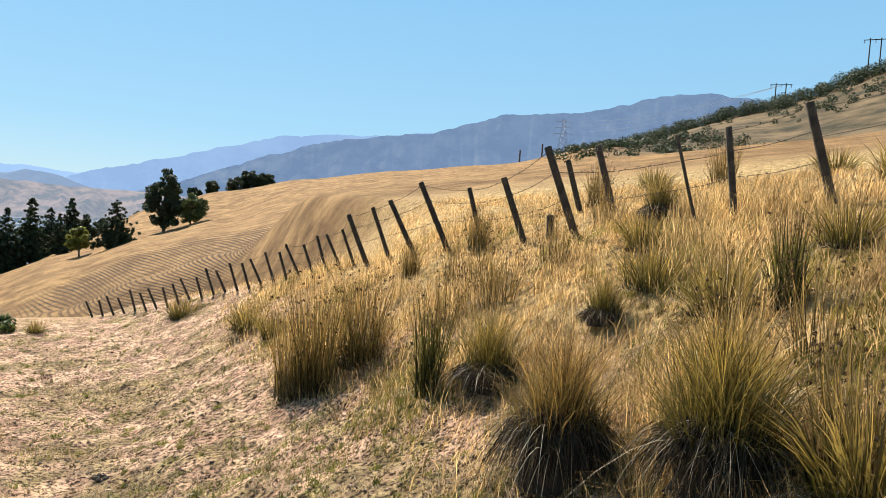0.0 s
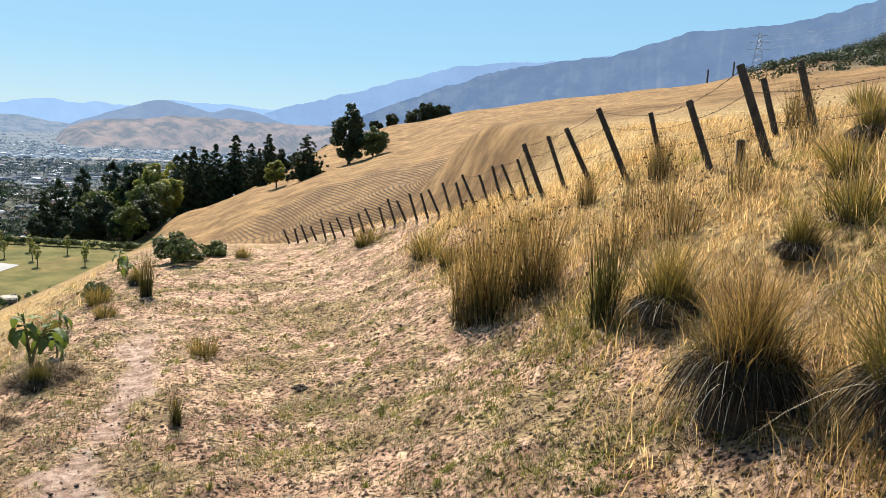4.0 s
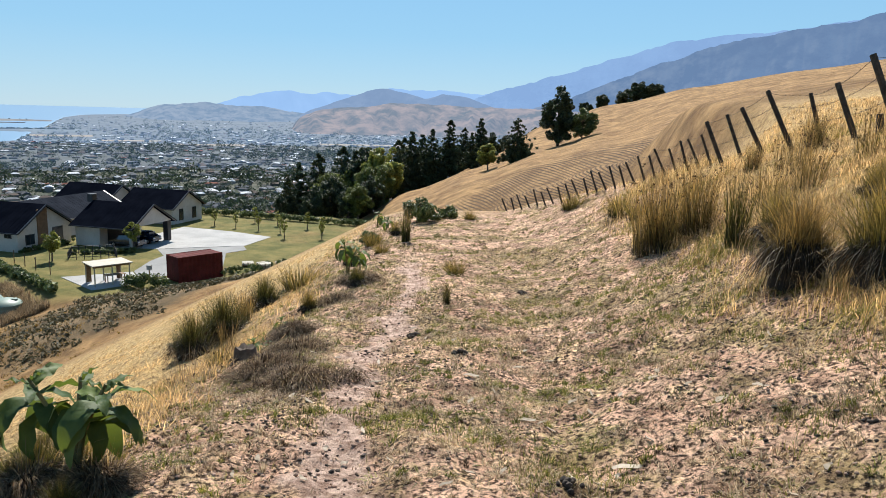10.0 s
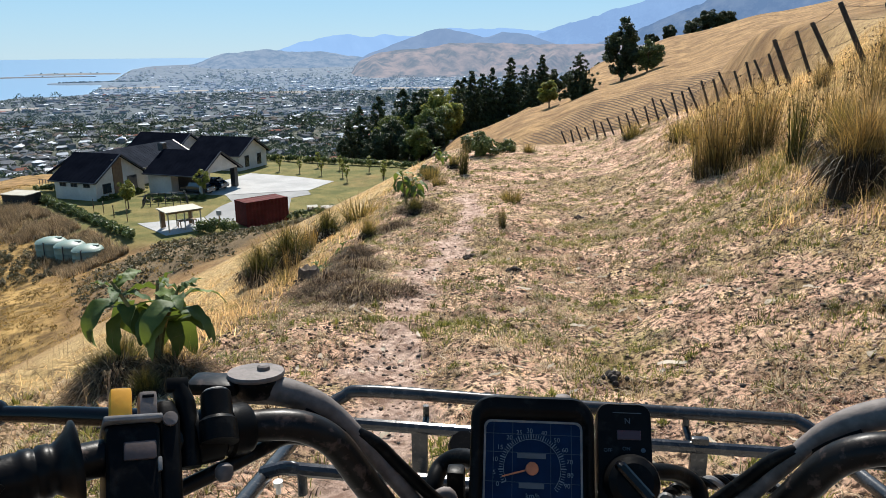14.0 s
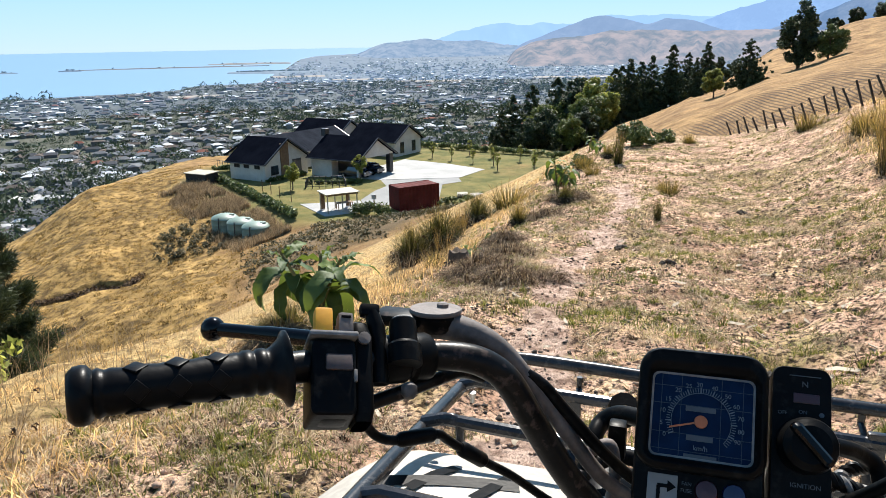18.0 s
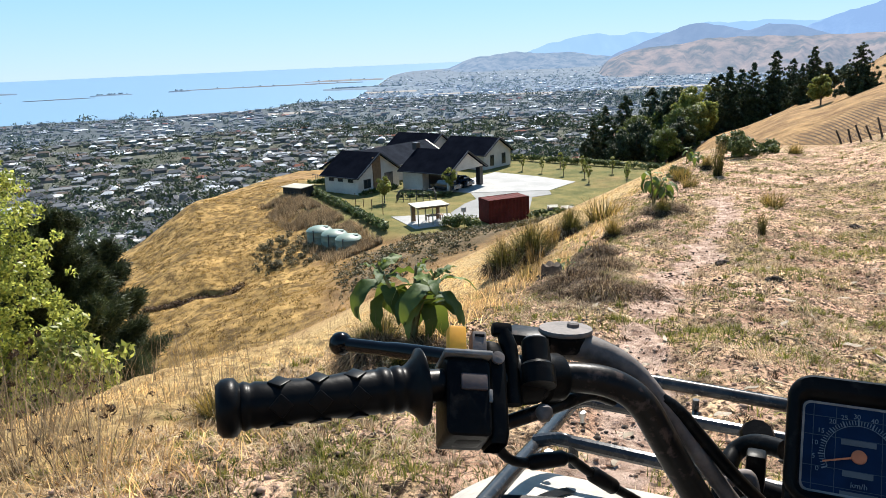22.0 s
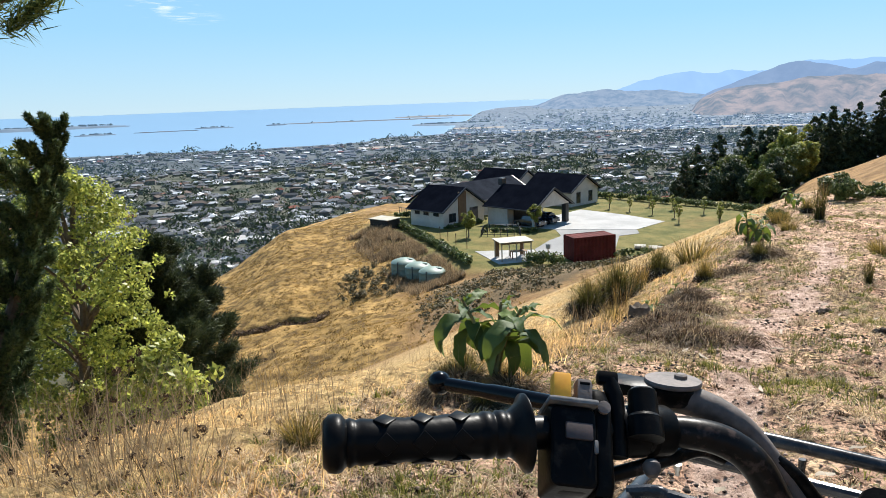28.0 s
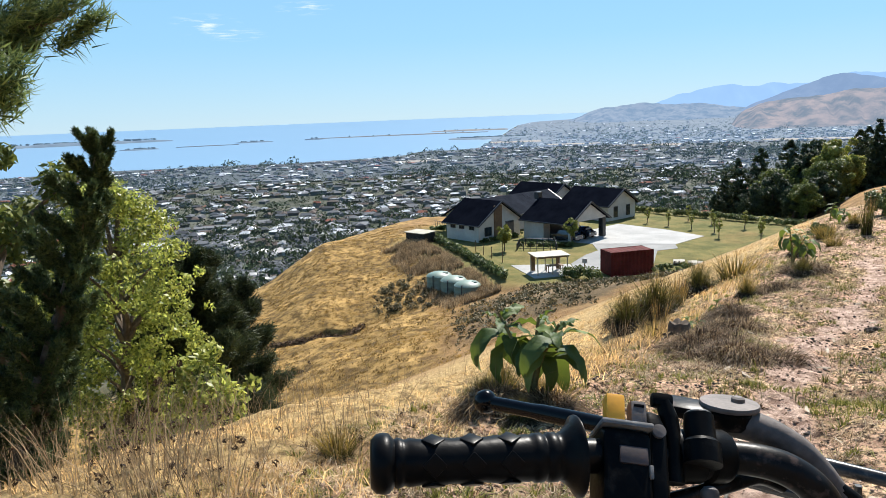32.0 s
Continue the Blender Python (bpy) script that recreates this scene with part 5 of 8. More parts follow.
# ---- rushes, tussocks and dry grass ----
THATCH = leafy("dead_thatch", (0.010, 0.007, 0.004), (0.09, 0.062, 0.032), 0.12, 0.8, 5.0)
STRAW = leafy("dry_straw", (0.31, 0.185, 0.07), (0.94, 0.635, 0.295), 0.6, 0.7, 1.5)
LITTER = leafy("grass_litter", (0.214, 0.132, 0.073), (0.723, 0.575, 0.386), 0.4, 0.8, 2.0)
TURF = leafy("short_green_turf", (0.075, 0.088, 0.016), (0.36, 0.33, 0.075), 0.35, 0.6, 2.0)


MOSSGRASS = leafy("mossy_grass", (0.122, 0.106, 0.019), (0.38, 0.319, 0.068), 0.4, 0.6, 2.0)
SPURGRASS = leafy("spur_grass", (0.155, 0.096, 0.029), (0.401, 0.256, 0.082), 0.5, 0.8, 0.2)

DEADWEED = leafy("dead_weed", (0.16, 0.11, 0.062), (0.46, 0.335, 0.20), 0.35, 0.8, 0.3)

MOUND = leafy("dead_brown_grass", (0.022, 0.014, 0.008), (0.20, 0.125, 0.07), 0.2, 0.8, 4.0)

SEEDHEAD = leafy("brown_seed_head", (0.03, 0.018, 0.01), (0.13, 0.075, 0.035), 0.2, 0.8, 3.0)

RANK = leafy("rank_grass", (0.18, 0.12, 0.037), (0.90, 0.62, 0.295), 0.6, 0.7, 1.6)


def clump_mesh(rng, n, h, spread, lean, width, droop=0.2, segs=3):
    a = rng.uniform(0, 6.28, n)
    q = np.sqrt(rng.random(n))
    base = np.stack([np.cos(a) * q * spread, np.sin(a) * q * spread, np.full(n, -0.05)], 1)
    hh = h * rng.uniform(0.45, 1.0, n) ** 0.8
    out = lean * (0.25 + q) * rng.uniform(0.3, 1.1, n)
    l = np.stack([np.cos(a) * out, np.sin(a) * out], 1) + rng.normal(0, 0.12 * h, (n, 2))
    return blades(rng, base, hh, l, width * rng.uniform(0.6, 1.3, n), segs=segs, droop=droop)


# near-black root colour that also paints the shaded hollow under a tussock
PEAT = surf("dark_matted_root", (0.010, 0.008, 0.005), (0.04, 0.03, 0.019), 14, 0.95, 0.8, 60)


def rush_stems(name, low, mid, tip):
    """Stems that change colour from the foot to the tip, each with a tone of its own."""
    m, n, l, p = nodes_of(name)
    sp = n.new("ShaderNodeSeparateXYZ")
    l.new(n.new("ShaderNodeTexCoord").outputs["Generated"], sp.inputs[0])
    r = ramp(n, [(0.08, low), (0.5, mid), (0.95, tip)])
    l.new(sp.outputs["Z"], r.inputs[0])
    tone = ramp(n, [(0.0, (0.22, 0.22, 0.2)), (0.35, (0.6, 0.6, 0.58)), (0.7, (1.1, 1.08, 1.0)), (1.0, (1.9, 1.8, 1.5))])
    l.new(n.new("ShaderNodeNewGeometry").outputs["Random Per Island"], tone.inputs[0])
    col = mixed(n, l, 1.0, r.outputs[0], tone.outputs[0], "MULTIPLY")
    l.new(col, p.inputs["Base Color"])
    p.inputs["Roughness"].default_value, p.inputs["Specular IOR Level"].default_value = 0.45, 0.35
    t = n.new("ShaderNodeBsdfTranslucent")
    l.new(col, t.inputs["Color"])
    x = n.new("ShaderNodeMixShader")
    x.inputs[0].default_value = 0.3
    l.new(p.outputs[0], x.inputs[1])
    l.new(t.outputs[0], x.inputs[2])
    l.new(x.outputs[0], n["Material Output"].inputs["Surface"])
    return m


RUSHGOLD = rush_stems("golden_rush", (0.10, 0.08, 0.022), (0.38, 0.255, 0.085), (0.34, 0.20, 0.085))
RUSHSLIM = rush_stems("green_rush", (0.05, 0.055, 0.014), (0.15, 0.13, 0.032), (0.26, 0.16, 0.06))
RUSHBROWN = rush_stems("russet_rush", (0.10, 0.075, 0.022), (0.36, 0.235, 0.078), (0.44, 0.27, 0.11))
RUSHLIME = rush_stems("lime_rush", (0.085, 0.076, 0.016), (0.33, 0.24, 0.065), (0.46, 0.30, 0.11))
PALEBLADE = leafy("bleached_blade", (0.36, 0.29, 0.20), (0.72, 0.62, 0.47), 0.3, 0.6, 3.0)


def make_rush(seed, h, spread, lean, stems, skirt, leaf, label, heads=0, width=0.0038):
    """Upright rushes: many stiff stems from a dark foot."""
    rng = np.random.default_rng(seed)
    t = thing("rush_tussock", label, "tussock", "rush tussocks", pose(0, 0, 0))
    a, q = rng.uniform(0, 6.28, stems), np.sqrt(rng.random(stems))
    base = np.stack([np.cos(a) * q * spread, np.sin(a) * q * spread, np.full(stems, -0.05)], 1)
    hh = h * (0.28 + 0.72 * rng.random(stems) ** 0.8)
    out = lean * (0.15 + q) * rng.uniform(0.1, 1.1, stems)
    way = np.stack([np.cos(a), np.sin(a)], 1) * out[:, None] + rng.normal(0, 0.075 * h, (stems, 2))
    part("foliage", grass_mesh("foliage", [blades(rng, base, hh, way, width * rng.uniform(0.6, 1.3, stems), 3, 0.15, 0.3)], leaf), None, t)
    if heads:
        pick = rng.choice(stems, heads)
        f = rng.uniform(0.78, 0.97, heads)
        cs = base[pick] + np.stack([way[pick, 0] * f ** 1.7, way[pick, 1] * f ** 1.7, hh[pick] * f], 1)
        v, fc = leaf_cloud(rng, cs, np.full(heads, 0.016), heads * 8, 0.008, 0.2, 1.3)
        tagged(part("seed_spray", sheet("seed_spray", v, fc, SEEDHEAD, False), None, t, "small dark brown seed heads"), kind="stuff")
    if skirt:
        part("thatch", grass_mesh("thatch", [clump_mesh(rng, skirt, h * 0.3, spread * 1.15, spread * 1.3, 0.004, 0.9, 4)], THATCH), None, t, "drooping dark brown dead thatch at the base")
        pale = skirt // 5
        part("dead_thatch", grass_mesh("dead_thatch", [clump_mesh(rng, pale, h * 0.26, spread * 1.2, spread * 1.9, 0.0026, 1.0, 4)], PALEBLADE), None, t, "bleached dead blades bending out")
    return t


def make_tussock(seed, r, rise, h, lean, stems, leaf, label, width=0.0024):
    """A tussock on a dark overhanging stump, with dead blades hanging down over it."""
    rng = np.random.default_rng(seed)
    t = thing("rush_tussock", label, "tussock", "rush tussocks", pose(0, 0, 0))
    nn, prof = 18, ((1.0, -0.15), (0.98, 0.1), (1.05, 0.4), (1.0, 0.65), (0.8, 0.85), (0.45, 1.0), (0.04, 1.04))
    pv = [(q * r * 0.86 * k * math.cos(6.283 * j / nn), q * r * 0.86 * k * math.sin(6.283 * j / nn), z * rise) for q, z in prof for j in range(nn) for k in (rng.uniform(0.8, 1.12),)]
    Shape().add(pv, [(i * nn + j, i * nn + (j + 1) % nn, (i + 1) * nn + (j + 1) % nn, (i + 1) * nn + j) for i in range(len(prof) - 1) for j in range(nn)]).part("root_stump", PEAT, t, "dark matted root stump, its near-black also painting the shaded hollow", 1.5)

    def ring(n, lo, hi):
        a, q = rng.uniform(0, 6.28, n), rng.uniform(lo, hi, n)
        return a, q, np.stack([np.cos(a) * q * r, np.sin(a) * q * r, rise * (1.02 - 0.55 * q ** 3)], 1)
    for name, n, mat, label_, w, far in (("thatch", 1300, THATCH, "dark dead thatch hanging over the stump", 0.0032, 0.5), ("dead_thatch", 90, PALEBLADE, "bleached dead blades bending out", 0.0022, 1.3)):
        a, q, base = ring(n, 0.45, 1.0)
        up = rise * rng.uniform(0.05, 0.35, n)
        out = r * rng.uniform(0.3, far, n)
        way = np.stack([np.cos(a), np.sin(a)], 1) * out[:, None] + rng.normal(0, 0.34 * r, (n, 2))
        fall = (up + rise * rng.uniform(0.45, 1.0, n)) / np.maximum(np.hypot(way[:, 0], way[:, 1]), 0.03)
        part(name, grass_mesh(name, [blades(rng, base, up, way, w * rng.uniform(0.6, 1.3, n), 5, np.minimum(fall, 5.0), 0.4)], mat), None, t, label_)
    a, q, base = ring(stems, 0.0, 0.95)
    hh = h * (0.2 + 0.85 * rng.random(stems)) * (1 - 0.25 * q)
    way = np.stack([np.cos(a), np.sin(a)], 1) * (lean * (0.1 + q) * rng.uniform(0.2, 1.2, stems))[:, None] + rng.normal(0, 0.2 * h, (stems, 2))
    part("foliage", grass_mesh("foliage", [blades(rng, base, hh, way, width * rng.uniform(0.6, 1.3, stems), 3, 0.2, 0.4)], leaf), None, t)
    return t


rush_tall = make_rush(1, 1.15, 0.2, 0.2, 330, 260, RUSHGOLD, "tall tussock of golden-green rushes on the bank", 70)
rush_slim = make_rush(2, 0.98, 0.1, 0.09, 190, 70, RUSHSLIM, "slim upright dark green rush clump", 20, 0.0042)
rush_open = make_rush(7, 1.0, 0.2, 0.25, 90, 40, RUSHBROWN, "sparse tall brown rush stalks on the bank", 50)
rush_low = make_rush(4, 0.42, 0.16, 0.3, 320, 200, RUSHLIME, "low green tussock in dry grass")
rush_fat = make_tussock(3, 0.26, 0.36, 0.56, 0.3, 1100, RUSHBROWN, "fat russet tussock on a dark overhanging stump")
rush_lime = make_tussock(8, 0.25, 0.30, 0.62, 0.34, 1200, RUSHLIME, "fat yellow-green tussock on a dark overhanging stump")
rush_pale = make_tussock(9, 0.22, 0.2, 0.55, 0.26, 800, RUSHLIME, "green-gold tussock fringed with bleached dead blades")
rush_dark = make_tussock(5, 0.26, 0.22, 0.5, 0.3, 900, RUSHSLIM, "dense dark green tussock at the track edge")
rush_thin = make_rush(6, 0.55, 0.2, 0.3, 90, 0, DEADWEED, "sparse brown rush stalks by the track edge", 24, 0.0022)
LEFT_EDGE = [(rush_thin, -3.2, 1.75, 1.2), (rush_thin, -3.6, 1.6, 1.3), (rush_thin, -2.95, 1.6, 1.05), (rush_thin, -2.5, 1.62, 0.9), (rush_low, -2.62, 2.5, 0.5), (rush_low, -2.35, 4.4, 0.45),
    (rush_dark, -3.15, 9.7, 1.1), (rush_dark, -3.4, 9.2, 1.0), (rush_dark, -2.95, 11.2, 0.9), (rush_low, -2.5, 11.7, 1.4), (rush_tall, -3.0, 10.2, 0.55),
    (rush_low, -2.2, 3.5, 0.7), (rush_low, -1.82, 3.55, 0.6), (rush_dark, -2.4, 3.95, 0.5), (rush_low, 0.09, 10.86, 0.75), (rush_slim, -0.03, 8.8, 0.35),
    (rush_slim, -0.91, 14.5, 0.85), (rush_low, 0.5, 18.5, 0.8), (rush_pale, -1.8, 9.0, 0.5), (rush_dark, -1.35, 10.2, 0.45), (rush_pale, -1.7, 12.2, 0.55),
    (rush_dark, -2.25, 3.45, 0.4), (rush_dark, -1.85, 3.2, 0.3),
    (rush_low, -1.3, 13.4, 0.7), (rush_low, -1.55, 14.4, 0.9), (rush_pale, -1.2, 15.6, 0.5), (rush_open, -2.6, 8.1, 0.5), (rush_low, -2.3, 6.9, 0.6), (rush_thin, -2.35, 6.2, 0.9)]
NEAR_BANK = [(rush_slim, 3.12, 7.86, 0.98), (rush_pale, 3.38, 7.4, 0.95), (rush_fat, 2.95, 6.05, 1.0), (rush_lime, 3.17, 5.2, 1.05), (rush_open, 3.4, 4.75, 0.75), (rush_low, 3.3, 4.6, 1.3),
    (rush_open, 3.75, 5.6, 0.8), (rush_slim, 4.44, 5.82, 0.75), (rush_pale, 4.15, 7.1, 0.6), (rush_low, 4.6, 7.1, 1.1), (rush_low, 5.24, 7.8, 1.1),
    (rush_low, 4.35, 6.2, 1.2), (rush_open, 4.0, 5.3, 0.75), (rush_low, 5.13, 5.9, 1.0), (rush_low, 7.4, 6.8, 1.2), (rush_open, 4.9, 5.2, 0.7),
    (rush_open, 4.22, 8.58, 0.8), (rush_low, 3.7, 5.5, 1.0)]
UPPER_BANK = [(rush_tall, 2.70, 9.75, 0.95), (rush_tall, 2.86, 9.55, 1.12), (rush_tall, 3.21, 9.36, 0.95), (rush_low, 3.15, 13.3, 1.3), (rush_low, 2.78, 16.6, 1.2),
    (rush_low, 3.2, 12.2, 1.0), (rush_pale, 5.89, 8.3, 0.75), (rush_open, 4.4, 9.2, 0.8), (rush_open, 3.9, 9.0, 0.75), (rush_open, 4.5, 9.9, 0.7),
    (rush_open, 4.9, 8.7, 0.7), (rush_tall, 5.2, 10.6, 0.55), (rush_tall, 4.6, 11.2, 0.5), (rush_open, 6.0, 9.2, 0.7), (rush_tall, 6.9, 10.4, 0.6),
    (rush_tall, 8.2, 9.5, 0.7), (rush_low, 9.5, 8.8, 1.2), (rush_low, 9.0, 11.5, 1.2)]
for src, x, y, s in LEFT_EDGE + NEAR_BANK + UPPER_BANK:
    copy_thing(src, pose(x, y, height(x, y), 0, 0, (x * 97 + y * 53) % 360) @ Matrix.Scale(s, 4))
for src in (rush_tall, rush_slim, rush_open, rush_fat, rush_lime, rush_pale, rush_low, rush_dark, rush_thin):
    for o in list(src.children_recursive) + [src]:
        bpy.data.objects.remove(o)


def scatter(rng, n, x0, x1, y0, y1, keep):
    x, y = rng.uniform(x0, x1, n), rng.uniform(y0, y1, n)
    k = rng.random(n) < keep(x, y)
    return x[k], y[k]


def field(name, label, sets, material, category="grass"):
    return tagged(part(name, grass_mesh(name, sets, material), None), label, category, kind="stuff")


def patchy(x, y, size, seed, lo, hi):
    return step(lo, hi, bumpy(x, y, size, seed, 4))


def trodden(x, y):
    """The bare line worn along the track."""
    return step(0.24, 0.06, np.abs(x + 0.62 - 0.12 * np.sin(y * 0.8)) + 0.3 * bumpy(x, y, 0.4, 66, 5)) * step(14, 11, y)


def dry_grass():
    rng = np.random.default_rng(77)
    # tall golden grass beyond both edges of the track
    def want(x, y):
        u, v = x - track_right(y), TRACK_LEFT - x
        d = np.hypot(x - 0.3, y - 2)
        on = np.maximum(step(1.0, 2.4, u + 0.4 * bumpy(x, y, 1.0, 3, 3)), step(0.1, 1.1, v + 0.4 * bumpy(x, y, 1.0, 4, 3)))
        return on * np.clip(7.0 / np.maximum(d, 3.0), 0, 1) ** 1.5 * (0.25 + 0.75 * patchy(x, y, 0.9, 6, -0.25, 0.15))
    x, y = scatter(rng, 620000, -9.5, 9.5, -1.0, 20, want)
    n = len(x)
    h = rng.uniform(0.05, 0.2, n) * (0.7 + 0.6 * patchy(x, y, 1.7, 8, -0.2, 0.3))
    h = h * (1 - 0.5 * step(-2.2, -3.2, x))
    base = np.stack([x, y, land(x, y) - 0.02], 1)
    lean = rng.normal(0, 0.5, (n, 2)) * h[:, None] + np.array([0.05, -0.02])
    w = 0.0024 + 0.0003 * np.hypot(x, y - 1)
    field("grass_dry", "dense dry golden grass on the slopes", [blades(rng, base, h, lean, np.minimum(w, 0.006), segs=2, droop=0.5)], STRAW)
    # bent litter and straw lying on the track and the bank's foot
    def lie(x, y):
        u, v = x - track_right(y), TRACK_LEFT - x
        d = np.hypot(x - 0.3, y - 2.2)
        return step(3.2, 1.6, u) * step(1.6, 0.5, v) * np.clip(5.0 / np.maximum(d, 2.2), 0, 1) ** 1.4 * (0.05 + 0.95 * patchy(x, y, 0.3, 16, 0.1, 0.24)) * (1 - 0.9 * trodden(x, y))
    x, y = scatter(rng, 700000, -3.5, 6, 0.6, 21, lie)
    n = len(x)
    h = rng.uniform(0.012, 0.05, n)
    base = np.stack([x, y, land(x, y) - 0.003], 1)
    lean = rng.normal(0, 0.045, (n, 2))
    field("grass_litter", "trampled straw and dead grass on the track", [blades(rng, base, h, lean, np.full(n, 0.0034), segs=2, droop=0.2)], LITTER)
    # short green turf in patches
    def turf(x, y):
        u, v = x - track_right(y), TRACK_LEFT - x
        d = np.hypot(x - 0.3, y - 2.2)
        return step(4.5, 2.0, u) * step(1.6, 0.4, v) * np.clip(5.5 / np.maximum(d, 2.2), 0, 1) ** 1.4 * (0.01 + patchy(x, y, 0.45, 26, 0.1, 0.3)) * (1 - trodden(x, y))
    x, y = scatter(rng, 520000, -3.5, 7, 0.6, 21, turf)
    n = len(x)
    h = rng.uniform(0.02, 0.075, n)
    base = np.stack([x, y, land(x, y) - 0.004], 1)
    lean = rng.normal(0, 0.4, (n, 2)) * h[:, None]
    field("grass_turf", "short green turf in patches along the track", [blades(rng, base, h, lean, np.full(n, 0.0025), segs=2, droop=0.3)], TURF)
    # separate small tufts, green and straw-coloured, on the track and the bank
    for name, label, mat, count, seed, lo, hi in (("grass_green_tufts", "small green grass tufts on the track", TURF, 1900, 46, 0.03, 0.09), ("grass_dry_tufts", "small dry straw tufts on the track and bank", LITTER, 1900, 56, 0.03, 0.10),
                                                  ("grass_dead_tufts", "dark dead grass tufts on the track and bank", MOUND, 1500, 66, 0.02, 0.06)):
        cx, cy = scatter(rng, count * 3, -3.2, 4.6, 1.4, 19, lambda x, y: step(4.2, 2.5, x - track_right(y)) * step(1.6, 0.8, TRACK_LEFT - x) * np.clip(6.0 / np.maximum(np.hypot(x, y - 1), 3), 0, 1) * np.minimum(1.0, 0.15 + 0.85 * patchy(x, y, 0.9, seed, -0.1, 0.2) + 0.6 * step(-0.8, -1.2, x)) * (1 - trodden(x, y)))
        m = 34
        rad = (0.02 + 0.09 * rng.random(len(cx)) ** 2).repeat(m)
        a, q = rng.uniform(0, 6.28, len(rad)), np.sqrt(rng.random(len(rad)))
        x, y = cx.repeat(m) + np.cos(a) * q * rad, cy.repeat(m) + np.sin(a) * q * rad
        h = rng.uniform(lo, hi, len(cx)).repeat(m) * rng.uniform(0.5, 1.1, len(rad)) * (1 - 0.4 * q)
        lean = np.stack([np.cos(a), np.sin(a)], 1) * (q * rad * 1.3)[:, None] + rng.normal(0, 0.3, (len(rad), 2)) * h[:, None]
        field(name, label, [blades(rng, np.stack([x, y, land(x, y) - 0.004], 1), h, lean, np.full(len(rad), 0.0034), segs=2, droop=0.3)], mat)
    # yellow-green grass among the tussocks on the bank
    x, y = scatter(rng, 240000, 2.2, 7.5, 4, 15, lambda x, y: step(1.2, 1.8, x - track_right(y)) * step(5.5, 3.0, x - track_right(y)) * np.clip(7 / np.hypot(x, y), 0, 1) ** 1.5 * patchy(x, y, 0.8, 76, 0.0, 0.2))
    n = len(x)
    h = rng.uniform(0.04, 0.13, n)
    field("grass_mossy", "soft yellow-green grass between the tussocks", [blades(rng, np.stack([x, y, land(x, y) - 0.005], 1), h, rng.normal(0, 0.5, (n, 2)) * h[:, None], np.full(n, 0.003), segs=2, droop=0.4)], MOSSGRASS)
    # rank dry grass standing between the tussocks
    x, y = scatter(rng, 150000, 1.9, 8.5, 3.4, 14.5, lambda x, y: step(1.1, 1.9, x - track_right(y) + 0.3 * bumpy(x, y, 0.7, 77, 3)) * step(6.5, 4.0, x - track_right(y)) * np.clip(6 / np.hypot(x, y), 0, 1) * (0.15 + 0.85 * patchy(x, y, 0.6, 78, -0.1, 0.2)))
    n = len(x)
    h = rng.uniform(0.12, 0.42, n) * (0.6 + 0.5 * patchy(x, y, 1.1, 79, -0.2, 0.3))
    lean = rng.normal(0, 0.42, (n, 2)) * h[:, None]
    field("grass_rank", "rank golden and green grass standing between the tussocks", [blades(rng, np.stack([x, y, land(x, y) - 0.01], 1), h, lean, np.full(n, 0.0034), segs=2, droop=0.5)], RANK)
    # lumps of rough grass on the spur below the house
    cx, cy = scatter(rng, 26000, -75, -12, 32, 92, lambda x, y: step(-24, -36, np.degrees(np.arctan2(x, y))) * step(30, 42, np.hypot(x, y)) * (1 - step(0.02, 0.2, pad_mask(x, y))) * (0.3 + 0.7 * patchy(x, y, 3.0, 86, -0.15, 0.2)))
    m = 7
    a = rng.uniform(0, 6.28, len(cx) * m)
    x, y = cx.repeat(m) + 0.12 * np.cos(a), cy.repeat(m) + 0.12 * np.sin(a)
    h = rng.uniform(0.1, 0.34, len(cx)).repeat(m) * rng.uniform(0.6, 1.1, len(a))
    lean = np.stack([np.cos(a), np.sin(a)], 1) * 0.16
    field("grass_spur_lumps", "lumpy rough ochre grass on the spur", [blades(rng, np.stack([x, y, land(x, y) - 0.03], 1), h, lean, np.full(len(a), 0.034), segs=2, droop=0.6)], SPURGRASS)
    # tall feathery dead weeds on the bank between the hedge and the tanks
    n = 52000
    s, d = rng.random(n), rng.uniform(0.3, 6.5, n)
    x, y = -58.8 + 24.0 * s - 0.63 * d, 80.3 - 19.2 * s - 0.78 * d
    k = rng.random(n) < patchy(x, y, 2.4, 97, -0.3, 0.1) * step(6.5, 3.5, d)
    x, y = x[k], y[k]
    n = len(x)
    h = rng.uniform(0.35, 1.05, n)
    field("grass_dead_weeds", "tall feathery brown weeds on the bank below the hedge", [blades(rng, np.stack([x, y, land(x, y) - 0.05], 1), h, rng.normal(0, 0.3, (n, 2)) * h[:, None], np.full(n, 0.035), segs=2, droop=0.4)], DEADWEED)
    # long seed heads standing above the left edge of the track
    x, y = scatter(rng, 4200, -5.5, -1.9, 0.4, 6.5, lambda x, y: 0.03 + 0.8 * patchy(x, y, 0.7, 36, 0.08, 0.2) * step(5, 2.5, y) + 0.12 * patchy(x, y, 0.7, 37, 0.1, 0.2))
    n = len(x)
    h = rng.uniform(0.25, 0.66, n)
    base = np.stack([x, y, land(x, y) - 0.02], 1)
    lean = rng.normal(0, 0.3, (n, 2)) * h[:, None]
    field("grass_seed_stalks", "thin tall dry seed stalks beside the track", [blades(rng, base, h, lean, np.full(n, 0.0018), segs=3, droop=0.3)], DEADWEED)


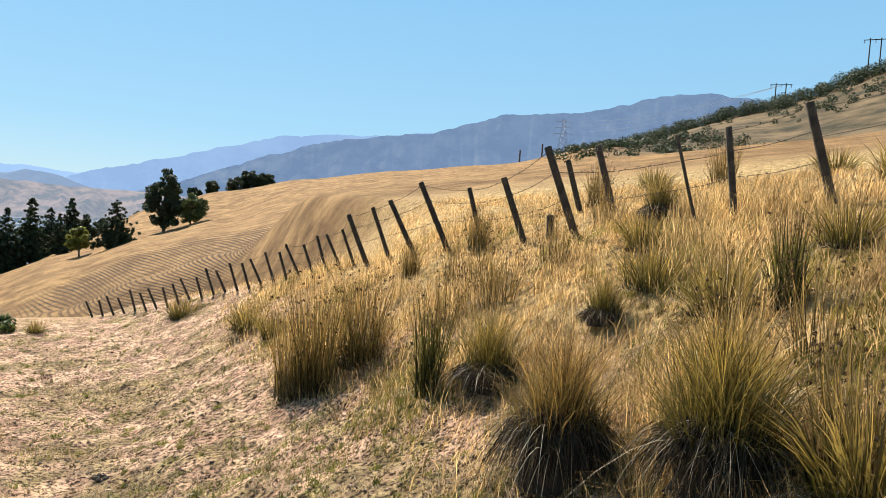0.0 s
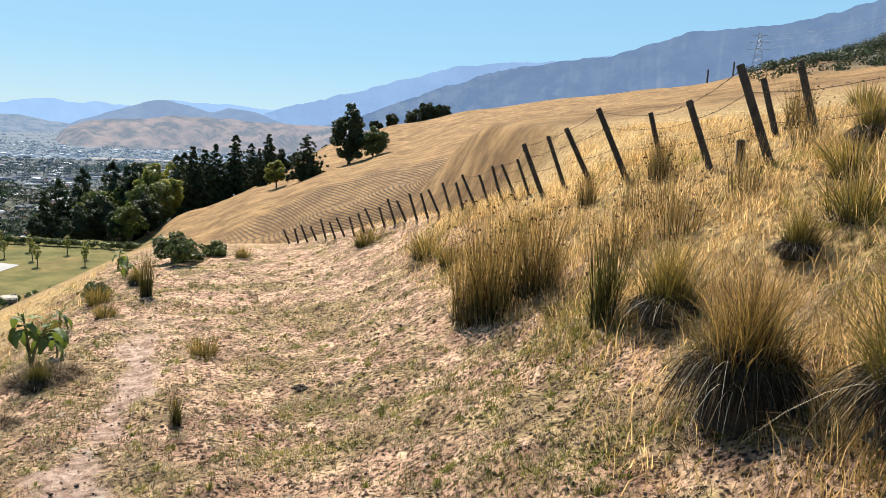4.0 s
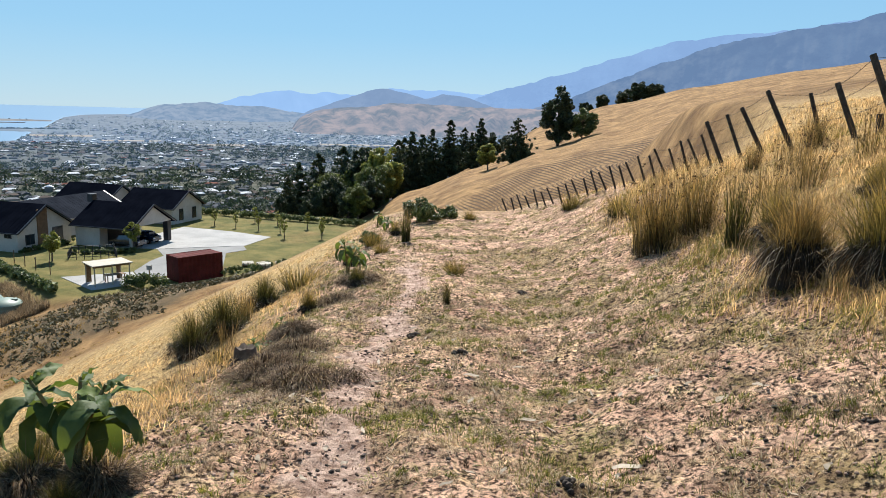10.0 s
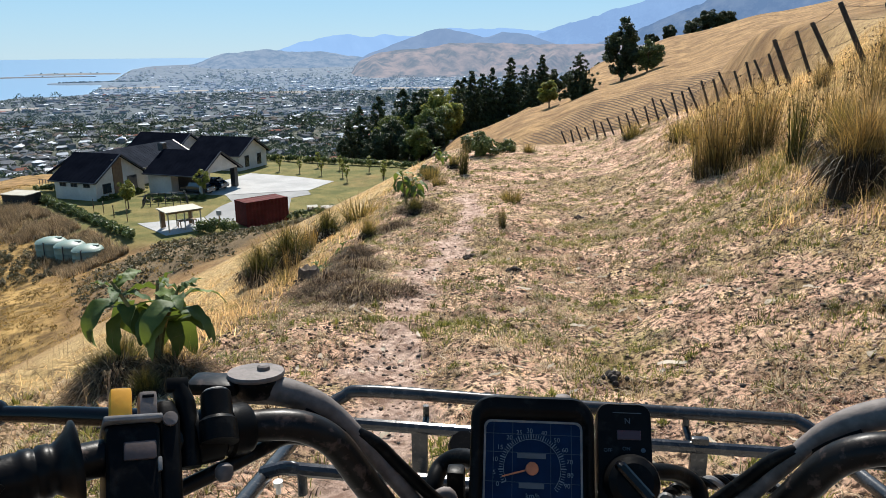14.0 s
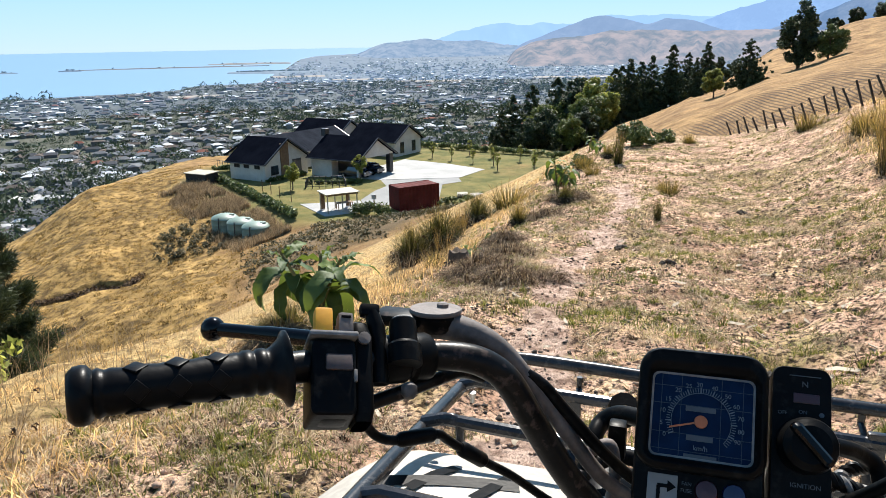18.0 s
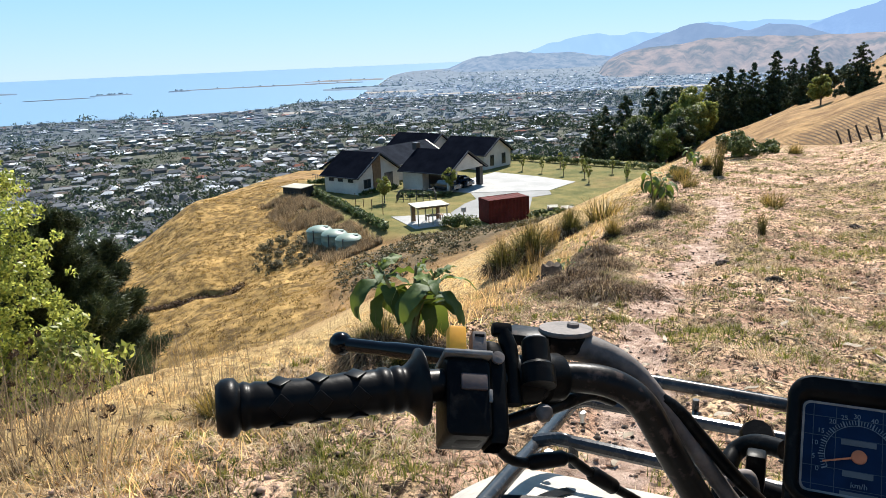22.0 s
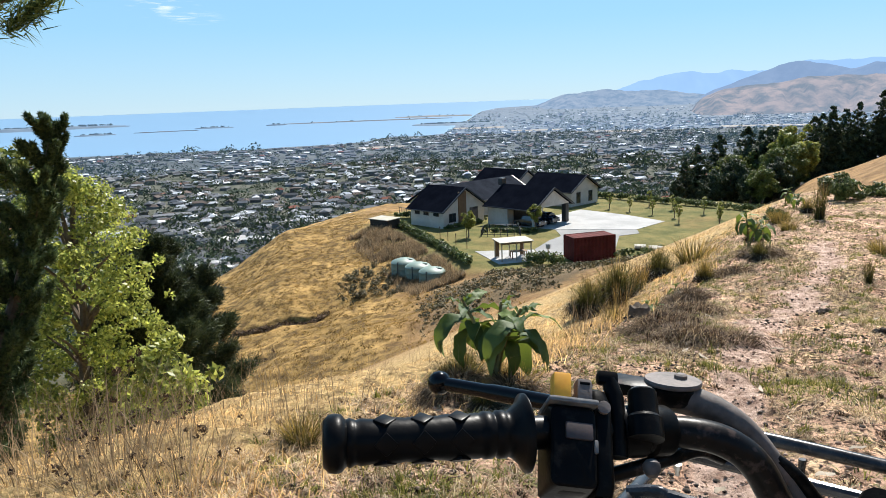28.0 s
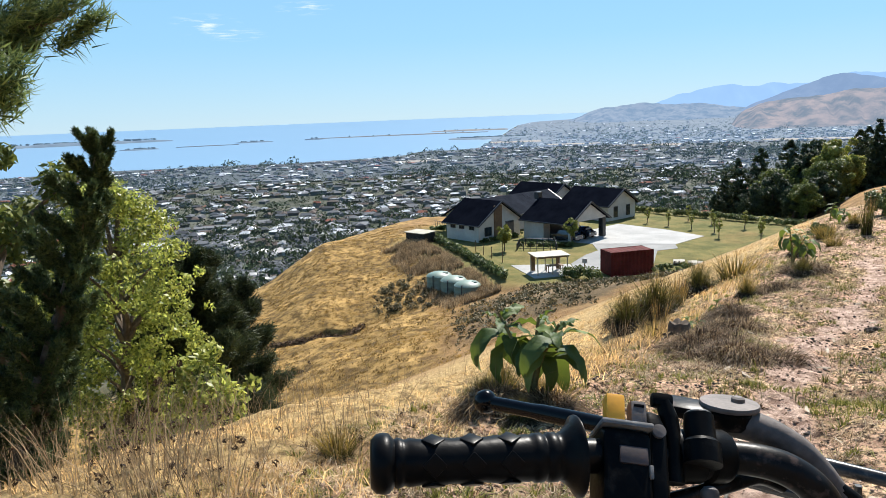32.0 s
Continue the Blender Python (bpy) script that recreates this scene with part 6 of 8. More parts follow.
dry_grass()
CLOD = surf("dark_clod", (0.02, 0.016, 0.012), (0.07, 0.05, 0.035), 8, 0.95, 0.3, 60)
SOILCLOD = surf("soil_clod", (0.19, 0.12, 0.082), (0.44, 0.295, 0.21), 8, 0.95, 0.4, 60)
DEADLEAF = surf("bleached_leaf", (0.258, 0.205, 0.137), (0.418, 0.35, 0.258), 6, 0.8, 0.2, 60)


def pebbles(name, label, n, seed, material, lo, hi, cluster, flat=0.7):
    rng = np.random.default_rng(seed)
    def keep(x, y):
        u, v = x - track_right(y), TRACK_LEFT - x
        d = np.hypot(x - 0.3, y - 2)
        return step(3.0, 1.6, u) * step(1.1, 0.3, v) * np.clip(4.5 / np.maximum(d, 2), 0, 1) ** 1.3 * (0.08 + patchy(x, y, 0.55, seed, 0.06, 0.3) if cluster else 0.6)
    x, y = scatter(rng, n, -2.8, 5.0, 0.9, 17, keep)
    n = len(x)
    r = rng.uniform(lo, hi, n) * rng.uniform(0.5, 1.0, n)
    c = np.stack([x, y, land(x, y) + r * 0.25], 1)
    dirs = np.array([(1, 0, 0), (0, 1, 0), (-1, 0, 0), (0, -1, 0), (0, 0, 1), (0, 0, -1), (0.6, 0.6, 0.5), (-0.6, 0.6, 0.5), (-0.6, -0.6, 0.5), (0.6, -0.6, 0.5)])
    v = c[:, None] + dirs[None] * (r[:, None, None] * rng.uniform(0.7, 1.25, (n, 10, 1))) * np.array([1, 1, flat])
    t = np.array([(0, 1, 6), (1, 2, 7), (2, 3, 8), (3, 0, 9), (6, 1, 7), (7, 2, 8), (8, 3, 9), (9, 0, 6), (4, 6, 7), (4, 7, 8), (4, 8, 9), (4, 9, 6), (5, 1, 0), (5, 2, 1), (5, 3, 2), (5, 0, 3)])
    f = (np.arange(n)[:, None, None] * 10 + t[None]).reshape(-1, 3)
    tagged(part(name, sheet(name, v.reshape(-1, 3), f, material, True), None), label, "soil", kind="stuff")


pebbles("droppings", "small dark sheep droppings scattered on the track", 22000, 101, CLOD, 0.005, 0.011, True, 0.9)
pebbles("soil_crumbs", "reddish soil crumbs and stones on the track", 44000, 102, SOILCLOD, 0.004, 0.014, True)
pebbles("soil_clods", "dry brown clods on the track and the bank", 22000, 112, SOILCLOD, 0.006, 0.02, False, 0.8)
pebbles("dark_clods", "dark clods and dead roots on the track and the bank", 16000, 113, CLOD, 0.008, 0.022, True, 0.7)


def make_clod_pile(x, y):
    rng = np.random.default_rng(int(abs(x) * 991 + y * 37))
    s = Shape()
    for k in range(16):
        a, q = rng.uniform(0, 6.28), rng.random() ** 0.6 * 0.07
        c = Vector((x + math.cos(a) * q, y + math.sin(a) * q, height(x, y) + 0.03 * (1 - q / 0.07) + 0.012))
        r = rng.uniform(0.014, 0.024)
        s.lathe([(0.003, -r), (r * 0.8, -r * 0.5), (r, 0), (r * 0.75, r * 0.55), (0.003, r)], 8, Matrix.Translation(c) @ Matrix.Rotation(rng.uniform(0, 3), 4, "X"))
    tagged(s.part("dung_pile", CLOD), "small dark dung pile on the track", "dung", "dung piles")


for x, y in ((0.67, 3.56), (0.12, 6.4), (-0.35, 7.4), (1.0, 9.6)):
    make_clod_pile(x, y)


def make_strip(x, y, ln, turn, w=0.02):
    z = height(x, y) + 0.012
    s = Shape()
    pts = [(-ln / 2, 0, 0.0), (-ln / 5, w * 0.5, 0.008), (ln / 5, w * 0.2, 0.006), (ln / 2, -w * 0.2, 0.014)]
    v = []
    for k, p in enumerate(pts):
        ww = w * (0.5, 1, 0.9, 0.35)[k]
        v += [(p[0], p[1] - ww, p[2]), (p[0], p[1] + ww, p[2] + 0.004), (p[0], p[1], p[2] - 0.006)]
    f = []
    for k in range(3):
        for j in range(3):
            f.append((3 * k + j, 3 * k + (j + 1) % 3, 3 * k + 3 + (j + 1) % 3, 3 * k + 3 + j))
    s.add(v, f + [(0, 1, 2), (11, 10, 9)], pose(x, y, z, 0, 0, turn))
    tagged(s.part("bark_strip", DEADLEAF), "pale dry leaf or bark strip on the ground", "dead leaf", "dead leaves on the track")


rs = random.Random(9)
for x, y, ln, turn in ((1.03, 3.75, 0.2, 5), (1.75, 4.35, 0.17, 40), (1.95, 4.3, 0.1, -30), (1.62, 5.3, 0.09, 60), (0.55, 4.6, 0.12, -10), (0.2, 5.6, 0.14, -25)):
    make_strip(x, y, ln, turn)
for _ in range(90):
    make_strip(rs.uniform(-1.3, 2.4), rs.uniform(2.4, 9.5), rs.uniform(0.04, 0.1), rs.uniform(0, 180), rs.uniform(0.008, 0.016))

# ---- big-leaved weeds by the track ----
STALK = surf("green_brown_stalk", (0.10, 0.085, 0.03), (0.2, 0.17, 0.06), 12, 0.8, 0.3, 60)


def big_leaf_material():
    m, n, l, p = nodes_of("broad_nightshade_leaf")
    co = n.new("ShaderNodeTexCoord").outputs["Object"]
    r = ramp(n, [(0.35, (0.022, 0.045, 0.016)), (0.65, (0.065, 0.10, 0.03))])
    l.new(noise_node(n, l, co, 7, 4), r.inputs[0])
    oi = n.new("ShaderNodeObjectInfo")
    pw = n.new("ShaderNodeMath")
    pw.operation = "POWER"
    pw.inputs[1].default_value = 2.5
    l.new(oi.outputs["Random"], pw.inputs[0])
    col = mixed(n, l, pw.outputs[0], r.outputs[0], (0.14, 0.18, 0.055))
    l.new(col, p.inputs["Base Color"])
    p.inputs["Roughness"].default_value, p.inputs["Specular IOR Level"].default_value = 0.55, 0.12
    t = n.new("ShaderNodeBsdfTranslucent")
    t.inputs["Color"].default_value = (0.28, 0.36, 0.05, 1)
    x = n.new("ShaderNodeMixShader")
    x.inputs[0].default_value = 0.16
    l.new(p.outputs[0], x.inputs[1])
    l.new(t.outputs[0], x.inputs[2])
    l.new(x.outputs[0], n["Material Output"].inputs["Surface"])
    b1 = n.new("ShaderNodeBump")
    b1.inputs["Strength"].default_value, b1.inputs["Distance"].default_value = 0.4, 0.01
    l.new(noise_node(n, l, co, 45, 3), b1.inputs["Height"])
    l.new(b1.outputs[0], p.inputs["Normal"])
    return m


NIGHT = big_leaf_material()


def leaf_mesh(ln, w, droop, fold=0.12, wave=0.012):
    """One long pointed leaf with a midrib, folded along it and bending down."""
    nu, nv = 10, 3
    v, f = [], []
    ang, x, z = 0.45, 0.0, 0.0
    for i in range(nu + 1):
        t = i / nu
        ww = w * (math.sin(math.pi * min(1, t * 0.97 + 0.03)) ** 0.75) * (1 - 0.25 * t)
        for j in range(-nv, nv + 1):
            q = j / nv
            up = fold * ww * abs(q) + wave * ww / w * math.sin(t * 16 + j) * abs(q)
            v.append((x - math.sin(ang) * up * 0, q * ww, z + up))
        ang -= droop / nu
        x += math.cos(ang) * ln / nu
        z += math.sin(ang) * ln / nu
    k = 2 * nv + 1
    for i in range(nu):
        for j in range(k - 1):
            f.append((i * k + j, i * k + j + 1, (i + 1) * k + j + 1, (i + 1) * k + j))
    me = bpy.data.meshes.new("leaf")
    me.from_pydata(v, [], f)
    me.materials.append(NIGHT)
    me.polygons.foreach_set("use_smooth", [True] * len(me.polygons))
    return me


LEAVES = [leaf_mesh(0.26, 0.05, 2.3), leaf_mesh(0.23, 0.045, 1.9), leaf_mesh(0.17, 0.03, 1.1), leaf_mesh(0.28, 0.055, 2.5), leaf_mesh(0.09, 0.014, 0.7)]


def make_weed(x, y, s, seed, label, heads, name="broad_leaved_weed"):
    rng = np.random.default_rng(seed)
    w = thing(name, label, "plant", "broad-leaved weeds", pose(x, y, height(x, y) - 0.02) @ Matrix.Scale(s, 4))
    st = Shape()
    for hx, hy, hz, n in heads:
        st.tube(curve_pts([(0, 0, 0), (hx * 0.25, hy * 0.25, hz * 0.5), (hx, hy, hz)], 4), [0.013, 0.013, 0.012, 0.012, 0.011, 0.01, 0.009, 0.008, 0.006], 7)
    st.part("stalk", STALK, w, "thin green-brown stalk")
    for hx, hy, hz, n in heads:
        for k in range(n):
            f = k / n
            a = k * 2.4 + rng.normal(0, 0.25)
            kind = 4 if f > 0.8 else 2 if f > 0.6 else (0, 3, 1)[k % 3]
            ob = part("leaf", LEAVES[kind], None, w)
            tilt = 0.3 - 0.9 * f ** 1.5 + rng.normal(0, 0.15)
            ob.matrix_basis = Matrix.Translation((hx * (0.8 + 0.2 * f), hy * (0.8 + 0.2 * f), hz - 0.16 * (1 - f))) @ Matrix.Rotation(a, 4, "Z") @ Matrix.Rotation(tilt, 4, "Y") @ Matrix.Rotation(rng.normal(0, 0.3), 4, "X") @ Matrix.Scale(rng.uniform(0.85, 1.15), 4)
    return w


make_weed(-1.98, 3.6, 1.34, 3, "broad-leaved weed with large drooping dark green leaves", [(-0.18, 0.02, 0.46, 14), (0.16, -0.04, 0.47, 14), (0.0, 0.08, 0.45, 9)])
make_weed(-1.58, 10.9, 1.15, 4, "leafy green weed standing by the track edge", [(-0.05, 0.0, 0.55, 11), (0.14, 0.05, 0.46, 9)])
make_weed(-1.66, 9.4, 0.6, 5, "low broad-leaved weed at the track edge", [(0.05, 0.0, 0.22, 8)])
make_weed(-1.95, 8.05, 0.7, 6, "low broad-leaved weed at the track edge", [(0.03, 0.05, 0.24, 9)])
make_weed(-2.05, 7.3, 0.75, 9, "low broad-leaved weed at the track edge", [(0.0, 0.0, 0.2, 9), (0.12, 0.1, 0.16, 7)])
make_weed(-1.75, 12.9, 0.9, 10, "leafy weed by the track edge", [(0.0, 0.0, 0.34, 10)])
make_weed(-1.45, 11.4, 0.8, 11, "leafy green weed standing by the track edge", [(0.0, 0.0, 0.4, 10)])
make_weed(-1.5, 16.6, 1.0, 7, "leafy weed by the track edge", [(0.05, 0.0, 0.34, 9)])
make_weed(-1.9, 18.4, 1.2, 8, "leafy weed by the track edge", [(0.05, 0.0, 0.36, 9)])


def make_bush(x, y, h, w, n, seed, label, leaf, size=0.03):
    rng = np.random.default_rng(seed)
    b = thing("bush", label, "bush", at=pose(x, y, height(x, y) - 0.03))
    (v, f), cs = round_mesh(rng, h, w, n, size, 0.0, 26)
    trunk_mesh(rng, h * 0.7, 0.02, cs[:12]).part("stems", STALK, b)
    part("foliage", sheet("foliage", v, f, leaf, False), None, b)


make_bush(-0.75, 18.0, 0.55, 0.55, 3600, 1, "low grey-green bush at the end of the track", SHRUB)
make_bush(-1.7, 15.2, 0.28, 0.28, 1300, 3, "low green bush by the track edge", SHRUB)
make_bush(-0.2, 19.0, 0.35, 0.4, 1500, 2, "low green bush at the end of the track", SHRUB)


def dead_mound(x, y, r, h, seed):
    """A heap of dead matted grass over a cut bank."""
    rng = np.random.default_rng(seed)
    n = 2400
    a, q = rng.uniform(0, 6.28, n), np.sqrt(rng.random(n))
    rr = r * (0.75 + 0.6 * bumpy(np.cos(a) * 3 + seed, np.sin(a) * 3, 1.4, seed, 3))
    px, py = x + np.cos(a) * q * rr * 1.3, y + np.sin(a) * q * rr
    base = np.stack([px, py, land(px, py) + h * (1 - q ** 2) * 0.8 - 0.02], 1)
    lean = np.stack([np.cos(a), np.sin(a)], 1) * rng.uniform(0.03, 0.2, n)[:, None] + rng.normal(0, 0.06, (n, 2))
    m = thing("dead_grass_mound", "matted heap of dead brown grass on the track edge", "grass mound", "dead grass mounds", pose(0, 0, 0))
    for half, mat, name in ((slice(0, 2 * n // 3), MOUND, "thatch"), (slice(2 * n // 3, n), DEADWEED, "straw")):
        b = base[half]
        part(name, grass_mesh(name, [blades(rng, b, rng.uniform(0.04, 0.16, len(b)), lean[half], np.full(len(b), 0.0035), segs=3, droop=0.8)], mat), None, m)


dead_mound(-1.2, 5.5, 0.36, 0.13, 1)
dead_mound(-1.6, 5.95, 0.3, 0.12, 2)
dead_mound(-1.35, 10.4, 0.3, 0.12, 3)
dead_mound(-1.45, 6.6, 0.28, 0.1, 4)
dead_mound(-1.55, 9.2, 0.26, 0.12, 5)
dead_mound(-1.75, 7.7, 0.24, 0.1, 6)
dead_mound(-2.15, 3.4, 0.26, 0.14, 7)
dead_mound(-1.8, 3.45, 0.2, 0.1, 8)


def make_stump(x, y, r, h, seed):
    """A weathered stump with a ragged top."""
    rng = np.random.default_rng(seed)
    t = thing("tree_stump", "small grey weathered stump at the track edge", "stump", at=pose(x, y, height(x, y)))
    n, rows = 16, ((1.35, -0.1), (1.15, 0.15), (1.0, 0.5), (0.95, 0.85), (0.85, 1.0), (0.3, 0.8))
    k = rng.uniform(0.9, 1.1, n)
    v = [(q * r * k[j] * math.cos(6.283 * j / n), q * r * k[j] * math.sin(6.283 * j / n), z * h * (k[(j * 5) % n] if z > 0.6 else 1)) for q, z in rows for j in range(n)]
    f = [(i * n + j, i * n + (j + 1) % n, (i + 1) * n + (j + 1) % n, (i + 1) * n + j) for i in range(len(rows) - 1) for j in range(n)] + [tuple(range((len(rows) - 1) * n, len(rows) * n))]
    Shape().add(v, f).part("trunk", BARK, t, "", 0.5)
    for a in (0.4, 2.3, 4.1):
        Shape().tube([(math.cos(a) * r * 0.9, math.sin(a) * r * 0.9, 0.05), (math.cos(a) * r * 1.8, math.sin(a) * r * 1.8, 0.0), (math.cos(a + 0.2) * r * 2.6, math.sin(a + 0.2) * r * 2.6, -0.05)], [0.3 * r, 0.22 * r, 0.1 * r], 7).part("root", WOODGREY, t)


make_stump(-1.93, 6.6, 0.1, 0.15, 5)


# ---- slips and rocks on the spur ----
def make_slips():
    rng = np.random.default_rng(88)
    cs, rs = [], []
    for sx, sy, sl, sw, deep in SLIPS:
        n = int(34 * sl * deep)
        d = math.hypot(sx, sy)
        s = rng.normal(0, 0.55, n) * sl
        o = -0.8 * np.sin(s * 0.9) + rng.uniform(-0.9, 0.5, n) * sw
        x, y = sx + s * sy / d + o * sx / d, sy - s * sx / d + o * sy / d
        rad = rng.uniform(0.2, 0.5, n)
        cs.append(np.stack([x, y, land(x, y) + 0.22], 1))
        rs.append(rad)
    # dark clumps added in place of the soil and shade inside the hollows
    v, f = leaf_cloud(rng, np.concatenate(cs), np.concatenate(rs), 14000, 0.08, 0.3, 1.5)
    tagged(part("slip_growth", sheet("slip_growth", v, f, MOUND, False), None), "dark clumps added for the bare soil and shade of the slip hollows", "scrub", kind="stuff")


make_slips()
ROCK = surf("dark_rock", (0.035, 0.03, 0.027), (0.11, 0.095, 0.08), 1.5, 0.9, 0.6, 14)


def make_rock(x, y, r, seed):
    rng = np.random.default_rng(seed)
    bm = bmesh.new()
    bmesh.ops.create_icosphere(bm, subdivisions=3, radius=r)
    ax = [Vector(rng.normal(size=3)).normalized() for _ in range(7)]
    cut = rng.uniform(0.55, 0.85, 7) * r
    for v in bm.verts:
        for a, c in zip(ax, cut):
            k = v.co.dot(a)
            if k > c:
                v.co -= a * (k - c) * 0.9
        v.co.z *= 0.8
    ob = part("rock", bm, ROCK)
    ob.matrix_basis = pose(x, y, height(x, y) + 0.15 * r)
    tagged(ob, "dark weathered rock in the rough slope", "rock", "rocks on the spur")


for k, (x, y, r) in enumerate(((-47.4, 41.4, 0.9), (-46.2, 42.0, 0.6), (-48.6, 41.2, 0.7), (-46.9, 40.3, 0.5), (-49.6, 42.2, 0.45))):
    make_rock(x, y, r, 300 + k)


# ---- clutter round the driveway ----
def make_pallet(x, y, turn, layers):
    p = thing("pallet_stack", "pale timber pallets stacked beside the driveway", "pallets", "pallet stacks", pose(x, y, PZ, 0, 0, turn))
    for q in range(layers):
        for k in range(5):
            Shape().box((0, -0.5 + 0.25 * k, 0.14 + 0.15 * q), (1.2, 0.16, 0.025)).part("board", CREAM, p, "", 0)
        for k in (-0.5, 0, 0.5):
            Shape().box((k, 0, 0.07 + 0.15 * q), (0.09, 1.1, 0.1)).part("bearer", TIMBER, p, "", 0)


for x, y, turn, n in ((-22.4, 78.0, 20, 3), (-20.9, 78.6, 32, 2), (-20.2, 77.0, 15, 4), (-18.9, 79.4, 40, 2)):
    make_pallet(x, y, turn, n)
mb = thing("meter_box", "small white post box beside the driveway", "post box", at=pose(-30.57, 71.28, PZ))
Shape().box((0, 0, 0.45), (0.1, 0.1, 0.9), None, 0.01).part("post", TIMBER, mb, "", 0)
Shape().box((0, 0, 1.0), (0.45, 0.3, 0.5), None, 0.03).part("box", CONCRETE, mb, "", 0)
bed = thing("garden_fence", "low dark railing round the planted bed", "fence", at=pose(0, 0, PZ))
BED = [(-42.6, 78.2), (-38.0, 80.1), (-40.0, 83.6), (-44.0, 81.6)]
for (ax, ay), (bx, by) in zip(BED, BED[1:] + BED[:1]):
    for z in (0.3, 0.85):
        Shape().tube([(ax, ay, z), (bx, by, z)], 0.03, 5).part("rail", TRIM, bed, "", 0)
    for k in range(6):
        Shape().box((ax + (bx - ax) * k / 6, ay + (by - ay) * k / 6, 0.45), (0.07, 0.07, 0.9)).part("post", TRIM, bed, "", 0)
for x, y in ((-47.2, 75.8), (-45.2, 74.4), (-43.0, 72.6), (-40.6, 71.0), (-44.0, 77.0)):
    st = thing("tree_stake", "thin timber stake on the lawn", "stake", "lawn stakes", pose(x, y, PZ))
    Shape().box((0, 0, 0.7), (0.07, 0.07, 1.5), None, 0.01).part("stake", TIMBER, st, "", 0)
    Shape().box((0, 0, 1.3), (0.12, 0.12, 0.06), None, 0.01).part("tie", TRIM, st, "", 0)

# ---- the quad bike that the camera looks over ----
BLACKPLASTIC = surf("scuffed_black_plastic", (0.0018, 0.0018, 0.002), (0.005, 0.005, 0.005), 14, 0.38, 0.12, 120, wear=(0.012, 0.011, 0.010), spec=0.06)
BARPAINT = surf("worn_black_bar", (0.003, 0.0028, 0.0028), (0.009, 0.008, 0.0075), 18, 0.36, 0.1, 120, wear=(0.045, 0.032, 0.027), spec=0.12)
LEVER = surf("glossy_black_lever", (0.0015, 0.0015, 0.002), (0.003, 0.003, 0.0035), 20, 0.16, 0.03, 120, spec=0.2)
RUBBED = surf("rubbed_brown_plastic", (0.03, 0.02, 0.018), (0.07, 0.045, 0.038), 40, 0.55, 0.1, 150)
SUNGREY = surf("pale_grey_plastic", (0.10, 0.095, 0.09), (0.19, 0.18, 0.17), 60, 0.6, 0.1, 150)
DUSTY = surf("dusty_grey_cover", (0.035, 0.029, 0.026), (0.16, 0.13, 0.115), 24, 0.7, 0.25, 140)
RACK = surf("chipped_rack_tube", (0.01, 0.01, 0.011), (0.028, 0.028, 0.03), 16, 0.26, 0.1, 120, wear=(0.05, 0.047, 0.045), spec=0.4)
ORANGE = plain("orange_switch", (0.64, 0.288, 0.016), 0.45)
FENDER = surf("dusty_cream_fender", (0.32, 0.288, 0.243), (0.397, 0.365, 0.314), 6, 0.55, 0.15, 70)
DIAL = surf("blue_dial", (0.001, 0.009, 0.030), (0.002, 0.013, 0.042), 30, 0.6, 0.0, 60, spec=0.08)
WHITEINK = plain("white_ink", (0.09, 0.12, 0.15), 0.6)
GREYINK = plain("grey_ink", (0.05, 0.06, 0.07), 0.6)
FAINTINK = plain("faint_blue_ink", (0.012, 0.026, 0.045), 0.6)
NEEDLE = plain("orange_needle", (0.38, 0.11, 0.035), 0.5)
REDLENS = plain("dark_red_lens", (0.035, 0.004, 0.006), 0.3)
BLUELENS = plain("dark_blue_lens", (0.006, 0.012, 0.05), 0.3)
PALETUBE = plain("pale_plastic", (0.16, 0.16, 0.155), 0.5)
QX, QY = 0.14, 0.35
quad = thing("quad_bike", "old black quad bike with a cream fender and tube front rack", "quad bike", at=pose(QX, QY, height(QX, QY)))
QI = quad.matrix_basis.inverted()
MIRROR = QI @ Matrix(((-1, 0, 0, 2 * QX), (0, 1, 0, 0), (0, 0, 1, 0), (0, 0, 0, 1)))


def along(a, b):
    """A frame at a whose z axis points to b."""
    d = Vector(b) - Vector(a)
    return Matrix.Translation(a) @ d.to_track_quat("Z", "Y").to_matrix().to_4x4()


def words(txt, size, m, material, parent, name="lettering", centre=True):
    cu = bpy.data.curves.new("lettering", "FONT")
    cu.body, cu.size, cu.extrude = txt, size, 0.0002
    cu.align_x = "CENTER" if centre else "LEFT"
    cu.align_y = "CENTER"
    ob = bpy.data.objects.new("lettering", cu)
    me = bpy.data.meshes.new_from_object(ob)
    me.transform(m)
    bpy.data.objects.remove(ob)
    return part(name, me, material, parent)


def loft(loops, m, cap=True):
    """Rounded rectangles (cx, cy, z, width, height, corner) joined one above another."""
    v, f, n = [], [], 28
    for cx, cy, z, w, h, r in loops:
        for q, (sx, sy) in enumerate(((1, 1), (-1, 1), (-1, -1), (1, -1))):
            for k in range(7):
                a = math.pi / 2 * (q + k / 6)
                v.append((cx + sx * (w / 2 - r) + r * math.cos(a), cy + sy * (h / 2 - r) + r * math.sin(a), z))
    for k in range(len(loops) - 1):
        f += [(k * n + j, k * n + (j + 1) % n, (k + 1) * n + (j + 1) % n, (k + 1) * n + j) for j in range(n)]
    if cap:
        f.append(tuple(range((len(loops) - 1) * n, len(loops) * n)))
    return Shape().add(v, f, m)


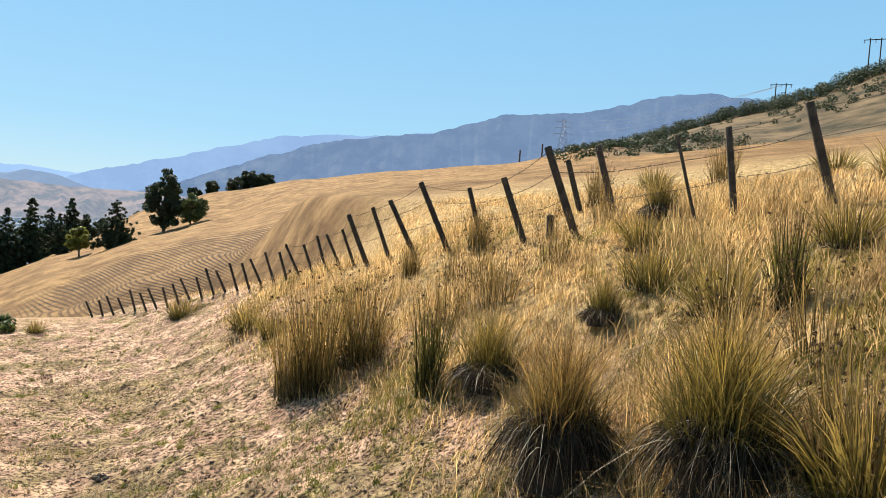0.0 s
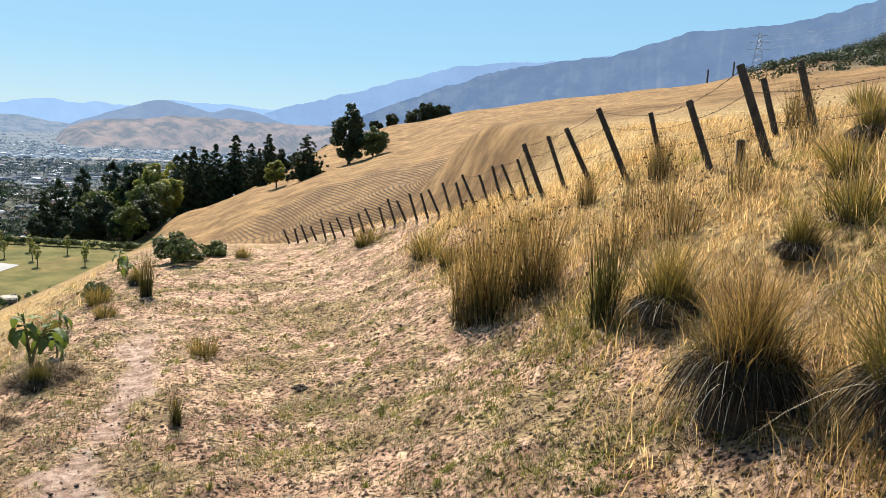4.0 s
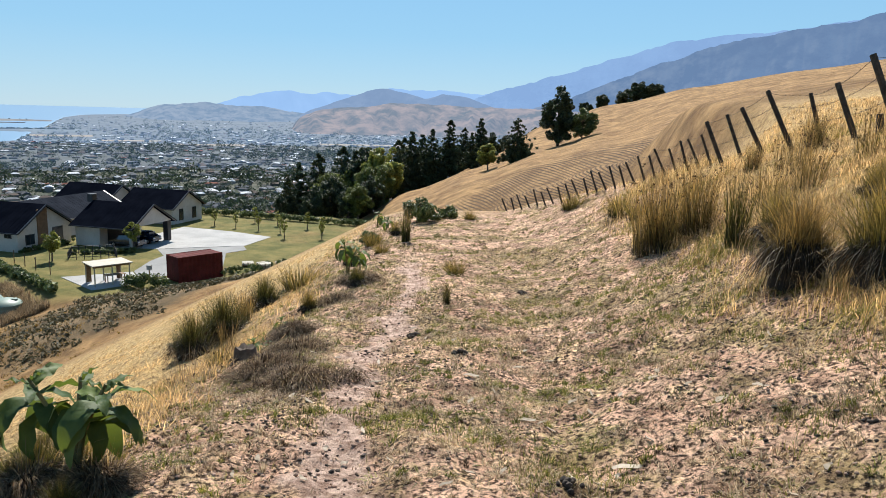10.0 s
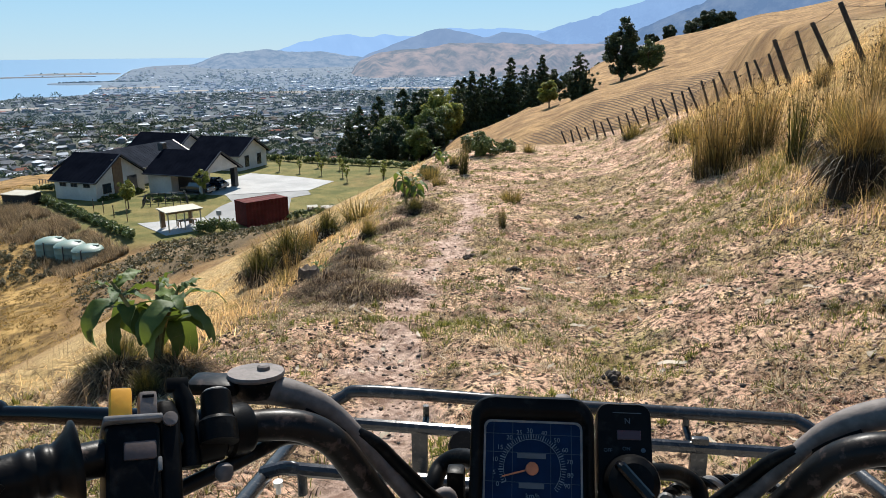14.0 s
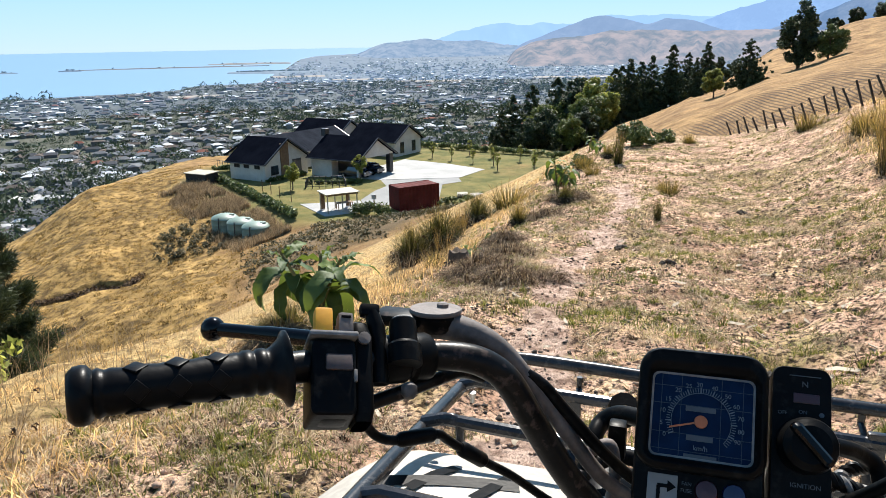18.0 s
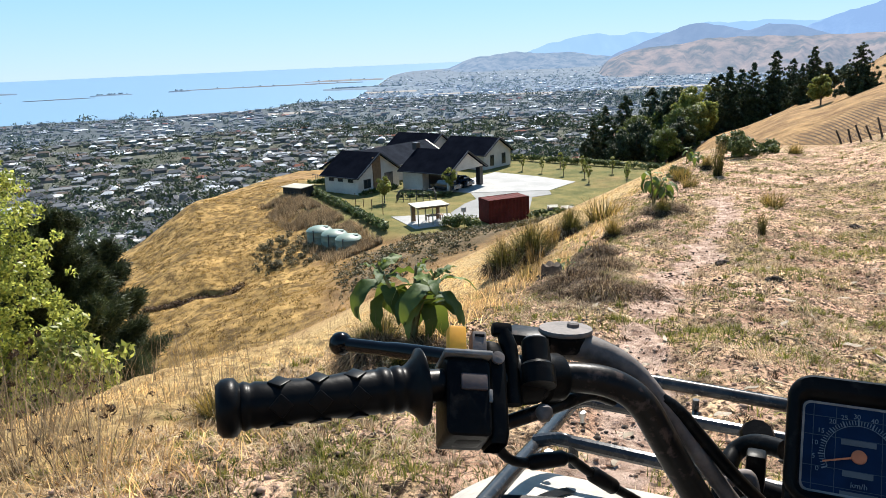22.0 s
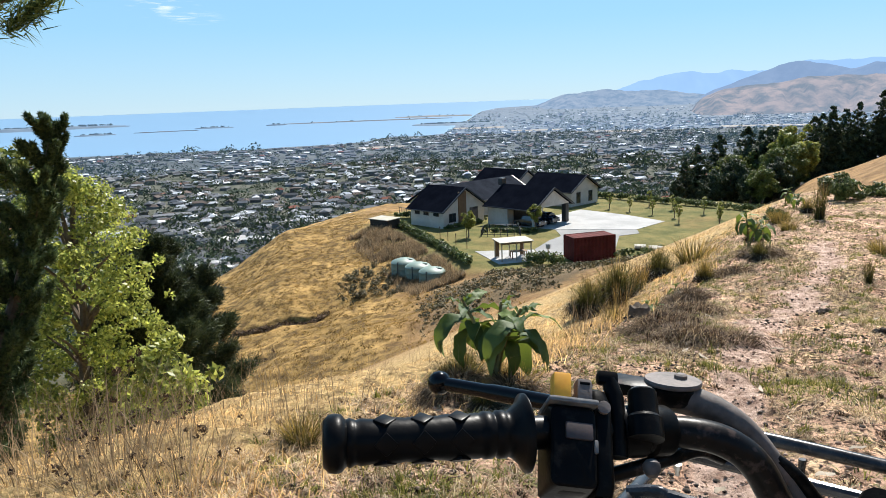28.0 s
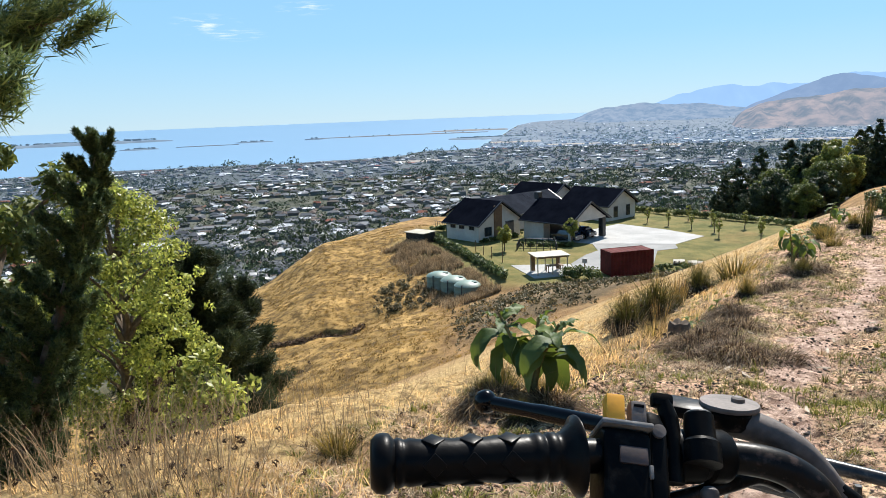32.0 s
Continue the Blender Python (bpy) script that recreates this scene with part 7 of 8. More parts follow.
GE, GI = Vector((-0.306, 0.161, -0.426)), Vector((-0.2035, 0.2525, -0.4350))
for side, base in (("left", QI), ("right", MIRROR)):
    bar = Shape().tube(curve_pts([GE, GI, (-0.165, 0.292, -0.444), (-0.128, 0.340, -0.4545), (-0.0944, 0.355, -0.4569), (-0.0711, 0.361, -0.464), (-0.0535, 0.368, -0.4811), (-0.038, 0.379, -0.5152), (-0.0235, 0.391, -0.5489), (-0.008, 0.400, -0.5800), (0.010, 0.409, -0.609), (0.06, 0.42, -0.66), (QX, 0.425, -0.67)], 5), 0.0128, 16, base)
    bar.part("handlebar", BARPAINT, quad, "worn black handlebar with rubbed paint")
    g = Shape()
    ln = (GI - GE).length
    m = base @ along(GE, GI)
    prof = [(0.004, -0.0115), (0.0165, -0.011), (0.0205, -0.007), (0.0212, -0.002), (0.0205, 0.002), (0.0180, 0.004), (0.0165, 0.0055), (0.0178, 0.008), (0.0165, 0.011), (0.0158, 0.013)]
    for k in range(9):
        z = 0.016 + (ln - 0.052) * k / 8
        prof.append((0.0163 + 0.0006 * math.cos(k * math.pi), z))
    prof += [(0.0162, ln - 0.033), (0.0176, ln - 0.031), (0.0176, ln - 0.025), (0.0163, ln - 0.0235), (0.0163, ln - 0.022), (0.0178, ln - 0.0205), (0.0178, ln - 0.0145), (0.0165, ln - 0.013), (0.0185, ln - 0.009), (0.024, ln - 0.003), (0.0295, ln), (0.0295, ln + 0.002), (0.013, ln + 0.0025)]
    g.lathe(prof, 32, m)
    grip = g.part("grip", RUBBER, quad, "black rubber grip with diamond lugs", smooth=1.2)
    for ring in range(3):
        for k in range(5):
            dm = m @ Matrix.Rotation(1.2566 * k + 0.35, 4, "Z") @ Matrix.Translation((0.0162, 0, 0.033 + ring * 0.0275)) @ Matrix.Rotation(0.785, 4, "X")
            Shape().box((0, 0, 0), (0.0026, 0.0125, 0.0125), dm, 0.0011).part("grip_lug", RUBBER, grip)
    # switch gear, turned towards the rider
    swm = base @ Matrix.Translation((-0.178, 0.278, -0.4405)) @ Matrix.Rotation(0.74, 4, "Z") @ Matrix.Rotation(-0.75, 4, "X") @ Matrix.Rotation(0.24, 4, "Y")
    sw = loft([(0, -0.014, -0.020, 0.036, 0.064, 0.003), (0, -0.014, 0.012, 0.036, 0.064, 0.005), (0, -0.0155, 0.018, 0.034, 0.060, 0.006), (0, -0.017, 0.0195, 0.030, 0.054, 0.006)], swm @ Matrix.Rotation(math.pi / 2, 4, "X"))
    sw.box((0.002, 0.002, -0.040), (0.022, 0.024, 0.014), swm, 0.004)
    box = sw.part("switch_box", BLACKPLASTIC, quad, "scuffed black switch housing")
    # pale grey puts the sun on the top face into the colour
    Shape().box((0.0, -0.002, 0.0185), (0.0385, 0.042, 0.0045), swm, 0.0018).part("switch_lid", SUNGREY, box, "flat lid, its sunlit top put in as pale grey")
    Shape().box((-0.0075, -0.011, 0.0310), (0.0145, 0.014, 0.023), swm, 0.0028).part("button", ORANGE if side == "left" else BLACKPLASTIC, box, "orange light switch" if side == "left" else "")
    rk = Shape().box((0.0105, -0.009, 0.0300), (0.0125, 0.014, 0.020), swm, 0.003).part("button", DUSTY, box, "grey rocker button")
    Shape().box((0.0105, -0.0162, 0.0355), (0.008, 0.0012, 0.0022), swm, 0.0005).part("notch", BLACKPLASTIC, rk)
    Shape().box((0.004, -0.0195, -0.0045), (0.021, 0.004, 0.013), swm, 0.0015).part("button", RUBBED, box, "rubbed brown button")
    Shape().box((0.0165, -0.0195, -0.015), (0.003, 0.004, 0.010), swm, 0.0012).part("housing_clip", SUNGREY, box)
    hs = loft([(0.0245, 0.004, -0.048, 0.013, 0.030, 0.004), (0.0245, 0.004, -0.040, 0.016, 0.036, 0.005), (0.0245, 0.004, 0.022, 0.016, 0.034, 0.005), (0.0235, 0.005, 0.034, 0.013, 0.026, 0.005), (0.0225, 0.006, 0.037, 0.009, 0.018, 0.004)], swm)
    hs.part("clamp_half", BLACKPLASTIC, box, "rear half of the switch housing")
    Shape().lathe([(0.002, 0), (0.0052, 0), (0.0052, 0.003), (0.002, 0.0034)], 12, swm @ Matrix.Translation((0.025, -0.0135, 0.018)) @ Matrix.Rotation(math.pi / 2, 4, "X")).part("housing_screw", DUSTY, box)
    fg = Shape().tube([(0.040, 0.002, -0.014), (0.040, 0.0, 0.012), (0.038, -0.002, 0.034), (0.034, -0.003, 0.047)], [0.008, 0.0078, 0.0072, 0.006], 12, swm)
    fg.box((0.0325, -0.003, 0.0475), (0.017, 0.010, 0.011), swm, 0.0035)
    perch_m = base @ along((-0.146, 0.318, -0.4495), (-0.118, 0.347, -0.4555))
    pc = Shape().lathe([(0.012, -0.008), (0.0185, -0.008), (0.0205, -0.004), (0.0205, 0.014), (0.018, 0.0165), (0.018, 0.020), (0.0205, 0.0225), (0.0205, 0.036), (0.019, 0.039), (0.013, 0.039)], 24, perch_m)
    perch = pc.part("lever_perch", BLACKPLASTIC, quad, "black lever clamp")
    fg.part("choke_finger", BLACKPLASTIC, perch, "black thumb lever", 0.9)
    Shape().lathe([(0.002, 0.040), (0.0098, 0.040), (0.0112, 0.0385), (0.0115, 0.034), (0.0118, 0.019), (0.0145, 0.016), (0.0145, 0.0), (0.002, 0.0)], 22, swm @ Matrix.Translation((0.0600, -0.005, 0.0))).part("pivot_bolt", BLACKPLASTIC, perch, "black pivot boss")
    # pale disc painted for the sunlit end of the boss
    Shape().lathe([(0.001, 0), (0.0094, 0), (0.0088, 0.0009), (0.001, 0.0011)], 22, swm @ Matrix.Translation((0.0600, -0.005, 0.0401))).part("boss_cap", SUNGREY, perch, "sunlit top of the boss put in as a pale disc")
    Shape().lathe([(0.0005, -0.007), (0.004, -0.006), (0.0065, -0.002), (0.0065, 0.003), (0.004, 0.006), (0.0005, 0.007)], 16, swm @ Matrix.Translation((0.0605, -0.012, -0.0235))).part("bolt_head", DUSTY, perch)
    lev = Shape().tube(curve_pts([(-0.335, 0.354, -0.457), (-0.29, 0.352, -0.455), (-0.24, 0.347, -0.452), (-0.19, 0.343, -0.450), (-0.148, 0.338, -0.448)], 4), [0.0068] * 5 + [0.0078] * 6 + [0.009] * 6, 14, base)
    lev.lathe([(0.001, -0.0118), (0.0065, -0.010), (0.0102, -0.006), (0.0118, 0), (0.0102, 0.006), (0.0065, 0.010), (0.001, 0.0118)], 20, base @ Matrix.Translation((-0.34, 0.354, -0.457)))
    lev.part("brake_lever", LEVER, quad, "glossy black ball-ended lever")
    resm = base @ Matrix.Translation((-0.127, 0.393, -0.4335)) @ Matrix.Rotation(-0.12, 4, "X")
    rv = Shape().lathe([(0.002, -0.016), (0.018, -0.016), (0.0205, -0.012), (0.021, -0.003), (0.019, 0.0)], 28, resm)
    rv.box((-0.158, 0.382, -0.437), (0.044, 0.026, 0.012), base, 0.005)
    res = rv.part("master_cylinder", BARPAINT, quad, "worn brake reservoir")
    lid = Shape().lathe([(0.017, 0.0), (0.0235, 0.0), (0.0242, 0.002), (0.0235, 0.0042), (0.016, 0.0052), (0.002, 0.0054)], 28, resm).part("reservoir_lid", DUSTY, res, "dusty reservoir lid")
    Shape().lathe([(0.001, 0), (0.0055, 0), (0.0055, 0.003), (0.0035, 0.0044), (0.001, 0.0044)], 10, resm @ Matrix.Translation((0.006, 0.002, 0.0052))).part("cap_screw", DUSTY, lid)
    for pts, r, mat in (([(-0.150, 0.388, -0.442), (-0.1365, 0.39, -0.444), (-0.1105, 0.392, -0.4458), (-0.0852, 0.395, -0.454), (-0.0653, 0.398, -0.467), (-0.0465, 0.402, -0.4892), (-0.0259, 0.41, -0.5222), (-0.0004, 0.42, -0.5628), (0.0261, 0.43, -0.6018), (0.06, 0.44, -0.63)], [0.0135, 0.0135, 0.013, 0.0115, 0.0095, 0.008, 0.0075, 0.0075, 0.0075, 0.0075], DUSTY),
                        ([(-0.0856, 0.385, -0.462), (-0.0356, 0.405, -0.495), (-0.0109, 0.415, -0.5259), (0.0175, 0.425, -0.5632), (0.0466, 0.44, -0.5989), (0.07, 0.45, -0.62)], 0.006, BLACKPLASTIC),
                        ([(-0.172, 0.282, -0.482), (-0.1601, 0.29, -0.4808), (-0.1331, 0.32, -0.4783), (-0.1137, 0.35, -0.4788), (-0.10, 0.38, -0.4833), (-0.085, 0.40, -0.4959)], 0.0062, BARPAINT),
                        ([(-0.165, 0.285, -0.480), (-0.1597, 0.29, -0.4893), (-0.1517, 0.30, -0.511), (-0.1385, 0.315, -0.5224), (-0.1121, 0.34, -0.5261), (-0.1054, 0.35, -0.5356), (-0.0958, 0.36, -0.5487), (-0.0779, 0.38, -0.572), (-0.0559, 0.40, -0.596), (-0.0266, 0.42, -0.6287), (0.02, 0.43, -0.66)], 0.0042, BLACKPLASTIC)):
        line = curve_pts(pts, 5)
        rs = [r] * len(line) if not isinstance(r, list) else [r[min(int(k / 5), len(r) - 1)] * (1 - k % 5 / 5) + r[min(int(k / 5) + 1, len(r) - 1)] * (k % 5 / 5) for k in range(len(line))]
        Shape().tube(line, rs, 12, base).part("cable", mat, quad, "dusty rubber hose" if mat is DUSTY else "black cable", 1.0)
    for a, b, r in (((-0.1385, 0.315, -0.5224), (-0.1121, 0.34, -0.5261), 0.0068), ((-0.0958, 0.36, -0.5487), (-0.0779, 0.38, -0.572), 0.0072)):
        a, b = Vector(a), Vector(b)
        Shape().tube([a, a.lerp(b, 0.1), a.lerp(b, 0.9), b], [r * 0.7, r, r, r * 0.7], 12, base).part("cable_sleeve", BLACKPLASTIC, quad)

# instrument pod
POD = QI @ Matrix.Translation((0.111, 0.383, -0.513)) @ Matrix(((1, 0, 0, 0), (0, 0.54, -0.84, 0), (0, 0.84, 0.54, 0), (0, 0, 0, 1)))
pod = loft([(-0.004, -0.005, -0.062, 0.088, 0.118, 0.02), (-0.004, -0.005, -0.03, 0.100, 0.138, 0.02), (-0.004, -0.005, -0.004, 0.103, 0.142, 0.018), (-0.004, -0.005, 0.0, 0.099, 0.138, 0.016)], POD).part("instrument_pod", BLACKPLASTIC, quad, "black plastic speedometer housing", 0.8)
loft([(-0.004, 0.0155, -0.003, 0.1034, 0.1020, 0.019), (-0.004, 0.0155, 0.007, 0.1030, 0.1016, 0.019), (-0.004, 0.0155, 0.0105, 0.099, 0.0976, 0.017), (-0.0035, 0.0135, 0.0115, 0.092, 0.086, 0.013), (-0.003, 0.0115, 0.009, 0.0865, 0.0755, 0.008), (-0.003, 0.011, 0.0012, 0.0825, 0.0705, 0.006)], POD, False).part("bezel", BLACKPLASTIC, pod, "thick worn bezel round the dial", 0.9)
loft([(-0.003, 0.011, 0.0002, 0.085, 0.073, 0.006), (-0.003, 0.011, 0.0022, 0.085, 0.073, 0.006)], POD).part("dial", DIAL, pod, "deep blue speedometer dial")
loft([(-0.003, 0.011, 0.0018, 0.0825, 0.0705, 0.006), (-0.003, 0.011, 0.0032, 0.0825, 0.0705, 0.006), (-0.003, 0.011, 0.0032, 0.0790, 0.0670, 0.005), (-0.003, 0.011, 0.0022, 0.0790, 0.0670, 0.005)], POD, False).part("dial_edge", SUNGREY, pod, "thin grey edge of the dial")
DC = Vector((-0.0035, 0.0073, 0.0028))
tick = {}
for big in (0, 1):
    tick[big] = Shape().box((0, 0, 0), (0.0044 if big else 0.003, 0.0010 if big else 0.0006, 0.0004)).mesh("scale_mark", WHITEINK, 0)
for k in range(55):
    a = radians(206 - k * 4.55)
    ob = part("scale_mark", tick[k % 5 == 0], None, pod)
    ob.matrix_basis = ob.matrix_basis @ POD @ Matrix.Translation(DC + Vector((math.cos(a), math.sin(a), 0)) * 0.0262) @ Matrix.Rotation(a, 4, "Z")
arc = [DC + Vector((math.cos(radians(206 - k * 6)), math.sin(radians(206 - k * 6)), 0)) * 0.0238 for k in range(42)]
Shape().tube(arc, 0.0003, 4, POD).part("scale_arc", WHITEINK, pod)
for txt, deg in (("0", 206), ("5", 188), ("10", 168), ("15", 148), ("20", 127), ("25", 110), ("30", 94), ("40", 72), ("50", 50), ("60", 31), ("70", 12), ("80", -8), ("90", -25)):
    a = radians(deg)
    words(txt, 0.0052, POD @ Matrix.Translation(DC + Vector((math.cos(a) * 0.0318, math.sin(a) * 0.0306, 0.0002))), WHITEINK, pod, "numeral")
words("km/h", 0.0058, POD @ Matrix.Translation((-0.003, -0.0145, 0.003)), WHITEINK, pod)
for cx, cy, sx, sy in ((-0.004, 0.0175, 0.024, 0.0042), (-0.004, -0.0065, 0.021, 0.0044), (-0.003, -0.0215, 0.026, 0.0035)):
    Shape().box((cx, cy, 0.0026), (sx, sy, 0.0006), POD).part("marking", GREYINK, pod, "faded marking bar", 0)
na = radians(196)
Shape().box((-0.0125, 0, 0.0), (0.027, 0.0014, 0.001), POD @ Matrix.Translation(DC + Vector((0, 0, 0.0012))) @ Matrix.Rotation(na - math.pi, 4, "Z")).part("needle", NEEDLE, pod, "orange needle", 0)
Shape().lathe([(0.0005, 0), (0.0055, 0), (0.0052, 0.002), (0.0005, 0.0024)], 20, POD @ Matrix.Translation(DC)).part("needle_hub", NEEDLE, pod)
for gx in (-0.036, -0.020, 0.012, 0.029):
    Shape().box((gx, 0.011, 0.0024), (0.0005, 0.069, 0.0003), POD).part("grid_line", FAINTINK, pod, "", 0)
for gy in (-0.018, -0.004, 0.020, 0.035):
    Shape().box((-0.003, gy, 0.0024), (0.081, 0.0005, 0.0003), POD).part("grid_line", FAINTINK, pod, "", 0)
right = loft([(0.0755, -0.004, -0.062, 0.042, 0.118, 0.01), (0.0755, -0.004, -0.016, 0.0465, 0.138, 0.010), (0.0755, -0.004, -0.0115, 0.0445, 0.136, 0.009)], POD).part("ignition_panel", BLACKPLASTIC, quad, "black ignition panel beside the dial", 0.8)
Shape().lathe([(0.002, 0.024), (0.015, 0.024), (0.0205, 0.020), (0.0225, 0.012), (0.0228, 0.0), (0.002, 0.0)], 30, POD @ Matrix.Translation((0.079, 0.0, -0.0115))).part("ignition_knob", BLACKPLASTIC, right, "round black ignition knob")
loft([(0, 0, 0, 0.009, 0.042, 0.004), (0, 0, 0.007, 0.008, 0.040, 0.004), (0, 0, 0.0095, 0.004, 0.034, 0.002)], POD @ Matrix.Translation((0.079, 0.0, 0.012)) @ Matrix.Rotation(0.75, 4, "Z")).part("knob_ridge", LEVER, right)
for txt, cx, cy, q in (("N", 0.078, 0.0500, 0.0068), ("OFF", 0.0610, 0.0252, 0.0042), ("ON", 0.0765, 0.0270, 0.0042), ("IGNITION", 0.0790, -0.0320, 0.0052)):
    words(txt, q, POD @ Matrix.Translation((cx, cy, -0.0113)), GREYINK, right)
Shape().box((0.078, 0.0570, -0.0112), (0.024, 0.0006, 0.0006), POD).part("marking", GREYINK, right, "", 0)
Shape().box((0.079, 0.0385, -0.0112), (0.020, 0.008, 0.001), POD, 0.0005).part("indicator_lamp", REDLENS, right, "unlit dark red lamp", 0)
Shape().lathe([(0.0005, 0), (0.002, 0), (0.002, 0.0006), (0.0005, 0.0008)], 12, POD @ Matrix.Translation((0.0905, 0.0262, -0.0114))).part("marking", GREYINK, right)
Shape().box((-0.031, -0.0495, 0.0008), (0.024, 0.022, 0.001), POD, 0.0004).part("sticker", PALETUBE, pod, "white sticker with a bent arrow", 0)
arrow = Shape().box((-0.034, -0.0535, 0.0016), (0.003, 0.011, 0.0006), POD).box((-0.030, -0.0478, 0.0016), (0.010, 0.003, 0.0006), POD)
arrow.add([(-0.027, -0.0428, 0.0019), (-0.027, -0.0528, 0.0019), (-0.020, -0.0478, 0.0019)], [(0, 1, 2)], POD)
arrow.part("arrow", BLACKPLASTIC, pod, "", 0)
words("FAN", 0.0042, POD @ Matrix.Translation((-0.012, -0.0440, 0.0006)), GREYINK, pod)
words("FUSE", 0.0042, POD @ Matrix.Translation((-0.012, -0.0495, 0.0006)), GREYINK, pod)
for cx, mt, lb in ((0.0035, REDLENS, "unlit red lamp"), (0.0245, BLUELENS, "unlit blue lamp")):
    Shape().lathe([(0.001, 0), (0.0092, 0), (0.0082, 0.003), (0.001, 0.004)], 20, POD @ Matrix.Translation((cx, -0.0475, 0.0003))).part("indicator_lamp", mt, pod, lb)

# front rack
LX, RX = -0.268, 0.645
outer = curve_pts([(LX, 0.30, -0.70), (LX, 0.5, -0.725), (LX, 0.8, -0.775), (LX, 0.95, -0.80)], 3) + curve_pts([(LX + 0.012, 1.01, -0.80), (LX + 0.05, 1.045, -0.785), (-0.16, 1.05, -0.775), (0.19, 1.05, -0.79), (0.54, 1.05, -0.80), (0.60, 1.045, -0.805), (RX - 0.012, 1.01, -0.825), (RX, 0.95, -0.83)], 5) + curve_pts([(RX, 0.8, -0.80), (RX, 0.5, -0.76), (RX, 0.30, -0.74)], 3)
Shape().tube(outer, 0.0118, 12, QI).part("rack_hoop", RACK, quad, "chipped black outer rack tube")
for y, zl, zr in ((0.955, -0.787, -0.815), (0.745, -0.748, -0.785), (0.5, -0.716, -0.755)):
    Shape().tube([(LX, y, zl - 0.01), (LX + 0.03, y, zl), (QX, y, (zl + zr) / 2), (RX - 0.03, y, zr), (RX, y, zr - 0.01)], 0.0105, 10, QI).part("rack_bar", RACK, quad)
for x in (-0.065, 0.405):
    Shape().tube([(x, 1.05, -0.80), (x, 1.05, -0.825), (x, 1.0, -0.835), (x, 0.955, -0.80)], 0.006, 8, QI).part("rack_stay", RACK, quad)
    Shape().box((x, 0.955, -0.86), (0.028, 0.012, 0.14), QI, 0.003).part("rack_bracket", RACK, quad, "flat black bracket")
    Shape().tube([(x, 0.955, -0.90), (x + 0.02, 0.8, -1.0), (x + 0.04, 0.62, -1.06)], 0.012, 8, QI).part("rack_strut", RACK, quad)
for y, z in ((0.95, -0.80), (0.74, -0.762), (0.5, -0.728)):
    Shape().lathe([(0.001, -0.02), (0.004, -0.02), (0.004, -0.008), (0.007, -0.008), (0.007, 0.0), (0.001, 0.0)], 8, QI @ Matrix.Translation((LX + 0.02, y + 0.01, z - 0.012))).part("rack_bolt", STEEL, quad)
Shape().lathe([(0.001, -0.008), (0.016, -0.008), (0.018, 0.0), (0.014, 0.012), (0.006, 0.016), (0.001, 0.016)], 14, QI @ Matrix.Translation((0.185, 1.05, -0.785))).part("rack_cap", DUSTY, quad, "grey cap on the front tube")
Shape().tube(curve_pts([(-0.2435, 0.745, -0.748), (-0.2203, 0.743, -0.7428), (-0.2092, 0.742, -0.7564), (-0.209, 0.742, -0.7873)], 5), 0.0072, 12, QI).part("rack_hook", RACK, quad, "bent end of a rack tube")

# fenders, body and wheels
def fender_mesh(m):
    v, f, nu, nv = [], [], 16, 14
    for i in range(nu + 1):
        y = 0.20 + 0.78 * i / nu
        for j in range(nv + 1):
            x = -0.44 + 0.46 * j / nv
            z = -0.772 - 0.95 * max(0, y - 0.52) ** 2 - 1.5 * max(0, 0.42 - y) ** 2 - 2.4 * max(0, -0.30 - x) ** 1.6 - 0.25 * max(0, x + 0.12) ** 2
            v.append((x, y, z))
    k = nv + 1
    f = [(i * k + j, i * k + j + 1, (i + 1) * k + j + 1, (i + 1) * k + j) for i in range(nu) for j in range(nv)]
    n0 = len(v)
    v += [(x, y, z - 0.012) for x, y, z in v]
    f += [tuple(q + n0 for q in reversed(t)) for t in f]
    edge = [i * k for i in range(nu + 1)] + [nu * k + j for j in range(1, k)] + [i * k + nv for i in range(nu - 1, -1, -1)] + list(range(nv - 1, 0, -1))
    f += [(edge[a], edge[(a + 1) % len(edge)], edge[(a + 1) % len(edge)] + n0, edge[a] + n0) for a in range(len(edge))]
    return Shape().add(v, f, m)


def fz(x, y):
    return -0.772 - 0.95 * max(0, y - 0.52) ** 2 - 1.5 * max(0, 0.42 - y) ** 2 - 2.4 * max(0, -0.30 - x) ** 1.6 - 0.25 * max(0, x + 0.12) ** 2


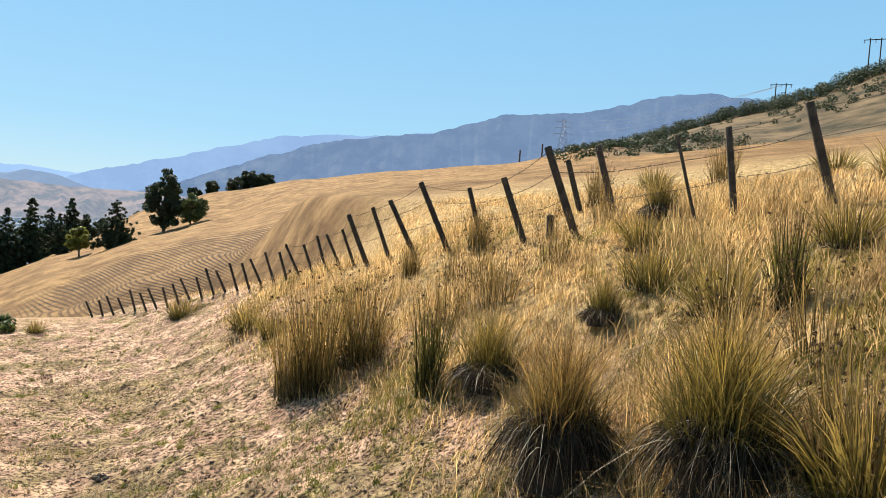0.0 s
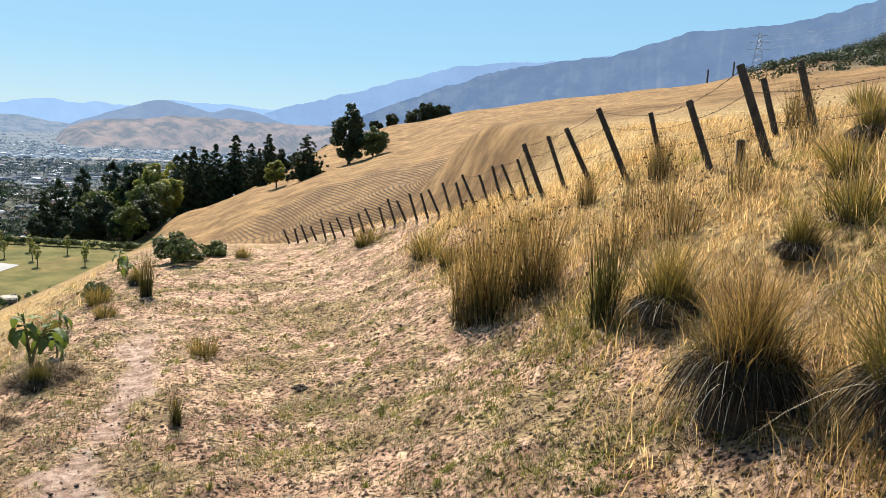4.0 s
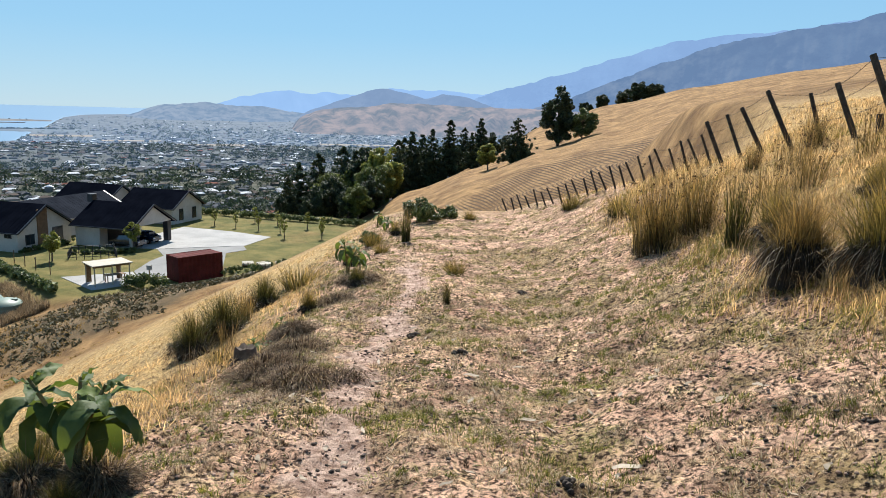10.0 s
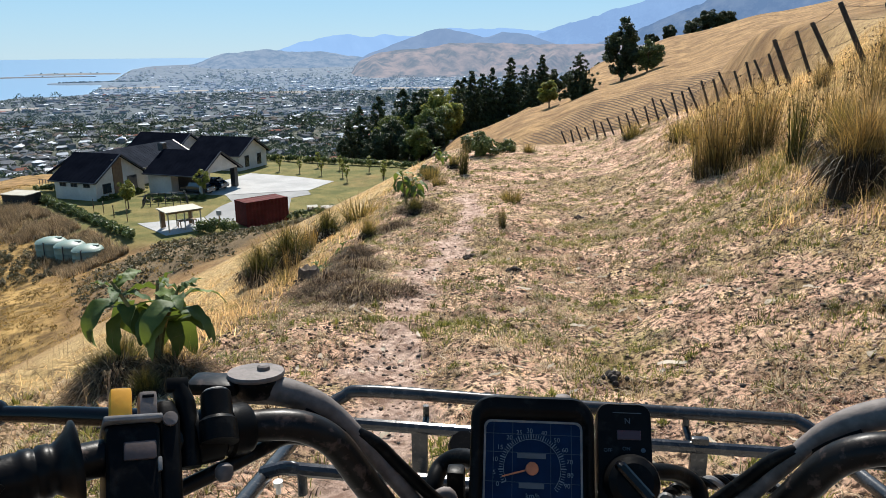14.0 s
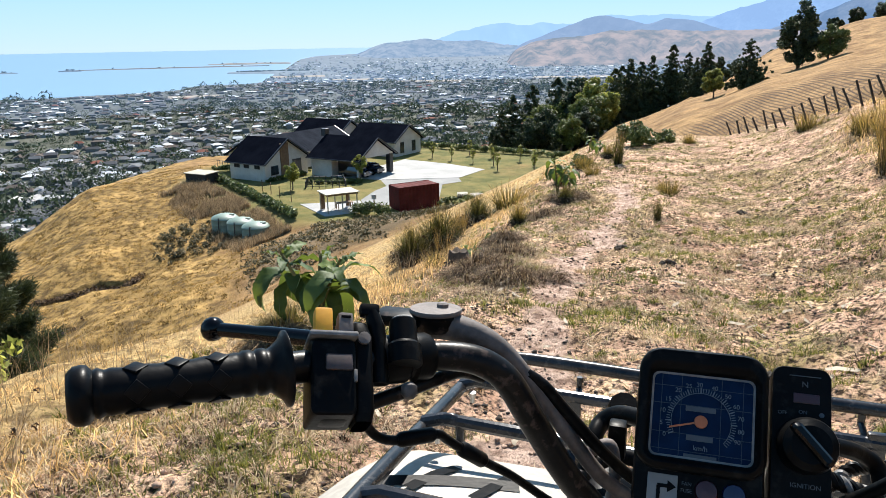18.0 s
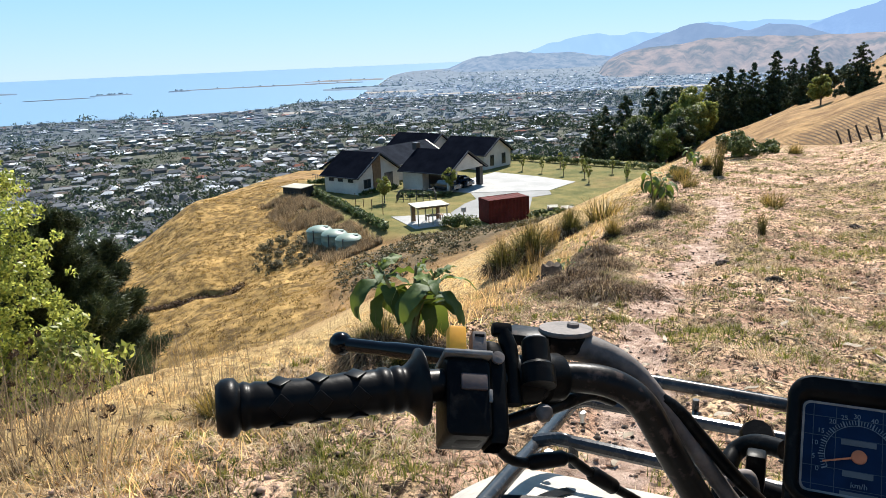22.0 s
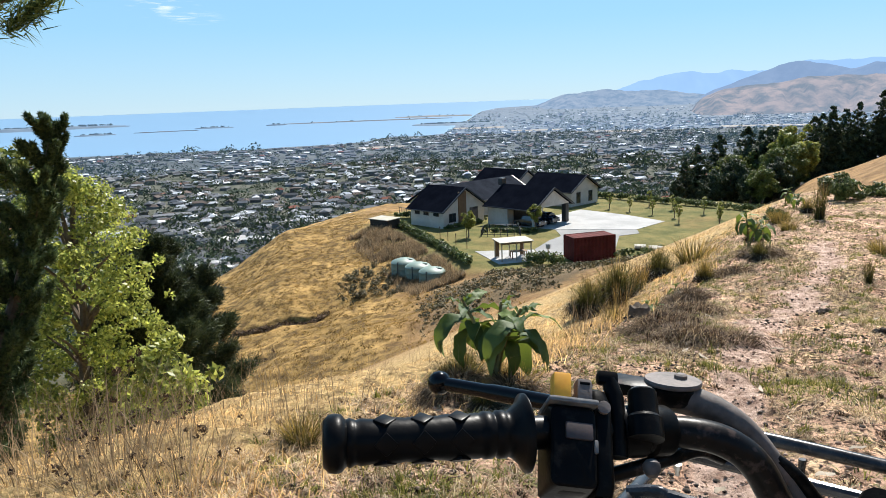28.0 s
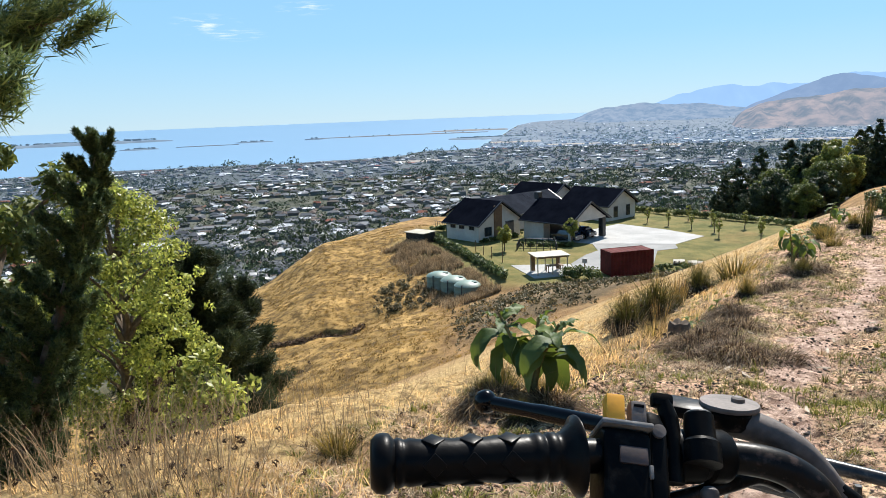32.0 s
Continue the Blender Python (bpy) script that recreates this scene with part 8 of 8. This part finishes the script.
for base in (QI, MIRROR):
    fd = fender_mesh(base).part("fender", FENDER, quad, "dusty cream plastic front fender", smooth=1.0)
    for pts, w in (([(-0.30, 0.60), (-0.2, 0.64), (-0.10, 0.66)], 0.012), ([(-0.24, 0.60), (-0.22, 0.66), (-0.2, 0.70)], 0.009), ([(-0.15, 0.60), (-0.13, 0.655), (-0.12, 0.69)], 0.009)):
        d = Shape()
        cp = curve_pts([(x, y, fz(x, y) + 0.004) for x, y in pts], 5)
        sd = (cp[-1] - cp[0]).cross(Vector((0, 0, 1))).normalized() * w
        d.add([p + sd * s for p in cp for s in (-1, 1)], [(2 * k, 2 * k + 2, 2 * k + 3, 2 * k + 1) for k in range(len(cp) - 1)], base)
        d.part("decal", BLACKPLASTIC, fd, "black stripe decal", 0)
    for y, r, name in ((0.72, 0.27, "front_wheel"), (-0.55, 0.29, "rear_wheel")):
        wx = -0.27
        zc = height(wx if base is QI else 2 * QX - wx, y) + r - 0.01
        mw = base @ Matrix.Translation((wx - 0.04, y, zc)) @ Matrix.Rotation(math.pi / 2, 4, "Y")
        w = Shape().lathe([(r * 0.5, -0.09), (r * 0.85, -0.1), (r, -0.07), (r, 0.07), (r * 0.85, 0.1), (r * 0.5, 0.09)], 32, mw).part(name, RUBBER, quad, "knobbly black tyre")
        for k in range(20):
            a = 6.283 * k / 20
            Shape().box((0, 0, 0), (0.03, 0.05, 0.12), mw @ Matrix.Rotation(a, 4, "Z") @ Matrix.Translation((r, 0, 0)), 0.006).part("tread_lug", RUBBER, w)
        Shape().lathe([(0.02, -0.05), (r * 0.52, -0.06), (r * 0.52, 0.06), (0.02, 0.05)], 20, mw).part("rim", STEEL, w)
    Shape().box((-0.24, -0.55, -0.86), (0.30, 0.62, 0.03), base, 0.012).part("rear_fender", FENDER, quad, "cream rear fender")
    Shape().box((-0.13, 0.08, -1.12), (0.16, 0.4, 0.03), base, 0.01).part("footrest", BLACKPLASTIC, quad)
Shape().box((QX, -0.45, -0.74), (0.27, 0.72, 0.13), QI, 0.05).part("seat", BLACKPLASTIC, quad, "black padded seat")
Shape().box((QX, 0.1, -0.78), (0.24, 0.42, 0.2), QI, 0.07).part("fuel_tank", FENDER, quad, "cream tank cover")
Shape().box((QX, -0.05, -1.05), (0.22, 1.1, 0.3), QI, 0.05).part("engine_body", BLACKPLASTIC, quad, "dark engine and frame")
Shape().box((QX, 0.72, -0.98), (0.3, 0.4, 0.2), QI, 0.04).part("front_frame", BLACKPLASTIC, quad)
Shape().tube([(QX, 0.425, -0.68), (QX, 0.5, -0.85), (QX, 0.56, -1.0)], 0.03, 12, QI).part("steering_stem", BLACKPLASTIC, quad)
Shape().box((QX, 0.42, -0.655), (0.11, 0.05, 0.035), QI, 0.008).part("bar_clamp", BARPAINT, quad)
for sx in (-0.13, 0.13):
    hl = Shape().lathe([(0.004, -0.05), (0.05, -0.045), (0.06, 0.0), (0.06, 0.04), (0.05, 0.05), (0.004, 0.05)], 20, QI @ Matrix.Translation((QX + sx, 0.74, -0.86)) @ Matrix.Rotation(-math.pi / 2, 4, "X")).part("headlight", BLACKPLASTIC, quad, "round headlight")
    Shape().lathe([(0.004, 0.05), (0.05, 0.05), (0.03, 0.062), (0.004, 0.066)], 20, QI @ Matrix.Translation((QX + sx, 0.74, -0.86)) @ Matrix.Rotation(-math.pi / 2, 4, "X")).part("lens", LAMPGLASS, hl)
for pts, r, mt in (([(0.005, 0.48, -0.63), (0.0106, 0.50, -0.6025), (0.0172, 0.52, -0.5929), (0.0347, 0.52, -0.5805), (0.06, 0.50, -0.572)], 0.0095, BLACKPLASTIC),
                   ([(0.0, 0.50, -0.70), (-0.01, 0.55, -0.69), (0.03, 0.60, -0.68), (0.09, 0.60, -0.69)], 0.010, BLACKPLASTIC),
                   ([(0.2169, 0.49, -0.57), (0.2369, 0.50, -0.5743), (0.2658, 0.52, -0.5903), (0.2828, 0.52, -0.6049), (0.2842, 0.50, -0.63)], 0.0085, BLACKPLASTIC),
                   ([(0.01, 0.45, -0.59), (0.03, 0.455, -0.58), (0.037, 0.45, -0.605), (0.034, 0.44, -0.64)], 0.006, DUSTY)):
    Shape().tube(curve_pts(pts, 6), r, 12, QI).part("hose", mt, quad)
Shape().box((0.036, 0.48, -0.588), (0.018, 0.018, 0.040), QI, 0.004).part("connector", BLACKPLASTIC, quad, "black plug connector")
Shape().lathe([(0.002, -0.015), (0.016, -0.015), (0.019, -0.008), (0.019, 0.008), (0.016, 0.015), (0.002, 0.015)], 10, QI @ Matrix.Translation((0.036, 0.6, -0.618)) @ Matrix.Rotation(0.6, 4, "X")).part("filler_cap", BLACKPLASTIC, quad, "knurled black cap")
# braided lashing over the rack
for pts in ([(0.225, 0.48, -0.64), (0.2403, 0.50, -0.6157), (0.2577, 0.52, -0.6093), (0.2832, 0.54, -0.6136), (0.3118, 0.55, -0.615), (0.3399, 0.56, -0.6198), (0.3771, 0.56, -0.628), (0.42, 0.55, -0.66)],
            [(0.215, 0.45, -0.575), (0.2291, 0.45, -0.582), (0.246, 0.45, -0.5875), (0.265, 0.45, -0.5935), (0.30, 0.455, -0.612)]):
    line = curve_pts(pts, 10)
    for q in range(3):
        strand = [p + Vector((0, 0.0042 * math.cos(k * 0.55 + q * 2.0944), 0.0042 * math.sin(k * 0.55 + q * 2.0944))) for k, p in enumerate(line)]
        Shape().tube(strand, 0.0038, 7, QI).part("rope_strand", SUNGREY if q == 0 else RUBBER, quad, "pale strand of the braided lashing" if q == 0 else "black strand of the braided lashing")

# ---- the town on the plain ----
def tone_mat(name, stops, rough=0.8, spec=0.2):
    m, n, l, p = nodes_of(name)
    r = ramp(n, stops)
    r.color_ramp.interpolation = "CONSTANT"
    l.new(n.new("ShaderNodeNewGeometry").outputs["Random Per Island"], r.inputs[0])
    co = n.new("ShaderNodeTexCoord").outputs["Object"]
    col = mixed(n, l, 0.25, r.outputs[0], noise_node(n, l, co, 0.3, 3), "OVERLAY")
    l.new(col, p.inputs["Base Color"])
    p.inputs["Roughness"].default_value, p.inputs["Specular IOR Level"].default_value = rough, spec
    return m


ROOFS = tone_mat("town_roofs", [(0.0, (0.09, 0.097, 0.107)), (0.24, (0.139, 0.142, 0.149)), (0.48, (0.236, 0.243, 0.251)), (0.56, (0.104, 0.084, 0.073)), (0.7, (0.063, 0.066, 0.073)), (0.82, (0.4, 0.42, 0.44)), (0.885, (0.181, 0.076, 0.055)), (0.905, (0.62, 0.63, 0.64))], 0.9, 0.08)
WALLS = tone_mat("town_walls", [(0.0, (0.192, 0.186, 0.174)), (0.35, (0.143, 0.141, 0.132)), (0.6, (0.252, 0.252, 0.246)), (0.85, (0.12, 0.107, 0.099))])
TREES = leafy("town_tree_leaf", (0.022, 0.036, 0.024), (0.072, 0.098, 0.05), 0.2, 0.7, 0.02)
# emission colours that put haze on the middle and far town
MIDHAZE, FARHAZE = (0.010, 0.018, 0.032), (0.047, 0.077, 0.126)
BANDS = [(300, 1250, None), (1250, 2200, MIDHAZE), (2200, 5000, FARHAZE)]
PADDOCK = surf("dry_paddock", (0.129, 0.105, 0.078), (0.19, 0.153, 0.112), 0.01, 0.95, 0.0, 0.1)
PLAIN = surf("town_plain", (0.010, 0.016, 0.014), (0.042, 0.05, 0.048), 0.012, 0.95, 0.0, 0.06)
# paddocks with the same kind of haze glow
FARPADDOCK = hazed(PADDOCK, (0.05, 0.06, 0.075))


def shrink(r):
    """Farther parts are drawn in towards the eye; sizes follow."""
    e = np.interp(r, [1500, 2000, 2700, 3400, 4100, 4850], [3.8, 3.0, 2.2, 1.5, 0.9, 0.3])
    return np.where(r < 1500, 1.0, r * np.tan(np.radians(e)) / 100.0)


def on_land(az, r, inland=0.05):
    shore = shore_line(az)
    e = -np.interp(r, [300, 600, 1000, 1500, 2000, 2700, 3400, 4100, 4850], [18, 9.5, 5.7, 3.8, 3.0, 2.2, 1.5, 0.9, 0.3])
    return e < shore - inland


def town_spots(rng, n, lo, hi):
    az = rng.uniform(-80, 14, n)
    r = np.exp(rng.uniform(math.log(lo), math.log(hi), n))
    k = on_land(az, r)
    return az[k], r[k]


FIELDS = [(-36.2, 1680, 3.6, 45), (-18.5, 2150, 5.0, 50), (-7, 2300, 7.0, 50), (-24, 2350, 4.0, 40), (-28.5, 2650, 4.0, 60)]


def in_field(az, r):
    out = np.zeros(az.shape, bool)
    for fa, fr, wa, wr in FIELDS:
        out |= (np.abs(az - fa) < wa * 0.5) & (np.abs(r - fr) < wr)
    return out


def make_town():
    rng = np.random.default_rng(400)
    az, r = town_spots(rng, 9800, 440, 4700)
    k = ~in_field(az, r) & (bumpy(r * np.sin(np.radians(az)), r * np.cos(np.radians(az)), 220, 3, 2) > -0.42)
    az, r = az[k], r[k]
    a = np.radians(az)
    x, y = r * np.sin(a), r * np.cos(a)
    s = np.clip(shrink(r), 0.45, 1.2)
    block = (np.floor(x / 130) * 7 + np.floor(y / 130) * 13) % 5
    turn = radians(25) + block * 0.12 + (rng.random(len(x)) < 0.4) * math.pi / 2
    big = rng.random(len(x)) < 0.03
    L = rng.uniform(4.6, 8.0, len(x)) * s * np.where(big, 2.2, 1)
    W = rng.uniform(3.2, 4.6, len(x)) * s * np.where(big, 1.8, 1)
    H = rng.uniform(2.5, 3.4, len(x)) * s * np.where(rng.random(len(x)) < 0.12, 1.8, 1)
    RH = rng.uniform(1.2, 2.2, len(x)) * s * np.where(big, 0.4, 1)
    z = land(x, y) - 0.8
    ex, ey = np.stack([np.cos(turn), np.sin(turn)], 1), np.stack([-np.sin(turn), np.cos(turn)], 1)

    def corner(i, j, zz, l=1.0, w=1.0):
        return np.concatenate([np.stack([x, y], 1) + ex * (i * L * l)[:, None] + ey * (j * W * w)[:, None], (z + zz)[:, None]], 1)
    n = len(x)
    walls = np.stack([corner(i, j, h) for h in (0 * H, H + 0.8) for i, j in ((-1, -1), (1, -1), (1, 1), (-1, 1))], 1).reshape(-1, 3)
    wf = np.array([(0, 1, 5, 4), (1, 2, 6, 5), (2, 3, 7, 6), (3, 0, 4, 7)])
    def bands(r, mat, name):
        """The town in three depths, the farther two as backdrops with haze put in as glow."""
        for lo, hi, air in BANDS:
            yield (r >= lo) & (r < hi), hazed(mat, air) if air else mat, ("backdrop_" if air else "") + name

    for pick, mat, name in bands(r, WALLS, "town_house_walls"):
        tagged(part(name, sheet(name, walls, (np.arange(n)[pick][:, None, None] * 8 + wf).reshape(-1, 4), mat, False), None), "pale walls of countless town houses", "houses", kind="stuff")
    hip = rng.uniform(0.35, 1.0, n)
    top = H + 0.8 + RH
    roofs = np.stack([corner(i, j, H + 0.6, 1.08, 1.1) for i, j in ((-1, -1), (1, -1), (1, 1), (-1, 1))] + [corner(-hip, 0, top), corner(hip, 0, top)], 1).reshape(-1, 3)
    idx = np.arange(n)[:, None] * 6
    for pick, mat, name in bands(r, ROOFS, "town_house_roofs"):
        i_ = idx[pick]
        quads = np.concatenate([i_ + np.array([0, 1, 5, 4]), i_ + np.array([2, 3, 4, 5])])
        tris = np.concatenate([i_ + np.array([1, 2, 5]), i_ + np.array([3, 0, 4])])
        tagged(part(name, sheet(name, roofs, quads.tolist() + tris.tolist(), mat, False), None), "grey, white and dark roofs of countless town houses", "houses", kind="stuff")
    # trees among the houses, and belts of them
    az, r = town_spots(rng, 30000, 330, 4800)
    x, y = r * np.sin(np.radians(az)), r * np.cos(np.radians(az))
    k = (rng.random(len(x)) < 0.55 + 0.9 * step(0.1, 0.35, bumpy(x, y, 260, 17, 3))) & ~(in_field(az, r) & (rng.random(len(x)) < 0.95))
    az, r, x, y = az[k], r[k], x[k], y[k]
    s = np.clip(shrink(r), 0.4, 1.2)
    n, m = len(x), 34
    h = rng.uniform(4, 10.5, n) * s * np.where(rng.random(n) < 0.1, 1.8, 1) * (1.0 + 0.75 * step(0.0, 0.3, bumpy(x, y, 180, 19, 3)))
    c = np.stack([x, y, land(x, y) + h * 0.42], 1)
    d = rng.normal(size=(n, m, 3))
    d /= np.linalg.norm(d, axis=2)[:, :, None]
    p = c[:, None] + d * (h * 0.42)[:, None, None] * rng.uniform(0.55, 1.0, (n, m, 1)) * np.array([1.15, 1.15, 0.9])
    t1, t2 = np.clip(rng.normal(size=(2, n, m, 3)), -1.3, 1.3)
    sz = (h * 0.078)[:, None, None]
    verts = np.stack([p + t1 * sz, p + t2 * sz, p - (t1 + t2) * sz * 0.7], 2).reshape(-1, 3)
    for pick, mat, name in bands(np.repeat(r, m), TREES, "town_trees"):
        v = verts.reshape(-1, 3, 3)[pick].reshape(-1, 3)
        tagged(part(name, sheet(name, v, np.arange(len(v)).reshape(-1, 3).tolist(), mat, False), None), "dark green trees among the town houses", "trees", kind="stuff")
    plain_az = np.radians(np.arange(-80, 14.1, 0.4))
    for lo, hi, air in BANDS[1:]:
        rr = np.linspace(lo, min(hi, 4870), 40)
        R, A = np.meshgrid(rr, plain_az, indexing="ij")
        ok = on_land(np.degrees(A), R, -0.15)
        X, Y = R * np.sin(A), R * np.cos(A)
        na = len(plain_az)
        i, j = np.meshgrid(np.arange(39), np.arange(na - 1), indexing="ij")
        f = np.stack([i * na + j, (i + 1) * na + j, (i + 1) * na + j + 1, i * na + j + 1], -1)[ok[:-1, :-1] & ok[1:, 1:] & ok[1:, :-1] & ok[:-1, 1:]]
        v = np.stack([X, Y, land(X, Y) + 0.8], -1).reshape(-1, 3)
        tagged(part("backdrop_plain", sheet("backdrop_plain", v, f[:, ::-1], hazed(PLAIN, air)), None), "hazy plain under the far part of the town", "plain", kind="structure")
    for fa, fr, wa, wr in FIELDS:
        aa = np.radians(np.linspace(fa - wa / 2, fa + wa / 2, 10))
        v = []
        for rr in np.linspace(fr - wr, fr + wr, 5):
            jx = rr * np.sin(aa), rr * np.cos(aa)
            v.append(np.stack([jx[0], jx[1], land(*jx) + 1.6], 1))
        f = [(i * 10 + j, i * 10 + j + 1, (i + 1) * 10 + j + 1, (i + 1) * 10 + j) for i in range(4) for j in range(9)]
        tagged(part("ground_paddock", sheet("ground_paddock", np.concatenate(v), f, FARPADDOCK), None), "bare dry paddock among the houses", "field", kind="structure")


make_town()


def near_house(x, y, turn, l, w, roof, label):
    z = height(x, y)
    h = thing("town_house", label, "house", "nearest town houses", pose(x, y, z, 0, 0, turn))
    Shape().box((0, 0, 1.2), (l, w, 3.4)).part("wall", WALL, h, "", 0)
    Shape().add([(-l / 2 - 0.6, -w / 2 - 0.6, 2.8), (l / 2 + 0.6, -w / 2 - 0.6, 2.8), (l / 2 + 0.6, w / 2 + 0.6, 2.8), (-l / 2 - 0.6, w / 2 + 0.6, 2.8), (-l / 2 + w / 2, 0, 4.9), (l / 2 - w / 2, 0, 4.9)],
                [(0, 1, 5, 4), (1, 2, 5), (2, 3, 4, 5), (3, 0, 4), (3, 2, 1, 0)]).part("roof", roof, h, "", 0)
    for k in (-1, 1):
        Shape().box((k * l * 0.25, -w / 2 - 0.03, 1.6), (1.8, 0.08, 1.3)).part("window", GLASS, h, "", 0)
    Shape().box((0, -w / 2 - 0.03, 1.0), (1.0, 0.08, 2.1)).part("door", TRIM, h, "", 0)


PALEROOF = surf("pale_town_roof", (0.34, 0.34, 0.326), (0.449, 0.449, 0.435), 0.3, 0.6, 0.1, 5)
DARKROOF = surf("dark_town_roof", (0.08, 0.08, 0.09), (0.16, 0.16, 0.17), 0.3, 0.6, 0.1, 5)
hr = random.Random(4)
for k in range(34):
    az, r = hr.uniform(-56, -40), hr.uniform(430, 640)
    if k == 0:
        az, r = -49.2, 430
    pale = hr.random() < 0.5
    near_house(*at_bearing(az, r), hr.choice((20, 110, 35, 125)), hr.uniform(13, 20), hr.uniform(8, 11), PALEROOF if pale else DARKROOF, "single-storey house with a pale hipped roof" if pale else "single-storey house with a dark hipped roof")

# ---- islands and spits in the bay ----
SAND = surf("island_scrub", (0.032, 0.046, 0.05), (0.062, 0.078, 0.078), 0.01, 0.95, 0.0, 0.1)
# haze over the bay put into the land and trees as emission
SAND, ISLETREES = hazed(SAND, FARHAZE), hazed(TREES, FARHAZE)
SPITSAND = hazed(surf("spit_sand", (0.075, 0.075, 0.07), (0.15, 0.14, 0.12), 0.01, 0.95, 0.0, 0.1), MIDHAZE)


def island(a0, a1, el, thick, hump, label, material, trees=0, seed=0):
    """A low strip of land on the water, by bearings and depth below the horizon."""
    r = float(np.interp(-el, [0.3, 0.9, 1.5, 2.2, 3.0], [4850, 4100, 3400, 2700, 2000]))
    n = 40
    az = np.linspace(a0, a1, n)
    t = np.sin(np.linspace(0.02, math.pi - 0.02, n)) ** 0.5 * (0.8 + 0.3 * bumpy(az * 10, az * 0, 5, seed, 3))
    v = []
    for f, hh in ((-1, 0), (-0.5, 0.7), (0, 1), (0.6, 0.6), (1, 0)):
        rr = r + f * thick * t
        e = -np.interp(rr, [2000, 2700, 3400, 4100, 4850], [3.0, 2.2, 1.5, 0.9, 0.3])
        v.append(np.stack([rr * np.sin(np.radians(az)), rr * np.cos(np.radians(az)), rr * np.tan(np.radians(e)) + (7.0 + hh * hump * t if hh else -2.0)], 1))
    f = [(i * n + j, i * n + j + 1, (i + 1) * n + j + 1, (i + 1) * n + j) for i in range(4) for j in range(n - 1)]
    ob = thing("island", label, "island", at=None)
    part("shore", sheet("shore", np.concatenate(v), f, material), None, ob)
    if trees:
        rng = np.random.default_rng(seed)
        q = rng.uniform(0.1, 0.9, trees)
        aa = np.radians(a0 + (a1 - a0) * q)
        e = radians(el)
        cs = np.stack([r * np.sin(aa), r * np.cos(aa), np.full(trees, r * math.tan(e) + 7 + 0.8 * hump)], 1)
        vv, ff = leaf_cloud(rng, cs, rng.uniform(2.5, 6.5, trees), trees * 30, 1.8, 0.2, 1.2)
        tagged(part("tree_line", sheet("tree_line", vv, ff, ISLETREES, False), None, ob), kind="stuff")


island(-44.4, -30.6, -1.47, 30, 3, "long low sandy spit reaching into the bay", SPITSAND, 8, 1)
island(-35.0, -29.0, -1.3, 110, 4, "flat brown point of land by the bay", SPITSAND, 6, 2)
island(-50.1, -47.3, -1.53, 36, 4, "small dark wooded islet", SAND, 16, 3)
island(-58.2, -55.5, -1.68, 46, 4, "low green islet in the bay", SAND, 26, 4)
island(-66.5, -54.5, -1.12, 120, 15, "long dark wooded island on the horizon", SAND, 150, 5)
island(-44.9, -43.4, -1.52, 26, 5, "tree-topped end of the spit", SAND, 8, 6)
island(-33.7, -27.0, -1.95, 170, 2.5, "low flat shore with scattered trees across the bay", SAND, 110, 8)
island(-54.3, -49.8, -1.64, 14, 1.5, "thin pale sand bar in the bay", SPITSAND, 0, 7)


# ---- thin high clouds far over the sea ----
def make_cloud(az, el, w, h, seed):
    m, n, l, p = nodes_of("thin_cloud")
    co = n.new("ShaderNodeTexCoord").outputs["Generated"]
    mp = n.new("ShaderNodeMapping")
    mp.inputs["Scale"].default_value = (2.2, 2.2, 5.0)
    mp.inputs["Location"].default_value = (seed, 0, 0)
    l.new(co, mp.inputs["Vector"])
    r = ramp(n, [(0.5, (0, 0, 0)), (0.72, (0.85, 0.85, 0.85))])
    l.new(noise_node(n, l, mp.outputs[0], 1.6, 6, 0.6), r.inputs[0])
    gr = n.new("ShaderNodeTexGradient")
    gr.gradient_type = "SPHERICAL"
    m2 = n.new("ShaderNodeMapping")
    m2.inputs["Location"].default_value, m2.inputs["Scale"].default_value = (-1, 0, -1), (2, 0, 2)
    l.new(co, m2.inputs["Vector"])
    l.new(m2.outputs[0], gr.inputs["Vector"])
    al = mixed(n, l, 1.0, r.outputs[0], gr.outputs["Color"], "MULTIPLY")
    # the wisp's sunlit white is put in as emission
    em = n.new("ShaderNodeEmission")
    em.inputs["Color"].default_value, em.inputs["Strength"].default_value = (0.95, 0.97, 1.0, 1), 0.6
    tr = n.new("ShaderNodeBsdfTransparent")
    x = n.new("ShaderNodeMixShader")
    l.new(al, x.inputs[0])
    l.new(tr.outputs[0], x.inputs[1])
    l.new(em.outputs[0], x.inputs[2])
    l.new(x.outputs[0], n["Material Output"].inputs["Surface"])
    r0 = 4700
    cx, cy, cz = r0 * math.sin(radians(az)), r0 * math.cos(radians(az)), r0 * math.tan(radians(el))
    v = [(-w, 0, -h), (w, 0, -h), (w, 0, h), (-w, 0, h)]
    s = Shape().add(v, [(0, 1, 2, 3)])
    ob = s.part("backdrop_cloud", m, None, smooth=0)
    ob.matrix_basis = pose(cx, cy, cz, 0, 0, -az)
    ob.visible_shadow = False
    tagged(ob, "thin wisp of white cloud far over the sea", "cloud", kind="structure")


make_cloud(-51.5, 7.2, 240, 70, 1.0)
make_cloud(-49.9, 6.5, 260, 50, 2.4)
make_cloud(-44.2, 8.3, 200, 50, 4.0)
